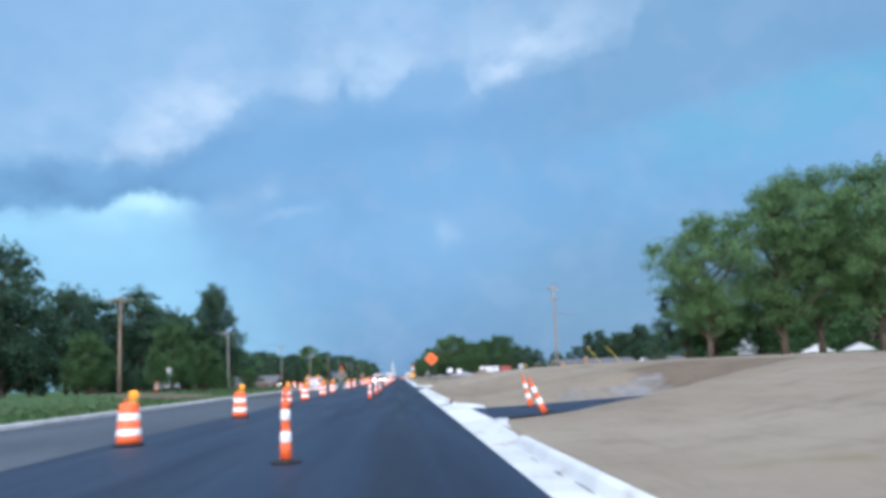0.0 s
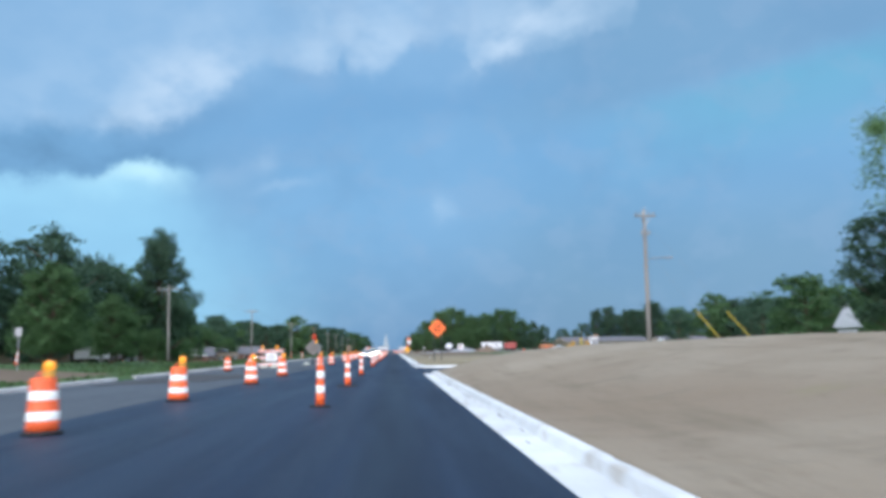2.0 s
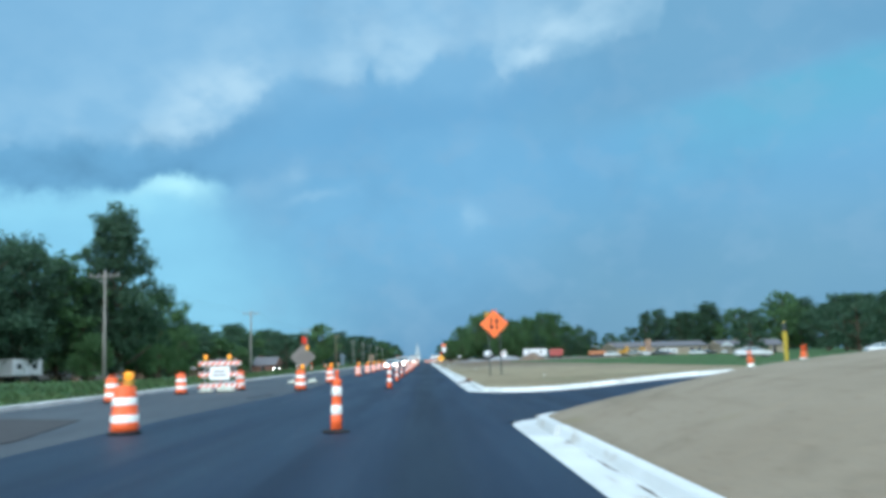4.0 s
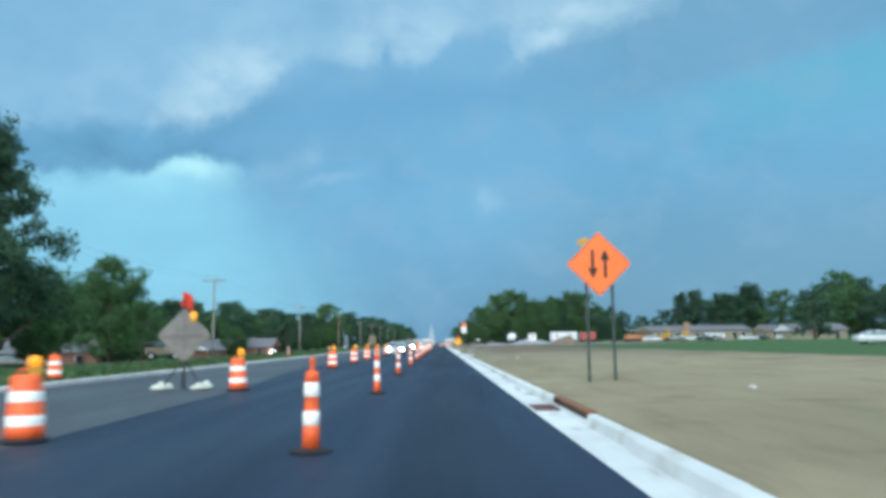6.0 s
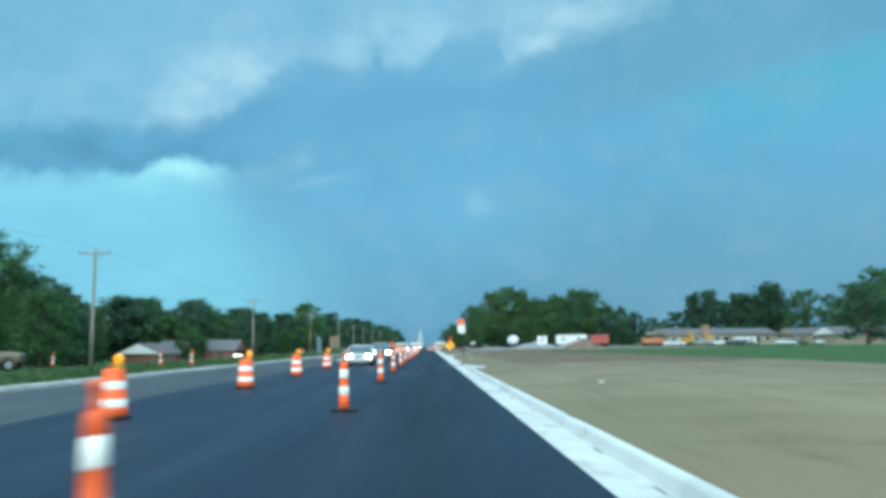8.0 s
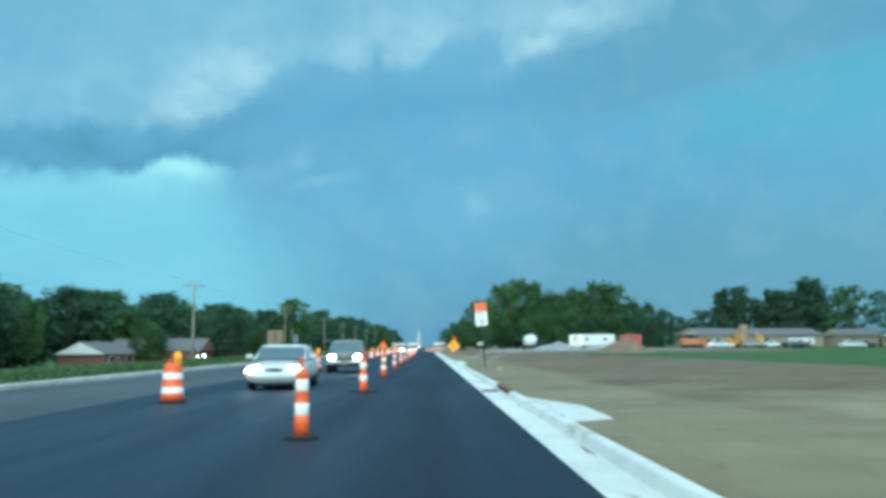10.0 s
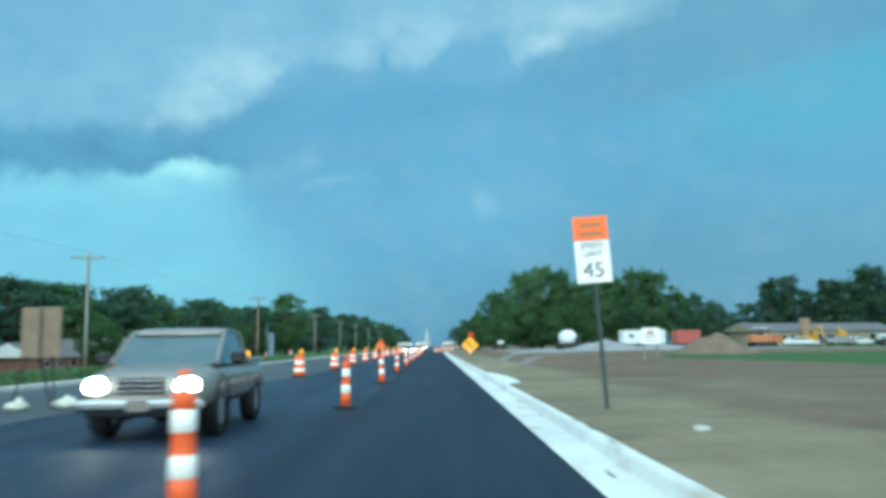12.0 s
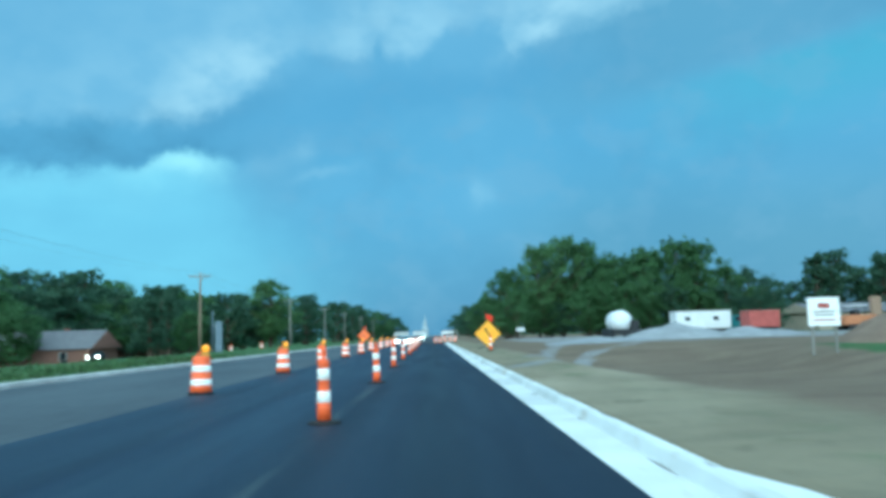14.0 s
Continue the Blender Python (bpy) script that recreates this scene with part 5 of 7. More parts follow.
# ---- trees ----
def leaf_mesh(name, lobes, count, size, seed, mat):
    """Many small leaf sprays round the lobes of a crown, open and uneven at the rim."""
    r = np.random.RandomState(seed)
    # each lobe breaks up into sprays of its own
    per = 11
    big_c = np.repeat(np.array([l[:3] for l in lobes]), per, 0)
    big_r = np.repeat(np.array([l[3] for l in lobes]), per)
    d = r.normal(size=(len(big_r), 3))
    d /= np.linalg.norm(d, axis=1)[:, None]
    d[:, 2] = np.where(d[:, 2] < -0.45, -d[:, 2] * 0.5, d[:, 2])
    sub_c = big_c + d * (big_r * (0.35 + 0.85 * r.rand(len(big_r))))[:, None] * np.array([1, 1, 0.85])
    sub_r = big_r * (0.22 + 0.30 * r.rand(len(big_r)))
    w = sub_r ** 1.6
    pick = r.choice(len(sub_r), count, p=w / w.sum())
    c, rad, out = sub_c[pick], sub_r[pick], d[pick]
    d = r.normal(size=(count, 3))
    d /= np.linalg.norm(d, axis=1)[:, None]
    pos = c + d * (rad * (0.25 + 1.05 * r.rand(count) ** 0.8))[:, None] * np.array([1, 1, 0.75])
    d = 0.5 * d + 0.6 * out
    nrm = d + 0.7 * r.normal(size=(count, 3)) + np.array([0, 0, 0.75])
    nrm /= np.linalg.norm(nrm, axis=1)[:, None]
    u = np.cross(nrm, r.normal(size=(count, 3)))
    u /= np.linalg.norm(u, axis=1)[:, None]
    v = np.cross(nrm, u)
    s = size * (0.55 + 0.9 * r.rand(count))[:, None]
    k = nrm * s * 0.22
    quad = np.stack([pos - u * s, pos - v * s * 0.55 + k, pos + u * s, pos + v * s * 0.55 + k], 1).reshape(-1, 3)
    me = bpy.data.meshes.new(name)
    me.from_pydata(quad.tolist(), [], [(4 * i, 4 * i + 1, 4 * i + 2, 4 * i + 3) for i in range(count)])
    me.materials.append(mat)
    return me


def crown_lobes(seed, h, r, low, n, shape):
    """Lobes of a crown of height h and radius r, whose skirt begins at low."""
    rr = random.Random(seed)
    out = []
    for k in range(n):
        t = (k + rr.random()) / n
        z = low + (h - low) * (0.10 + 0.86 * t)
        if shape == "round":
            env = math.sqrt(max(0.0, 1 - (2 * t - 0.85) ** 2 / 1.5)) * (1.0 if t < 0.85 else 0.75)
            if low > 0.3:
                env *= min(1.0, 0.42 + 1.9 * t)
        elif shape == "dome":
            env = math.cos(0.5 * math.pi * t ** 1.5) ** 0.55
        elif shape == "tall":
            env = (0.80 + 0.20 * math.sin(2 * math.pi * t)) * (1 - 0.62 * max(0.0, (t - 0.55) / 0.45) ** 1.6)
        else:
            env = 1.0 - 0.82 * t
        a = 2.4 * k + rr.uniform(-0.5, 0.5)
        q = r * env * (rr.uniform(0.25, 0.88) if shape != "dome" else math.sqrt(rr.uniform(0.15, 0.72)))
        out.append((q * math.cos(a), q * math.sin(a), z, r * rr.uniform(0.15, 0.32) * (0.75 + 0.35 * env)))
    return out


def build_tree(label, seed, h, r, low, shape, mat, n=26, count=6000, size=0.34):
    t = thing("tree", label, "tree", "trees")
    lobes = crown_lobes(seed, h, r, low, n, shape)
    rr = random.Random(seed + 1)
    b = bmesh.new()
    tr = 0.016 * h + 0.06
    tube([(0, 0, -0.3), (0.05, 0.03, low * 0.6), (0.1 * rr.uniform(-1, 1), 0.1, (low + h) * 0.5), (0, 0, h * 0.86)], [tr * 1.25, tr, tr * 0.6, 0.04], 9, b)
    for lx, ly, lz, lr in lobes[::2]:
        z0 = max(low * 0.55, lz - 0.5 * math.hypot(lx, ly) - lr * 0.6)
        tube([(0, 0, z0), (lx * 0.5, ly * 0.5, z0 + (lz - z0) * 0.45), (lx, ly, lz)], [tr * 0.42, tr * 0.24, 0.03], 6, b)
    part("trunk", b, M_BARK, t, "grey-brown trunk and limbs", soft=True)
    part("crown", leaf_mesh("crown", lobes, count, size, seed, mat), mat, t)
    return t


# models 10 m high, scaled at each place: finer leaves for those near the road
broad = build_tree("broad leafy green tree with an uneven crown", 3, 10, 4.7, 0.7, "round", M_LEAF, 56, 26000, 0.125)
broad2 = build_tree("broad leafy tree of lighter green with open limbs", 8, 10, 4.6, 0.9, "round", M_LEAFLIGHT, 46, 15500, 0.12)
bank = build_tree("large light green tree with airy crown on the bank", 5, 10, 4.7, 1.0, "round", M_LEAFBANK, 60, 42000, 0.072)
dark = build_tree("dense dark green shade tree, leafy to the ground", 13, 10, 4.6, 0.2, "round", M_LEAFDARK, 46, 11000, 0.145)
tall = build_tree("tall ragged dark tree rising over the others", 21, 10, 3.9, 0.6, "tall", M_LEAFDARK, 64, 36000, 0.090)
bushy = build_tree("rounded low bushy tree with leaves to the ground", 34, 10, 4.6, 0.1, "round", M_LEAF, 56, 27000, 0.115)
yard = build_tree("rounded fresh green yard tree with leaves to the ground", 41, 10, 3.7, 0.2, "dome", M_LEAF, 90, 34000, 0.10)
conif = build_tree("dark pointed evergreen tree with close needles", 55, 10, 3.0, 0.4, "cone", M_LEAFDARK, 34, 6500, 0.17)
wood = build_tree("leafy green tree in a dense wooded belt", 89, 10, 4.9, 0.1, "round", M_LEAF, 46, 11000, 0.15)
dark_far = build_tree("dense dark green tree in the distance", 14, 10, 4.6, 0.2, "round", M_LEAFDARK, 40, 4200, 0.215)
wood_far = build_tree("leafy green tree in a distant wooded belt", 90, 10, 4.9, 0.1, "round", M_LEAF, 40, 4200, 0.22)
SRC = dict(D=dark_far, W=wood_far, n=bank, b=broad, l=broad2, d=dark, t=tall, u=bushy, o=yard, c=conif, w=wood)
FIRST = dict.fromkeys(SRC, True)


def plant(kind, x, y, h, w=1.0):
    src = SRC[kind]
    if FIRST[kind]:
        FIRST[kind] = False
        s = h / 10.0
        src.matrix_basis = pose(x, y, ground_z(x, y), 0, 0, rng.uniform(0, 360)) @ Matrix.Diagonal((s * w, s * w, s, 1))
        src["home_scale"] = s
        SCALE0[kind] = (s * w, s)
        return src
    s = h / 10.0
    k = SCALE0[kind]
    return copy_thing(src, pose(x, y, ground_z(x, y), 0, 0, rng.uniform(0, 360)) @ Matrix.Diagonal((s * w / k[0], s * w / k[0], s / k[1], 1)))


SCALE0 = {}
TREES = []
# the big group on the bank
TREES += [
    ("n", 21.9, 60, 9.9, 0.95), ("n", 28.2, 62, 12.4, 0.95), ("n", 32.0, 64, 13.8, 0.85), ("n", 34.5, 60, 13.4, 0.95), ("d", 22.6, 67, 5.6, 1.15), ("u", 24.5, 66, 5.0, 1.2), ("b", 51, 72, 13, 1.1),
    ("w", 60, 152, 11, 1.4), ("w", 74, 150, 12, 1.4), ("n", 41.0, 67, 12.6, 1.0), ("w", 25.5, 69, 5.5, 1.1), ("w", 30.5, 72, 6.0, 1.1),
]
# mass on the grass across the road
TREES += [
    ("d", -44.2, 99, 17.0, 0.90), ("d", -42.0, 112, 13.4, 0.80), ("w", -34.5, 140, 12.0, 0.9), ("d", -50, 112, 4.5, 1.7), ("d", -44, 106, 3.8, 1.6), ("d", -60, 122, 5.0, 1.8), ("d", -57, 128, 9.0, 1.3), ("d", -37, 125, 14.4, 1.1), ("d", -43, 118, 13.5, 1.1), ("t", -30.4, 143.0, 16.4, 0.86), ("d", -32.0, 141.5, 7.5, 1.15), ("d", -43.5, 140.0, 4.0, 1.7), ("d", -36.0, 118.0, 3.6, 1.7), ("d", -31.5, 110.0, 2.8, 1.8), ("d", -35.6, 135.0, 12.4, 0.95), ("d", -38, 136, 13, 1.1), ("w", -36, 151, 11.5, 1.2),
]
TREES += [
    ("d", -50, 105, 14, 1.3), ("d", -52, 130, 13, 1.4), ("d", -48, 146, 13, 1.3), ("d", -46, 88, 15, 1.2),
    ("o", -22.9, 89.0, 6.9, 1.0), ("o", -21.4, 97.0, 5.3, 1.0), ("o", -31.2, 89.0, 6.3, 1.08), ("u", -31.0, 152, 4.4, 1.0), ("b", -36.5, 166, 8.0, 1.2),
    ("u", -26.5, 128, 3.8, 1.0),
]
# light tree and hedge line before the houses
TREES += [
    ("u", -42.7, 198.5, 13.9, 0.80), ("w", -44.5, 216, 9.4, 1.1), ("l", -71, 301, 12.3, 0.8), ("l", -64, 214, 13.0, 1.0), ("c", -42.6, 223, 6.4, 0.42), ("d", -58, 112, 11, 1.3), ("d", -68, 126, 12, 1.4), ("d", -62, 92, 12, 1.3), ("d", -78, 150, 13, 1.5), ("w", -50.5, 217, 9.5, 1.1), ("d", -60, 220, 14, 1.2), ("d", -72, 238, 15.5, 1.2), ("d", -74, 252, 14, 1.3),
    ("u", -53.6, 314.5, 7.7, 1.1), ("c", -38.5, 322, 7.8, 1.5), ("u", -34.2, 326, 6.0, 1.0),
]
# woods behind the houses
TREES += [
    ("d", -76, 290, 16.5, 1.1), ("w", -84, 318, 17.5, 1.1), ("d", -76, 338, 17.0, 1.1), ("d", -82, 362, 18.5, 1.1), ("d", -72, 380, 18.5, 1.2), ("w", -76, 408, 19, 1.2), ("d", -70, 432, 18, 1.3),
    ("d", -90, 300, 17, 1.3), ("d", -95, 345, 17.5, 1.4), ("d", -90, 390, 20, 1.4), ("d", -68, 262, 17, 1.2), ("d", -74, 274, 17, 1.2),
    ("d", -64, 352, 15.5, 1.2), ("d", -60, 395, 15.5, 1.2), ("c", -40, 335, 8.5, 1.1), ("d", -47, 354, 12, 1.2), ("d", -52, 372, 13, 1.2), ("d", -55, 455, 16, 1.3),
]
TREES += [
    ("l", -46.5, 452, 19, 1.15), ("d", -40, 475, 13, 1.3), ("d", -50, 415, 14, 1.2), ("d", -44, 500, 17, 1.3), ("d", -37, 540, 15.5, 1.4), ("d", -36, 590, 16, 1.5), ("w", -31, 650, 15, 1.5),
    ("d", -29, 720, 15, 1.5), ("d", -60, 520, 17, 1.5), ("d", -27, 800, 14, 1.6), ("d", -52, 560, 17, 1.5), ("d", -48, 620, 18, 1.6), ("d", -42, 700, 18, 1.6), ("d", -36, 880, 15, 1.7),
]
# grove at the bend on the near side: two swells of crowns falling away to the east
TREES += [
    ("w", 8.6, 345, 7.0, 1.0), ("w", 11.6, 341, 11.2, 0.80), ("l", 16.6, 339, 14.2, 0.78), ("l", 20.6, 341, 15.6, 0.80), ("w", 24.2, 340, 15.2, 0.75), ("w", 28.6, 339, 12.8, 0.85), ("w", 33.0, 338, 13.6, 0.85),
    ("w", 38.4, 340, 15.2, 0.80), ("w", 42.2, 341, 14.8, 0.75), ("w", 47.0, 342, 10.8, 0.95), ("d", 51.0, 343, 10.2, 0.95), ("d", 54.8, 345, 9.0, 0.90),
    ("d", 20, 352, 12, 1.1), ("d", 36, 352, 13.0, 1.1), ("d", 28, 350, 12.0, 1.2), ("w", 14.0, 350, 10.5, 1.0), ("w", 44, 350, 11.5, 1.0),
    ("d", 15, 372, 9, 1.3), ("d", 10.5, 400, 8, 1.3), ("d", 11, 450, 9, 1.4), ("d", 13, 520, 10, 1.5), ("d", 15, 620, 11, 1.5), ("d", 18, 760, 13, 1.6),
]
# belt behind the long building and the field
TREES += [
    ("d", 70, 385, 8.5, 1.2), ("d", 78, 395, 7.0, 1.2), ("c", 88, 400, 17, 1.2), ("d", 94, 405, 18, 0.95), ("d", 104, 398, 16.5, 1.1), ("t", 110, 392, 19, 1.3), ("w", 119, 386, 17, 1.1),
    ("w", 116, 335, 19.5, 1.0),
    ("d", 126, 345, 17.5, 1.2), ("w", 138, 335, 18, 1.2), ("d", 150, 345, 18, 1.3), ("w", 164, 340, 19, 1.3), ("d", 122, 318, 14, 1.3), ("w", 150, 300, 16, 1.3), ("d", 100, 262, 13.5, 1.2),
    ("w", 112, 255, 14, 1.2),
]
TREES += [
    ("d", 126, 250, 14, 1.4), ("d", 92, 240, 12, 1.3), ("w", 100, 225, 13.5, 1.3), ("d", 108, 205, 13.5, 1.4), ("w", 86, 190, 12, 1.4), ("d", 96, 170, 13, 1.4), ("d", 84, 150, 12.5, 1.4),
    ("w", 76, 135, 12.5, 1.4),
    ("d", 70, 112, 10, 1.4), ("d", 66, 92, 10, 1.4), ("d", 180, 330, 19, 1.4), ("d", 200, 300, 19, 1.4), ("d", 175, 270, 17, 1.4), ("d", 195, 370, 20, 1.4), ("d", 60, 80, 10, 1.3),
    ("d", 140, 275, 15, 1.4),
]
TREES += [
    ("d", 84, 280, 11, 1.2), ("d", 128, 330, 15, 1.4), ("w", 109, 338, 12, 1.3), ("c", 99, 392, 16, 1.2), ("d", 84, 405, 11, 1.3), ("d", 100, 415, 15, 1.5), ("w", 112, 410, 17, 1.4),
    ("d", 75, 400, 6, 1.4), ("d", 130, 375, 18, 1.3), ("d", 145, 385, 18, 1.3), ("d", 165, 375, 19, 1.4), ("d", 86, 215, 11, 1.3),
]
wr = random.Random(77)
for k in range(13):      # low leaves close the grove's foot
    TREES.append((wr.choice("wwd"), 13.0 + 3.3 * k + wr.uniform(-1, 1), 335 + wr.uniform(-2, 2), wr.uniform(5.0, 8.0) - 0.22 * max(0, k - 8), wr.uniform(1.0, 1.25)))
for k in range(26):      # unbroken wood behind the houses
    TREES.append((wr.choice("dwd"), -80 + 0.05 * k * 9 + wr.uniform(-4, 4), 246 + 9 * k, wr.uniform(14.0, 17.5), wr.uniform(1.2, 1.45)))
for k in range(16):
    TREES.append((wr.choice("dwwl"), -66 + wr.uniform(-3, 3) + 0.7 * k, 328 + 11 * k, wr.uniform(9.5, 13.0), wr.uniform(1.2, 1.5)))
for k, x, y, h, w in TREES:
    far = k in "dw" and (y > 346 or x > 74 or x < -69)
    plant(k.upper() if far else k, x, y, h, w)


# ---- far wooded belt that closes the view ----
def far_belt():
    r = np.random.RandomState(9)
    lobes = []
    for k in range(260):
        a = r.uniform(-60, 60)
        d = r.uniform(900, 1300)
        x, y = d * math.sin(radians(a)), 100 + d * math.cos(radians(a))
        if abs(x) < 16:
            continue
        lobes.append((x, y, r.uniform(1, 6), r.uniform(6, 12)))
    me = leaf_mesh("far_woods", lobes, 16000, 2.4, 4, M_LEAFDARK)
    tagged(new("far_woods", me), "low dark belt of distant woods", "woods", kind="stuff")


far_belt()


# ---- rough grass along the far kerb ----
def tuft_patch():
    r = np.random.RandomState(2)
    vs, fs = [], []
    n = 0
    while n < 9000:
        y = r.uniform(20, 270)
        x = -14.0 - abs(r.normal()) * 3.5
        if grass_w(x, y) < 0.6:
            continue
        clump = 0.5 + 0.5 * noise.noise((x * 0.5, y * 0.25, 1))
        if r.rand() > 0.25 + clump:
            continue
        z = ground_z(x, y) - 0.02
        hgt = r.uniform(0.08, 0.22) * (0.6 + 0.9 * clump)
        a = r.uniform(0, 2 * math.pi)
        dx, dy = 0.10 * math.cos(a), 0.10 * math.sin(a)
        lx, ly = r.normal() * 0.06, r.normal() * 0.06
        i = len(vs)
        vs += [(x - dx, y - dy, z), (x + dx, y + dy, z), (x + dx * 0.5 + lx, y + dy * 0.5 + ly, z + hgt), (x - dx * 0.5 + lx, y - dy * 0.5 + ly, z + hgt * 0.8)]
        fs.append((i, i + 1, i + 2, i + 3))
        n += 1
    me = bpy.data.meshes.new("grass_tufts")
    me.from_pydata(vs, [], fs)
    me.materials.append(M_TUFT)
    tagged(new("grass_tufts", me), "uneven green grass tufts along the kerb", "grass", kind="stuff")


M_TUFT = material("grass_blades", (0.060, 0.120, 0.046), 0.8, color2=(0.088, 0.128, 0.056), scale=0.3, per="island", trans=0.25, spec=0.2)
tuft_patch()


# ---- houses ----
def house(x, y, rz, L, W, wall_h, roof_h, wall, roof, gable, label, door=True, chimney=True, garage=False):
    r = thing("house", label, "house", "houses")
    r.matrix_basis = pose(x, y, ground_z(x, y) - 0.1, 0, 0, rz)
    part("wall", box(L, W, wall_h, pose(0, 0, wall_h / 2), 0.02), wall, r)
    o = 0.5
    b = bmesh.new()
    v = [b.verts.new(p) for p in ((-L / 2 - o, -W / 2 - o, wall_h - 0.15), (L / 2 + o, -W / 2 - o, wall_h - 0.15), (L / 2 + o, W / 2 + o, wall_h - 0.15), (-L / 2 - o, W / 2 + o, wall_h - 0.15),
                                  (-L / 2 - o, 0, wall_h + roof_h), (L / 2 + o, 0, wall_h + roof_h))]
    for f in ((0, 1, 5, 4), (2, 3, 4, 5), (0, 4, 3), (1, 2, 5), (3, 2, 1, 0)):
        b.faces.new([v[i] for i in f])
    part("roof", b, roof, r)
    for s in (-1, 1):
        part("gable", prism([(-W / 2 - 0.3, 0), (W / 2 + 0.3, 0), (0, roof_h * 0.98)], 0.1, pose(s * (L / 2 + o + 0.04), 0, wall_h - 0.1, 0, 0, 90)), gable, r, "pale gable end")
    for k in range(3):
        u = -L / 2 + L * (k + 0.6) / 3.2
        w = part("window", box(1.1, 0.08, 1.0, pose(u, -W / 2 - 0.01, wall_h * 0.58), 0.01), M_SIDING, r)
        part("pane", box(0.95, 0.04, 0.85, pose(u, -W / 2 - 0.05, wall_h * 0.58), 0.005), M_GLASS, w)
    if door:
        part("door", box(0.95, 0.06, 2.0, pose(L * 0.32, -W / 2 - 0.02, 1.0), 0.01), M_TRIM, r)
    if garage:
        # flat dark panel on the closed wall, in place of a shaded interior
        part("garage_door", box(0.06, W * 0.62, wall_h * 0.86, pose(-L / 2 - o - 0.10, 0, wall_h * 0.43), 0.01), M_TRIM, r, "dark panel painted as the shade in an open garage doorway")
    if chimney:
        part("chimney", box(0.6, 0.6, 1.2, pose(L * 0.2, W * 0.1, wall_h + roof_h * 0.9), 0.02), M_BRICK, r)
    return r


house(-60.5, 306, 82, 11, 9.0, 2.4, 2.1, M_BRICK, M_SHINGLE, M_SIDING, "low brick house with a white gable and grey roof")
house(-53.5, 321.5, -6, 18.5, 8, 2.5, 2.3, M_BRICK, M_SHINGLE, M_BRICK, "brick ranch house with a grey shingle roof")
house(-55.6, 212, 15, 12, 8, 2.6, 2.5, M_BRICK, M_SHINGLE, M_SIDING, "brick house half hidden behind trees")
house(-47, 150, 20, 11, 8, 2.6, 1.9, M_TANWALL, M_SHINGLE, M_SIDING, "tan house under dark trees")
house(-70, 398, 0, 14, 8, 2.5, 1.9, M_BRICK, M_SHINGLE, M_SIDING, "distant brick house by the woods")
school = house(80, 358, 18, 36, 10, 3.2, 1.6, M_TANWALL, M_SHINGLE, M_TANWALL, "long tan building with a grey roof beyond the field", chimney=False)
part("chimney", box(1.9, 0.9, 5.6, pose(-6.2, -5.35, 2.8), 0.04), M_CHIMNEY, school, "broad tan brick chimney")
for u in (-16, -13.2, -9.2, -2.4, 1.0, 11.5, 14.6):
    w = part("window", box(1.5, 0.08, 1.2, pose(u, -5.01, 1.9), 0.01), M_SIDING, school)
    part("pane", box(1.3, 0.04, 1.0, pose(u, -5.06, 1.9), 0.005), M_GLASS, w)
house(108, 362, 10, 12, 9, 3.0, 1.6, M_TANWALL, M_SHINGLE, M_TANWALL, "small tan building beyond the field")
house(49.4, 121, 60, 5, 1.8, 2.8, 2.5, M_SHED, M_SHED, M_SHED, "narrow white shed with a steep gable", door=False, chimney=False)
house(58.0, 118, 66, 6, 4.0, 2.0, 1.1, M_SIDING, M_SHINGLE, M_SIDING, "small white garage with an open dark doorway", door=False, chimney=False, garage=True)
house(64.0, 118, 66, 6, 4.0, 2.0, 1.1, M_SIDING, M_SHINGLE, M_SIDING, "small white garage beside another under the trees", door=False, chimney=False, garage=True)
house(92, 300, 5, 14, 8, 2.4, 1.5, M_TANWALL, M_SHINGLE, M_SIDING, "low tan house across the field")


# ---- vehicles ----
def ring(y, hw, z0, z1, n=16, tuck=0.86, p=4.0):
    out = []
    for k in range(n):
        a = 2 * math.pi * (k + 0.5) / n
        c, s = math.cos(a), math.sin(a)
        x = hw * math.copysign(abs(c) ** (2 / p), c)
        zz = (z0 + z1) / 2 + (z1 - z0) / 2 * math.copysign(abs(s) ** (2 / p), s)
        out.append((x * (tuck + (1 - tuck) * min(1.0, max(0.0, 1.0 - abs((zz - z0) / max(1e-3, z1 - z0) - 0.55) * 1.2) * 1.6)), y, zz))
    return out


def wheel(parent, x, y, r, w):
    t = part("wheel", lathe([(r * 0.62, -w / 2), (r * 0.93, -w / 2), (r, -w * 0.36), (r, w * 0.36), (r * 0.93, w / 2), (r * 0.62, w / 2)], 22, pose(x, y, r, 0, 90, 0), caps=False), M_RUBBER, parent, "black tyre", soft=True)
    part("rim", lathe([(r * 0.63, -w * 0.42), (r * 0.55, -w * 0.30), (r * 0.2, -w * 0.36), (r * 0.2, w * 0.36), (r * 0.55, w * 0.30), (r * 0.63, w * 0.42)], 14, pose(x, y, r, 0, 90, 0)), M_STEEL, t, "grey wheel rim")


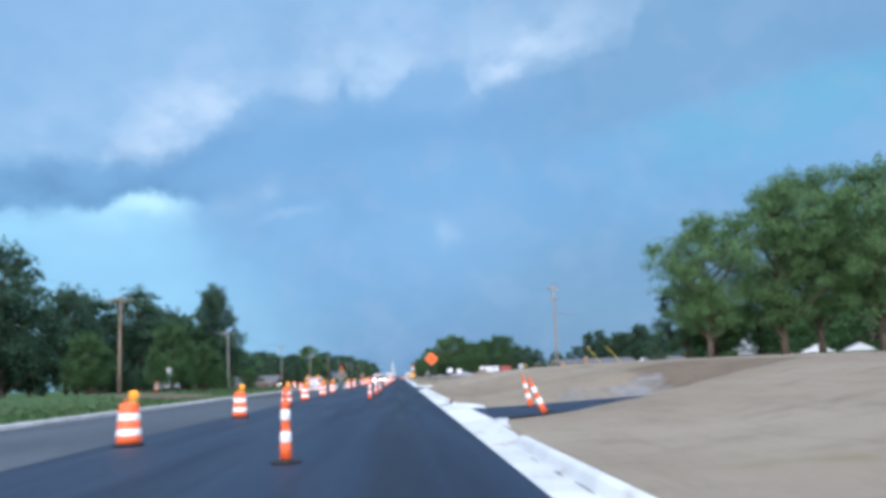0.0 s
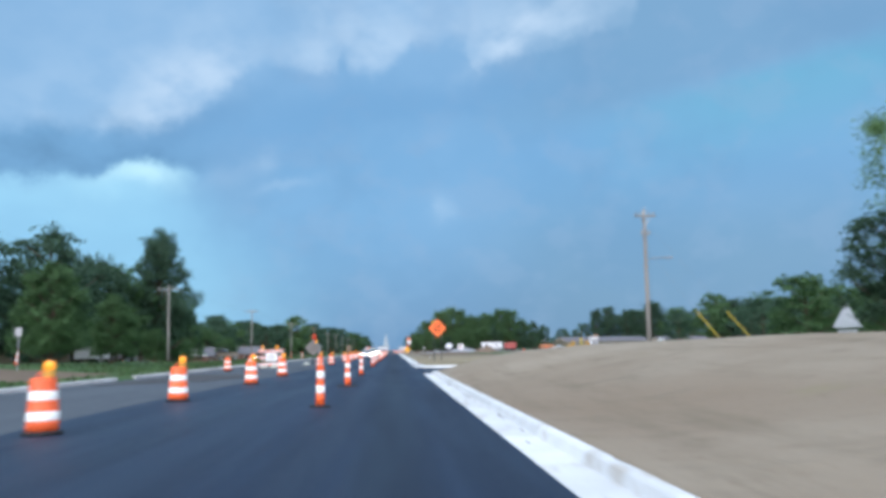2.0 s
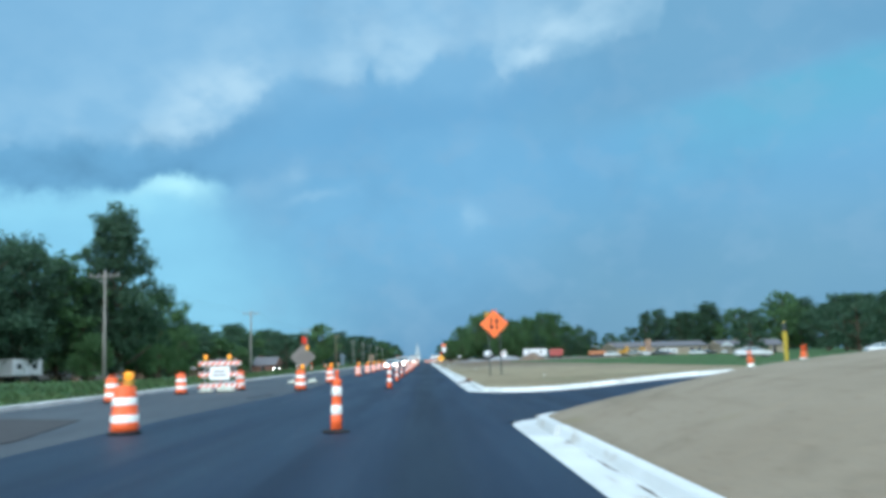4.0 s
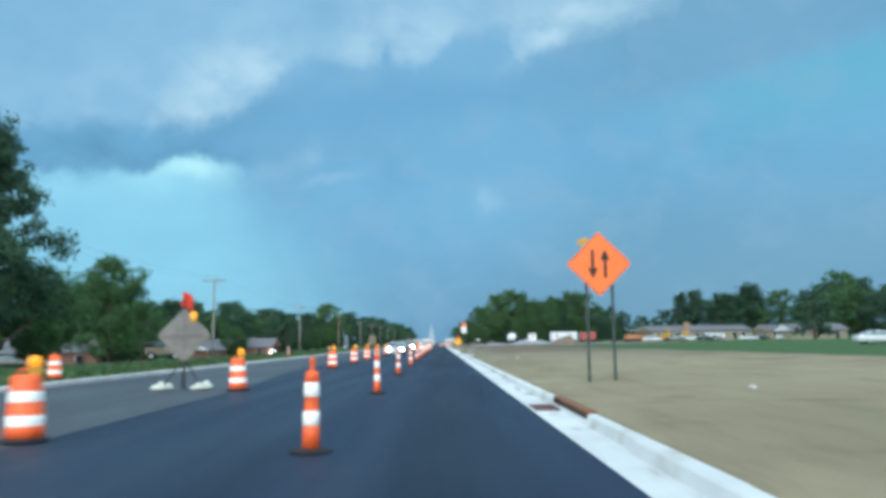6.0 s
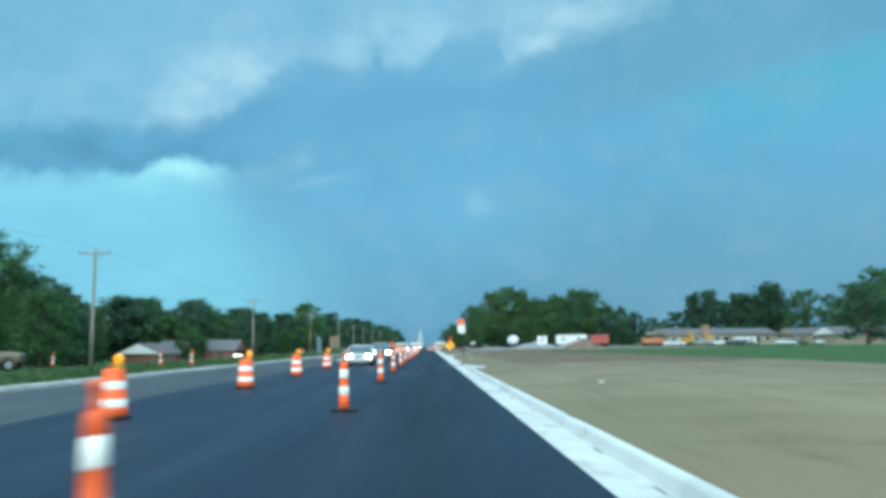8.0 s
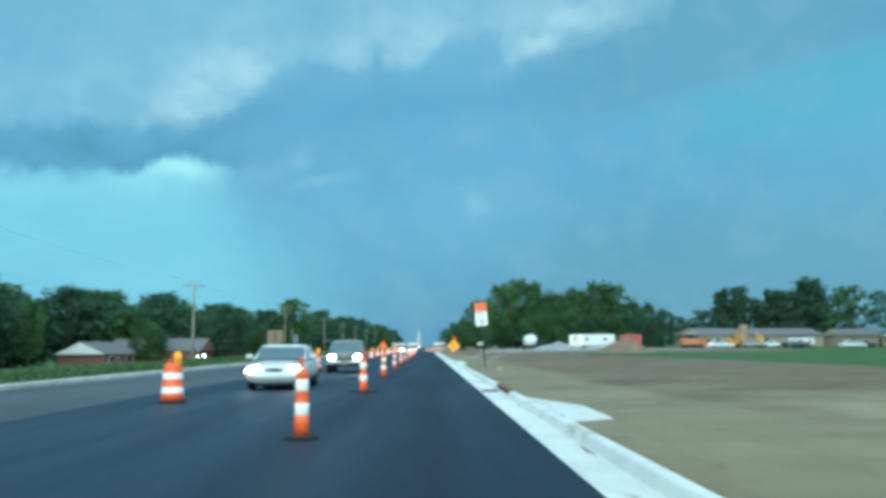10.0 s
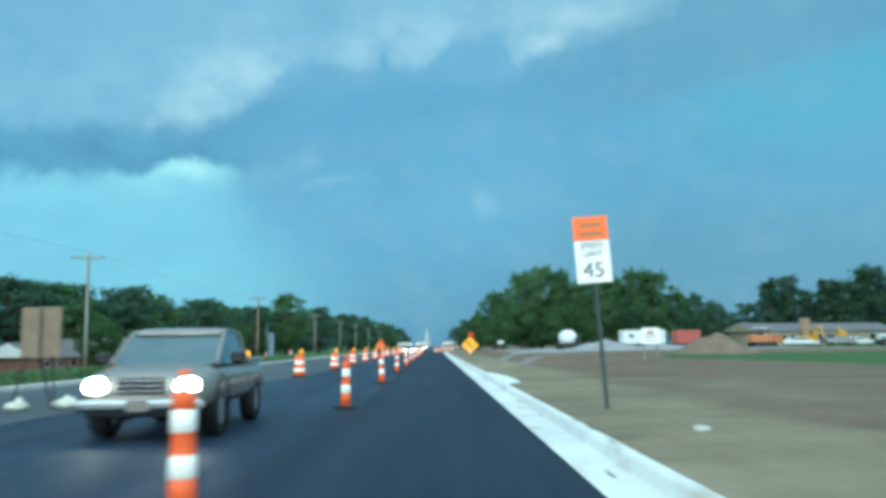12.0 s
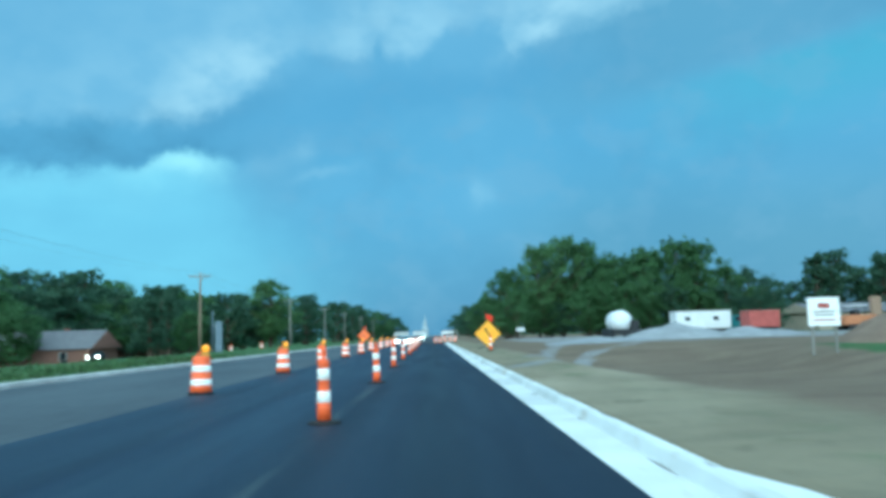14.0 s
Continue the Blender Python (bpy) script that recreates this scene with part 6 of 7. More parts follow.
def sedan(label, paint, m, lamps=True, hgt=1.34, wid=1.76):
    """A saloon car that faces -y, its nose at y = 0."""
    r = thing("car", label, "car", "cars")
    r.matrix_basis = m
    hw = wid / 2
    body = loft([ring(0.0, hw * 0.74, 0.32, 0.58), ring(0.08, hw * 0.88, 0.22, 0.68), ring(0.35, hw * 0.97, 0.19, 0.75), ring(0.9, hw, 0.18, 0.83), ring(1.35, hw, 0.18, 0.90), ring(2.2, hw, 0.18, 0.93),
                 ring(3.2, hw, 0.18, 0.95), ring(3.9, hw, 0.19, 0.97), ring(4.4, hw * 0.96, 0.22, 0.96), ring(4.66, hw * 0.88, 0.28, 0.90), ring(4.74, hw * 0.80, 0.36, 0.80)])
    part("body", body, paint, r, soft=True)
    secs = []
    for y, w, z in ((1.15, 0.86, 0.86), (1.80, 0.76, 1.24), (2.15, 0.72, hgt - 0.05), (2.9, 0.72, hgt - 0.04), (3.35, 0.73, hgt - 0.12), (4.05, 0.82, 0.95)):
        secs.append([(-hw * w, y, z), (hw * w, y, z), (hw * 0.90, y + 0.02 if z > 1 else y, 0.88), (-hw * 0.90, y + 0.02 if z > 1 else y, 0.88)])
    part("glazing", loft(secs), M_CARGLASS, r, "dark glass with the sky's reflection in its colour")
    part("roof", loft([ring(2.02, hw * 0.68, hgt - 0.115, hgt - 0.06, 12), ring(2.2, hw * 0.74, hgt - 0.07, hgt - 0.005, 12), ring(2.6, hw * 0.75, hgt - 0.06, hgt, 12), ring(3.1, hw * 0.75, hgt - 0.07, hgt - 0.015, 12), ring(3.42, hw * 0.70, hgt - 0.15, hgt - 0.09, 12)]), paint, r, soft=True)
    for s in (-1, 1):
        for a, b in (((hw * 0.88, 1.2, 0.88), (hw * 0.73, 2.12, hgt - 0.05)), ((hw * 0.90, 2.75, 0.90), (hw * 0.75, 2.78, hgt - 0.05)), ((hw * 0.86, 4.0, 0.95), (hw * 0.74, 3.36, hgt - 0.10))):
            part("pillar", tube([(s * a[0], a[1], a[2]), (s * b[0], b[1], b[2])], 0.045, 6), paint, r)
        part("headlamp", loft([ring(0.02, 0.13, 0.56, 0.66, 14, 0.9, 2.6), ring(0.09, 0.20, 0.535, 0.685, 14, 0.9, 2.6), ring(0.24, 0.235, 0.53, 0.71, 14, 0.9, 2.6)]), M_HEADLAMP if lamps else M_CHROME, r, "bright headlamp" if lamps else "clear headlamp", soft=True, at=pose(s * hw * 0.66, -0.02, 0.0) @ pose(0, 0, 0, 0, s * 7, s * 14))
        part("marker_lamp", box(0.42, 0.05, 0.06, pose(s * hw * 0.80, 0.06, 0.47, 0, -s * 6, s * 28), 0.01), M_TURN, r, "amber marker lamp")
        part("mirror", box(0.20, 0.11, 0.13, pose(s * (hw + 0.09), 1.45, 0.98), 0.03), paint, r)
        part("tail_lamp", box(0.36, 0.06, 0.14, pose(s * hw * 0.66, 4.70, 0.74), 0.02), M_REDBOX, r, "red tail lamp")
        part("door_seam", box(0.012, 0.02, 0.55, pose(s * hw * 0.985, 2.75, 0.62)), M_TRIM, r)
        part("side_moulding", box(0.02, 2.4, 0.05, pose(s * hw * 0.99, 2.4, 0.52), 0.005), paint, r)
        for y in (0.92, 3.62):
            wheel(r, s * (hw - 0.11), y, 0.31, 0.20)
    g = part("grille", loft([ring(-0.012, 0.27, 0.55, 0.645, 18, 1.0, 2.2), ring(0.06, 0.30, 0.54, 0.655, 18, 1.0, 2.2)]), M_TRIM, r, "dark oval grille")
    part("bar", box(0.50, 0.02, 0.014, pose(0, -0.018, 0.598), 0.004), M_CHROME, g)
    part("cowl", box(wid * 0.72, 0.10, 0.03, pose(0, 1.16, 0.885), 0.01), M_TRIM, r, "dark cowl under the windscreen")
    for s in (-1, 1):
        part("bonnet_seam", tube([(s * hw * 0.80, 1.1, 0.885), (s * hw * 0.74, 0.6, 0.815), (s * hw * 0.55, 0.2, 0.715)], 0.008, 4), M_TRIM, r)
    part("bumper_slot", box(0.95, 0.03, 0.07, pose(0, 0.035, 0.36), 0.01), M_TRIM, r)
    part("bumper", loft([ring(-0.04, hw * 0.70, 0.34, 0.50), ring(0.02, hw * 0.86, 0.32, 0.52), ring(0.30, hw * 0.985, 0.32, 0.52)]), paint, r, soft=True)
    part("sill", box(wid * 0.9, 3.2, 0.1, pose(0, 2.3, 0.2), 0.02), M_TRIM, r)
    return r


def pickup(label, paint, m, lamps=True):
    """A compact pickup that faces -y, its nose at y = 0."""
    r = thing("pickup_truck", label, "pickup truck", "cars")
    r.matrix_basis = m
    hw = 0.90
    part("body", loft([ring(0.0, hw * 0.80, 0.46, 0.86), ring(0.08, hw * 0.92, 0.40, 0.92), ring(0.35, hw * 0.98, 0.36, 0.98), ring(0.9, hw, 0.36, 1.04), ring(1.30, hw, 0.36, 1.07), ring(2.9, hw, 0.36, 1.07), ring(3.0, hw, 0.38, 1.06), ring(4.35, hw * 0.98, 0.42, 1.04), ring(4.45, hw * 0.95, 0.48, 1.00)]), paint, r, soft=True)
    secs = []
    for y, w, z in ((1.00, 0.84, 1.03), (1.45, 0.81, 1.30), (1.80, 0.77, 1.49), (2.0, 0.76, 1.53), (2.85, 0.77, 1.53), (3.10, 0.84, 1.06)):
        secs.append([(-hw * w, y, z), (hw * w, y, z), (hw * 0.93, y, 1.02), (-hw * 0.93, y, 1.02)])
    part("glazing", loft(secs), M_CARGLASS, r, "dark glass")
    part("roof", loft([ring(1.72, hw * 0.70, 1.46, 1.50, 14), ring(1.88, hw * 0.78, 1.50, 1.565, 14), ring(2.2, hw * 0.80, 1.51, 1.59, 14), ring(2.75, hw * 0.80, 1.51, 1.58, 14), ring(2.95, hw * 0.74, 1.46, 1.52, 14)]), paint, r, soft=True)
    part("bed_floor", box(1.5, 1.3, 0.02, pose(0, 3.7, 1.072)), M_TRIM, r)
    for s in (-1, 1):
        for a, b in (((0.86, 1.02, 1.04), (0.775, 1.85, 1.52)), ((0.91, 2.98, 1.06), (0.78, 2.86, 1.52))):
            part("pillar", tube([(s * hw * a[0], a[1], a[2]), (s * hw * b[0], b[1], b[2])], 0.038, 6), paint, r)
        part("headlamp", loft([ring(-0.02, 0.13, 0.66, 0.84, 16, 0.9, 2.2), ring(0.03, 0.18, 0.63, 0.88, 16, 0.9, 2.4), ring(0.22, 0.20, 0.62, 0.89, 16, 0.9, 2.4)]), M_HEADLAMP if lamps else M_CHROME, r, "bright headlamp", at=pose(s * 0.60, 0.0, 0.0))
        part("mirror", box(0.22, 0.10, 0.17, pose(s * (hw + 0.12), 1.4, 1.12), 0.03), M_TRIM, r)
        part("bed_rail", box(0.08, 1.4, 0.07, pose(s * 0.85, 3.7, 1.06), 0.02), paint, r)
        part("wheel_arch", lathe([(0.44, -0.02), (0.47, 0.0), (0.44, 0.02)], 20, pose(s * hw * 0.985, 0.95, 0.42, 0, 90, 0), caps=False), M_TRIM, r)
        for y in (0.95, 3.65):
            wheel(r, s * (hw - 0.13), y, 0.37, 0.24)
    g = part("grille", box(0.66, 0.04, 0.22, pose(0, -0.005, 0.76), 0.02), M_TRIM, r, "dark grille with chrome bars")
    for k in range(3):
        part("bar", box(0.64, 0.03, 0.022, pose(0, -0.02, 0.69 + 0.07 * k), 0.006), M_CHROME, g)
    part("bumper", box(1.74, 0.16, 0.16, pose(0, -0.06, 0.50), 0.05), M_CHROME, r, "chrome front bumper")
    part("plate", box(0.30, 0.01, 0.15, pose(0, -0.145, 0.50), 0.004), M_ALUBACK, r)
    part("valance", box(1.5, 0.10, 0.16, pose(0, 0.02, 0.42), 0.03), M_TRIM, r)
    return r


sedan("white saloon car driving towards the camera with headlamps on", M_WHITEPAINT, pose(-4.42, 170.8, 0.0, 0, 0, 1.0))
pickup("pewter pickup truck driving towards the camera with headlamps on", M_TANPAINT, pose(-3.88, 186.8, 0.0, 0, 0, 1.0))
for x, y, p in ((-3.9, 309, M_WHITEPAINT), (-4.1, 335, M_TANPAINT), (-4.0, 358, M_WHITEPAINT), (-4.1, 392, M_TRIM), (-4.0, 425, M_TANPAINT), (-4.2, 460, M_WHITEPAINT), (-4.1, 510, M_WHITEPAINT)):
    sedan("distant oncoming car with headlamps on", p, pose(x, y, 0.0))
for x, y, rz, p, lab in ((-36.6, 150, 98, M_WHITEPAINT, "white car parked under the trees"),
                         (-39, 171, 100, M_TANPAINT, "grey car parked by the trees"), (-44, 316.0, 10, M_TRIM, "dark car on a drive with headlamps on"),
                         (64, 300, 80, M_WHITEPAINT, "white car parked beyond the field"), (72, 304, 85, M_TANPAINT, "grey car parked beyond the field"), (88, 300, 80, M_WHITEPAINT, "white car parked beyond the field"),
                         (52, 150, 85, M_WHITEPAINT, "white car parked on the bank"), (54, 296, 75, M_WHITEPAINT, "white car parked beyond the field"), (60.5, 299, 100, M_TANPAINT, "grey car parked beyond the field"), (67.5, 297, 85, M_TRIM, "dark car parked beyond the field"), (78, 298, 95, M_WHITEPAINT, "white car parked beyond the field"), (83.5, 305, 80, M_TRIM, "dark car parked beyond the field"), (94, 306, 85, M_TANPAINT, "grey car parked beyond the field"), (106, 312, 80, M_WHITEPAINT, "white car parked beyond the field"), (100, 318, 80, M_WHITEPAINT, "white car parked beyond the field"), (45, 170, 85, M_WHITEPAINT, "white car parked on the bank")):
    c = sedan(lab, p, pose(x, y, ground_z(x, y), 0, 0, rz), lamps=(x == -44))


def open_jeep(label, paint, m):
    """A short square off-roader with a canvas top; it faces -y, its nose at y = 0."""
    r = thing("off_roader", label, "off-roader", "cars")
    r.matrix_basis = m
    part("body", join(box(1.42, 3.30, 0.42, pose(0, 1.72, 0.72), 0.05), box(1.50, 1.75, 0.26, pose(0, 2.48, 1.02), 0.05)), paint, r)
    part("bonnet", loft([ring(0.04, 0.52, 0.78, 1.06, 16, 0.95, 6.0), ring(0.5, 0.58, 0.78, 1.12, 16, 0.95, 6.0), ring(1.55, 0.68, 0.78, 1.16, 16, 0.95, 6.0)]), paint, r, soft=True)
    part("canvas_top", loft([ring(1.62, 0.60, 1.16, 1.62, 16, 0.9, 6.0), ring(1.80, 0.68, 1.14, 1.72, 16, 0.9, 6.0), ring(2.6, 0.70, 1.14, 1.75, 16, 0.9, 6.0), ring(3.25, 0.68, 1.14, 1.70, 16, 0.9, 6.0), ring(3.34, 0.62, 1.16, 1.60, 16, 0.9, 6.0)]), M_TRIM, r, "dark canvas top", soft=True)
    w = part("windscreen_frame", box(1.36, 0.05, 0.56, pose(0, 1.56, 1.40, -10, 0, 0), 0.02), paint, r)
    part("pane", box(1.20, 0.07, 0.40, pose(0, 1.56, 1.42, -10, 0, 0), 0.01), M_CARGLASS, w)
    part("grille", box(0.90, 0.05, 0.36, pose(0, 0.03, 0.86), 0.02), M_TRIM, r, "dark slotted grille")
    for s in (-1, 1):
        part("headlamp", lathe([(0.09, -0.03), (0.10, 0.0), (0.08, 0.03)], 12, pose(s * 0.36, 0.0, 0.90, 90, 0, 0)), M_CHROME, r, "clear round headlamp", soft=True)
        part("side_window", box(0.03, 0.80, 0.36, pose(s * 0.695, 2.10, 1.46), 0.01), M_CARGLASS, r)
        for y in (0.62, 2.78):
            part("wing", loft([ring(y - 0.50, 0.13, 0.66, 0.74, 10, 0.9, 4.0), ring(y - 0.30, 0.14, 0.84, 0.92, 10, 0.9, 4.0), ring(y + 0.30, 0.14, 0.84, 0.92, 10, 0.9, 4.0), ring(y + 0.50, 0.13, 0.66, 0.74, 10, 0.9, 4.0)]), paint, r, soft=True, at=pose(s * 0.68, 0, 0))
            wheel(r, s * 0.66, y, 0.37, 0.22)
    for y in (-0.06, 3.46):
        part("bumper", box(1.40, 0.12, 0.14, pose(0, y, 0.54), 0.03), M_TRIM, r, "dark steel bumper")
    part("spare_wheel", lathe([(0.20, -0.10), (0.35, -0.10), (0.37, -0.05), (0.37, 0.05), (0.35, 0.10), (0.20, 0.10)], 20, pose(0.25, 3.50, 0.98, 90, 0, 0)), M_RUBBER, r, "black spare wheel")
    return r


open_jeep("tan square off-roader with dark top parked on grass", M_BEIGEPAINT, pose(-24.4, 168.5, ground_z(-26, 168), 0, 0, 104))


def box_trailer(x, y, rz, L, H, mat, label, tractor=None):
    r = thing("trailer", label, "trailer", "trailers")
    r.matrix_basis = pose(x, y, ground_z(x, y), 0, 0, rz)
    part("box_body", box(L, 2.4, H - 0.9, pose(0, 0, 0.9 + (H - 0.9) / 2 - 0.25), 0.04), mat, r)
    for k in range(4):
        part("rib", box(0.06, 2.44, H - 1.0, pose(-L / 2 + L * (k + 0.5) / 4, 0, 0.9 + (H - 0.9) / 2 - 0.25), 0.01), mat, r)
    if mat is M_SIDING:
        for u in (-L * 0.30, L * 0.22):
            part("window", box(0.62, 0.04, 0.42, pose(u, -1.225, 0.55 + (H - 0.9) * 0.62), 0.01), M_GLASS, r, "small dark window")
        part("door", box(0.72, 0.04, (H - 0.9) * 0.8, pose(-L * 0.05, -1.225, 0.68 + (H - 0.9) * 0.42), 0.01), M_TANKWHITE, r)
    part("roof_edge", box(L + 0.06, 2.46, 0.06, pose(0, 0, 0.65 + H - 0.9 + 0.02), 0.015), M_ALUBACK, r)
    part("chassis", box(L * 0.9, 0.9, 0.18, pose(0, 0, 0.58), 0.02), M_TRIM, r)
    for u in (-L * 0.32, L * 0.32):
        for s in (-1, 1):
            part("wheel", lathe([(0.25, -0.12), (0.42, -0.12), (0.45, 0.0), (0.42, 0.12), (0.25, 0.12)], 14, pose(u, s * 1.0, 0.45, 90, 0, 0)), M_RUBBER, r, "black tyre")
    if tractor:
        cabp = part("cab", box(1.5, 2.2, 1.7, pose(L / 2 + 0.9, 0, 1.25), 0.10), tractor, r, "teal tractor cab")
        part("cab_window", box(0.9, 2.24, 0.5, pose(L / 2 + 1.0, 0, 1.70), 0.02), M_GLASS, cabp)
    return r


box_trailer(31.4, 305.5, 3, 6.5, 2.95, M_SIDING, "white box trailer with a teal tractor on the gravel", M_TEAL)
box_trailer(36.6, 300.5, 5, 3.5, 2.75, M_REDBOX, "faded red container on the gravel")
box_trailer(-35.0, 133, 85, 4.6, 2.3, M_SIDING, "white box trailer parked under the trees")


def mixer(x, y):
    r = thing("tank_trailer", "round white tank on a dark chassis seen end on", "tank trailer")
    r.matrix_basis = pose(x, y, ground_z(x, y), 0, 0, 8) @ Matrix.Diagonal((1.0, 1.0, 0.98, 1))
    part("tank", lathe([(0.25, -1.3), (0.72, -1.15), (0.92, -0.8), (0.96, 0.7), (0.75, 1.1), (0.3, 1.3)], 22, pose(0, 0, 1.55, 90, 0, 0)), M_TANKWHITE, r, soft=True)
    part("chassis", box(2.7, 3.0, 0.55, pose(0.25, 0, 0.62), 0.06), M_TRIM, r)
    part("ladder_box", box(0.7, 0.5, 0.9, pose(0.95, -1.2, 1.15), 0.05), M_TRIM, r, "dark rear ladder and chute")
    for s in (-1, 1):
        for u in (-0.9, 0.9):
            part("wheel", lathe([(0.25, -0.12), (0.42, -0.12), (0.45, 0.0), (0.42, 0.12), (0.25, 0.12)], 14, pose(s * 0.95, u, 0.45, 0, 90, 0)), M_RUBBER, r, "black tyre")
    return r


mixer(16.0, 278.7)


def pile(x, y, rx, ry, h, mat, label, seed):
    b = bmesh.new()
    bmesh.ops.create_grid(b, x_segments=28, y_segments=28, size=1)
    for v in b.verts:
        q = math.hypot(v.co.x, v.co.y)
        k = max(0.0, 1 - q) ** 0.9
        z = h * k * (1 + 0.45 * noise.noise((v.co.x * 2.2 + seed, v.co.y * 2.2, seed))) + 0.08 * h * noise.noise((v.co.x * 7, v.co.y * 7, seed)) * (k > 0)
        px, py = x + v.co.x * rx, y + v.co.y * ry
        v.co = Vector((px, py, ground_z(px, py) + (z if q < 1 else -0.15) - 0.03))
    solid("soil_mound" if mat is M_DIRTPILE else "gravel_mound", b, mat, label, "spoil heap", "spoil heaps", soft=True)


pile(20.0, 275.6, 4.8, 4.5, 1.35, M_GRAVEL, "low grey gravel heap on the verge", 1)
pile(12.0, 266, 4.5, 6, 0.35, M_GRAVEL, "low spread of grey gravel", 2)
pile(23.4, 246.6, 3.5, 3.6, 1.75, M_DIRTPILE, "tan dirt heap at the field's edge", 3)
pile(26.5, 276, 5.0, 4, 0.8, M_GRAVEL, "low grey gravel heap on the yard", 5)


def board_sign(x, y):
    r = thing("site_board", "white site board with red and grey writing bars", "site sign")
    g = ground_z(x, y)
    b = part("sign_board", box(1.36, 0.03, 1.20, pose(x, y, 1.80), 0.006), M_SIGNWHITE, r)
    for w, h, z, m in ((0.5, 0.22, 2.05, M_REDBOX), (0.9, 0.07, 1.80, M_ALUBACK), (0.8, 0.06, 1.66, M_ALUBACK), (0.95, 0.06, 1.45, M_REDBOX)):
        part("writing_bar", box(w, 0.006, h, pose(x, y - 0.02, z)), m, b)
    for s in (-0.5, 0.5):
        part("post", box(0.09, 0.09, 2.3 - g, pose(x + s, y + 0.07, g + (2.3 - g) / 2), 0.006), M_GREYPOLE, r)


board_sign(16.4, 240.2)


def paver(x, y):
    r = thing("paving_machine", "dusty orange paving machine with a pale canopy", "paving machine", "site machines")
    r.matrix_basis = pose(x, y, ground_z(x, y), 0, 0, 8)
    for s in (-0.95, 0.95):
        part("track", loft([[(u, s + dy, z) for dy, z in ((-0.22, 0.04), (0.22, 0.04), (0.22, 0.7), (-0.22, 0.7))] for u in (-1.7, -1.4, 1.4, 1.7)]), M_TRIM, r, "black crawler track")
    part("hull", box(4.0, 1.9, 1.15, pose(0, 0, 1.15), 0.12), M_EXORANGE, r)
    part("hopper", loft([[(1.3, -1.2, 0.6), (1.3, 1.2, 0.6), (1.3, 1.35, 1.7), (1.3, -1.35, 1.7)], [(2.4, -1.2, 0.5), (2.4, 1.2, 0.5), (2.5, 1.4, 1.5), (2.5, -1.4, 1.5)]]), M_EXORANGE, r)
    for u in (-0.9, 0.5):
        for v in (-0.8, 0.8):
            part("canopy_post", box(0.06, 0.06, 1.1, pose(u, v, 2.2), 0.01), M_TRIM, r)
    part("canopy", box(1.8, 1.9, 0.12, pose(-0.2, 0, 2.78), 0.04), M_SIDING, r, "pale canopy")
    part("seat_box", box(0.6, 1.2, 0.6, pose(-0.3, 0, 1.95), 0.06), M_TRIM, r)
    return r


def digger(x, y, rz, mat, label):
    r = thing("excavator", label, "excavator", "site machines")
    r.matrix_basis = pose(x, y, ground_z(x, y), 0, 0, rz) @ Matrix.Diagonal((0.85, 0.85, 0.85, 1))
    for s in (-0.9, 0.9):
        part("track", loft([[(s + dx, u, z) for dx, z in ((-0.25, 0.05), (0.25, 0.05), (0.25, 0.75), (-0.25, 0.75))] for u in (-1.6, -1.3, 1.3, 1.6)]), M_TRIM, r, "black crawler track")
    part("house_body", box(2.1, 2.6, 1.0, pose(0, -0.2, 1.35), 0.10), mat, r)
    c = part("cab", box(0.95, 1.3, 1.3, pose(-0.55, 0.5, 2.1), 0.08), mat, r)
    part("cab_window", box(0.98, 1.0, 0.7, pose(-0.55, 0.5, 2.3), 0.03), M_GLASS, c)
    part("boom", tube([(0.3, 0.9, 1.5), (0.3, 2.2, 3.3), (0.3, 3.6, 3.2)], [0.22, 0.2, 0.16], 6), mat, r)
    part("stick", tube([(0.3, 3.5, 3.25), (0.3, 4.2, 1.4)], [0.15, 0.11], 6), mat, r)
    part("bucket", prism([(-0.4, 0.0), (0.4, 0.1), (0.45, 0.6), (-0.2, 0.7)], 0.8, pose(0.3, 4.2, 0.75, 0, 0, 90)), M_TRIM, r)
    return r


paver(48.2, 301.8)
digger(57.0, 306, 195, M_YELLOW, "yellow excavator with a raised boom")
digger(63.5, 310, 160, M_YELLOW, "yellow excavator parked beside another")
box_trailer(70, 306, 20, 4.2, 2.2, M_SIDING, "white flatbed truck body beyond the field")


# ---- small things on the verges ----
def utility_box(x, y):
    r = thing("utility_cabinet", "pale grey utility cabinet on the sand bank", "utility cabinet")
    g = ground_z(x, y)
    part("body", box(0.38, 0.36, 0.74, pose(x, y, g + 0.35), 0.03), M_TANKWHITE, r)
    part("lid", box(0.43, 0.41, 0.05, pose(x, y, g + 0.73), 0.02), M_TANKWHITE, r)
    part("door", box(0.30, 0.02, 0.55, pose(x, y - 0.185, g + 0.36), 0.006), M_STEEL, r)


utility_box(10.5, 74.6)
r = thing("marker_post", "yellow plastic marker post on the bank", "marker post")
part("post", lathe([(0.07, -0.1), (0.07, 1.7), (0.06, 1.85), (0.02, 1.9)], 12, pose(13.1, 89.6, ground_z(13.1, 89.6))), M_YELLOWTUBE, r, soft=True)
part("cap", lathe([(0.075, 1.55), (0.078, 1.6), (0.078, 1.8), (0.06, 1.86)], 12, pose(13.1, 89.6, ground_z(13.1, 89.6))), M_POST, r)
r = thing("mailbox", "pale mailbox on a timber post by the verge", "mailbox")
part("post", box(0.1, 0.1, 1.1, pose(9.5, 300, ground_z(9.5, 300) + 0.5), 0.01), M_GREYPOLE, r)
part("box_body", box(0.9, 0.5, 0.4, pose(9.6, 300, ground_z(9.5, 300) + 1.2), 0.06), M_SIDING, r)
r = thing("pole_sign", "small white sign on a thin steel pole in the grass", "sign")
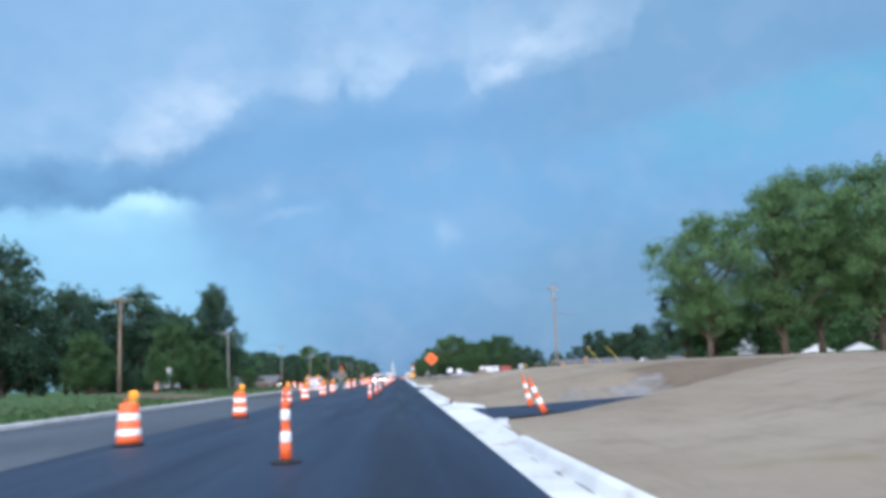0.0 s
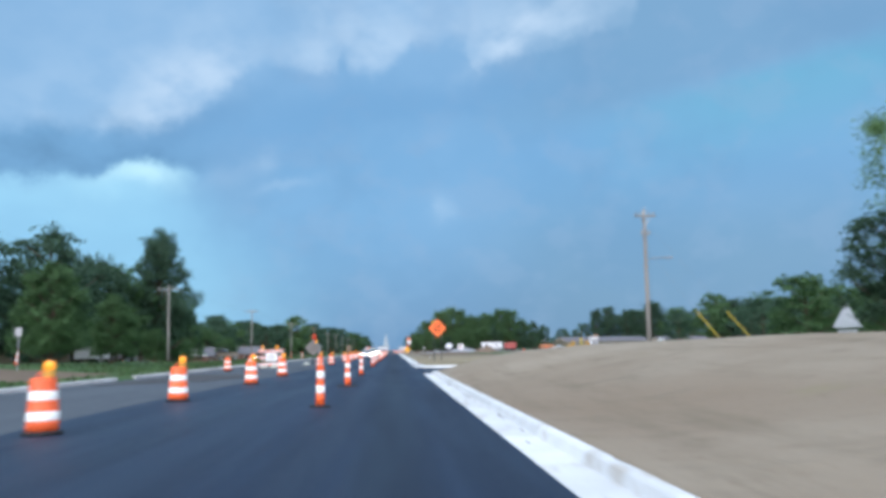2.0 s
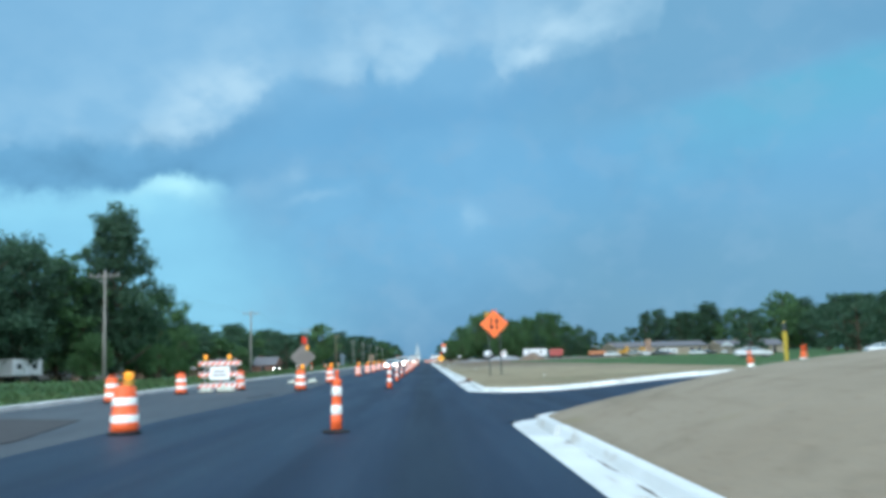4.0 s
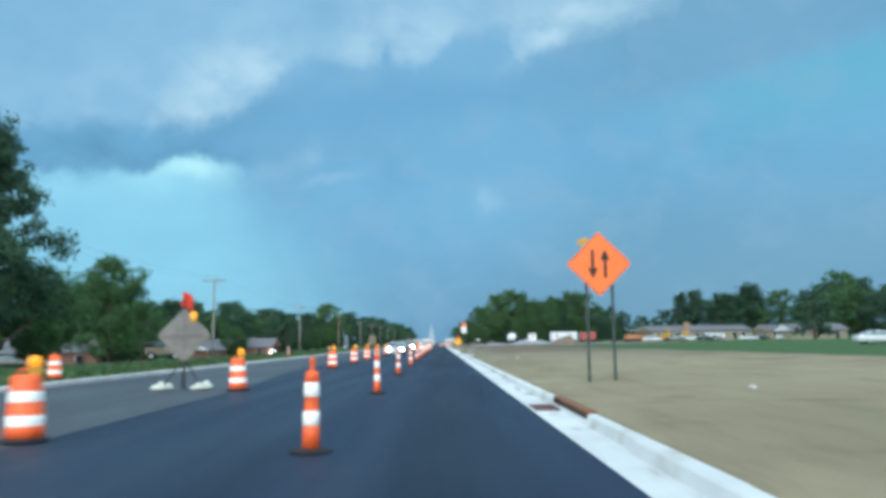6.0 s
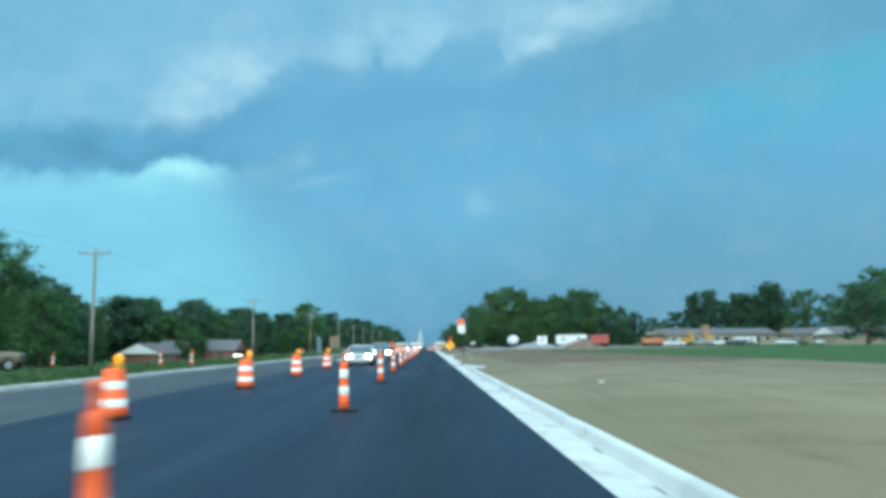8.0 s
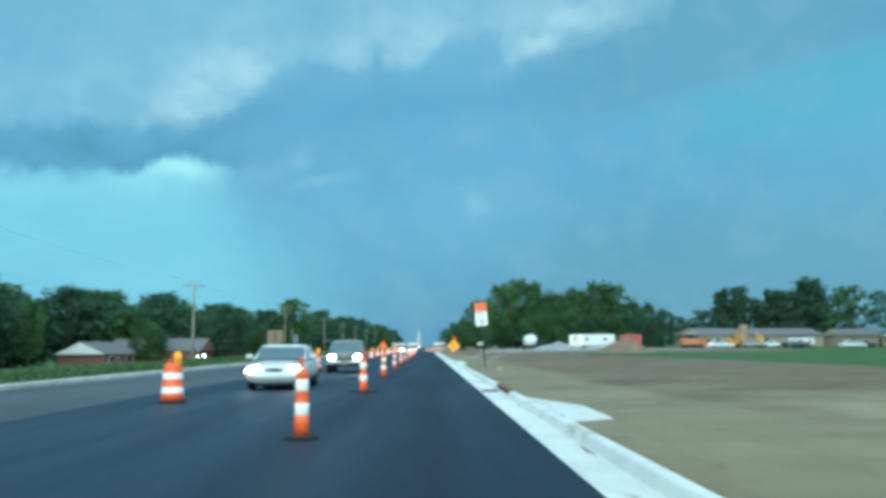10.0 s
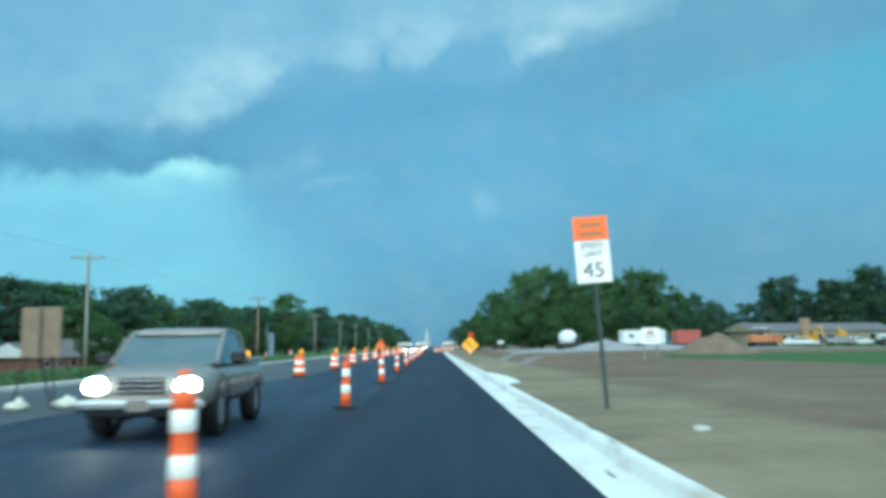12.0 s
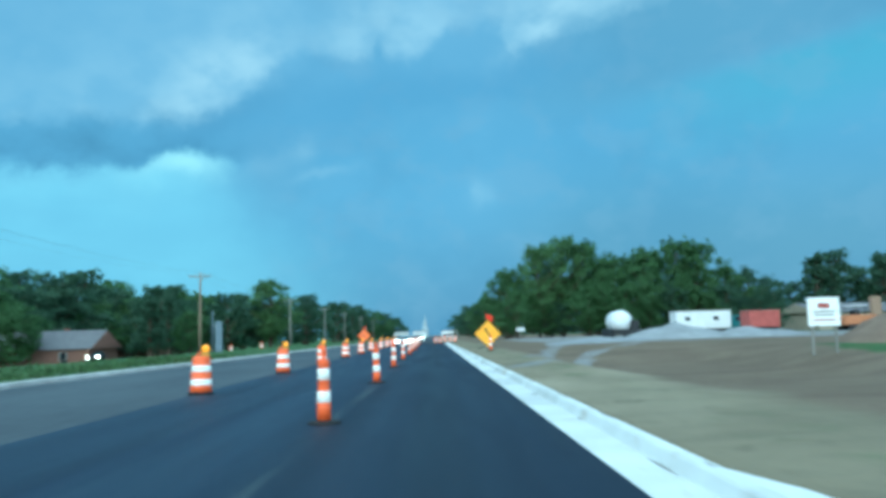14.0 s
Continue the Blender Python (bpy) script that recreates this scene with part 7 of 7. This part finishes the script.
part("pole", lathe([(0.03, -0.1), (0.03, 2.2)], 8, pose(-20.2, 77.5, ground_z(-20.2, 77.5))), M_STEEL, r)
part("sign_board", box(0.35, 0.02, 0.45, pose(-20.2, 77.46, 2.55), 0.006), M_SIGNGREY, r)
for x, y, sx, sy, rz in ((7.6, 242.3, 0.95, 0.9, 15), (4.6, 139.0, 0.10, 0.16, 20), (6.2, 104, 0.09, 0.14, 0), (3.4, 185.7, 0.18, 0.12, 40)):
    solid("broken_slab", box(sx, sy, 0.07, pose(x, y, ground_z(x, y) + 0.02, 3, 4, rz), 0.012), M_OLDCONC, "small broken piece of pale concrete on the soil", "rubble", "rubble")


# added stand-in for an unidentified blue-grey column by the pole
r = thing("service_post", "slim blue-grey post and upright panel beside a utility pole", "service post")
r.matrix_basis = pose(-22.9, 293.6, ground_z(-22.9, 293.6))
part("post", lathe([(0.08, -0.1), (0.08, 4.1), (0.05, 4.2)], 10), M_BLUESTEEL, r, soft=True)
part("panel", box(0.75, 0.16, 3.2, pose(0.62, 0.1, 1.55), 0.02), M_BLUESTEEL, r)
part("bracket", box(0.5, 0.05, 0.08, pose(0.25, 0.05, 2.7), 0.01), M_STEEL, r)


# ---- pale tower at the end of the road ----
def tower(x, y):
    r = thing("church_tower", "pale distant spire rising at the road's end", "tower")
    part("shaft", lathe([(5.0, -1), (4.2, 9), (2.8, 12), (2.4, 17), (1.2, 20)], 12, pose(x, y, 0)), M_TOWER, r)
    part("spire", lathe([(1.3, 19.8), (0.7, 23), (0.15, 28)], 10, pose(x, y, 0)), M_TOWER, r)


tower(-10.5, 1300)
for x, y, w, d, h, lab in ((-9.0, 760, 8, 10, 4.5, "pale low shop at the road's end"), (9.0, 690, 9, 8, 4.0, "pale low building near the road's end"), (-16.0, 640, 7, 8, 3.6, "white low building near the road's end")):
    r = thing("shop", lab, "building", "far buildings")
    part("wall", box(w, d, h, pose(x, y, h / 2 - 0.4), 0.05), M_SIDING, r)
    part("roof", box(w + 0.6, d + 0.6, 0.35, pose(x, y, h - 0.25), 0.05), M_SHINGLE, r)
    for k in (-1, 0, 1):
        part("window", box(w * 0.22, 0.1, 1.3, pose(x + k * w * 0.3, y - d / 2 - 0.02, 1.4), 0.02), M_GLASS, r)
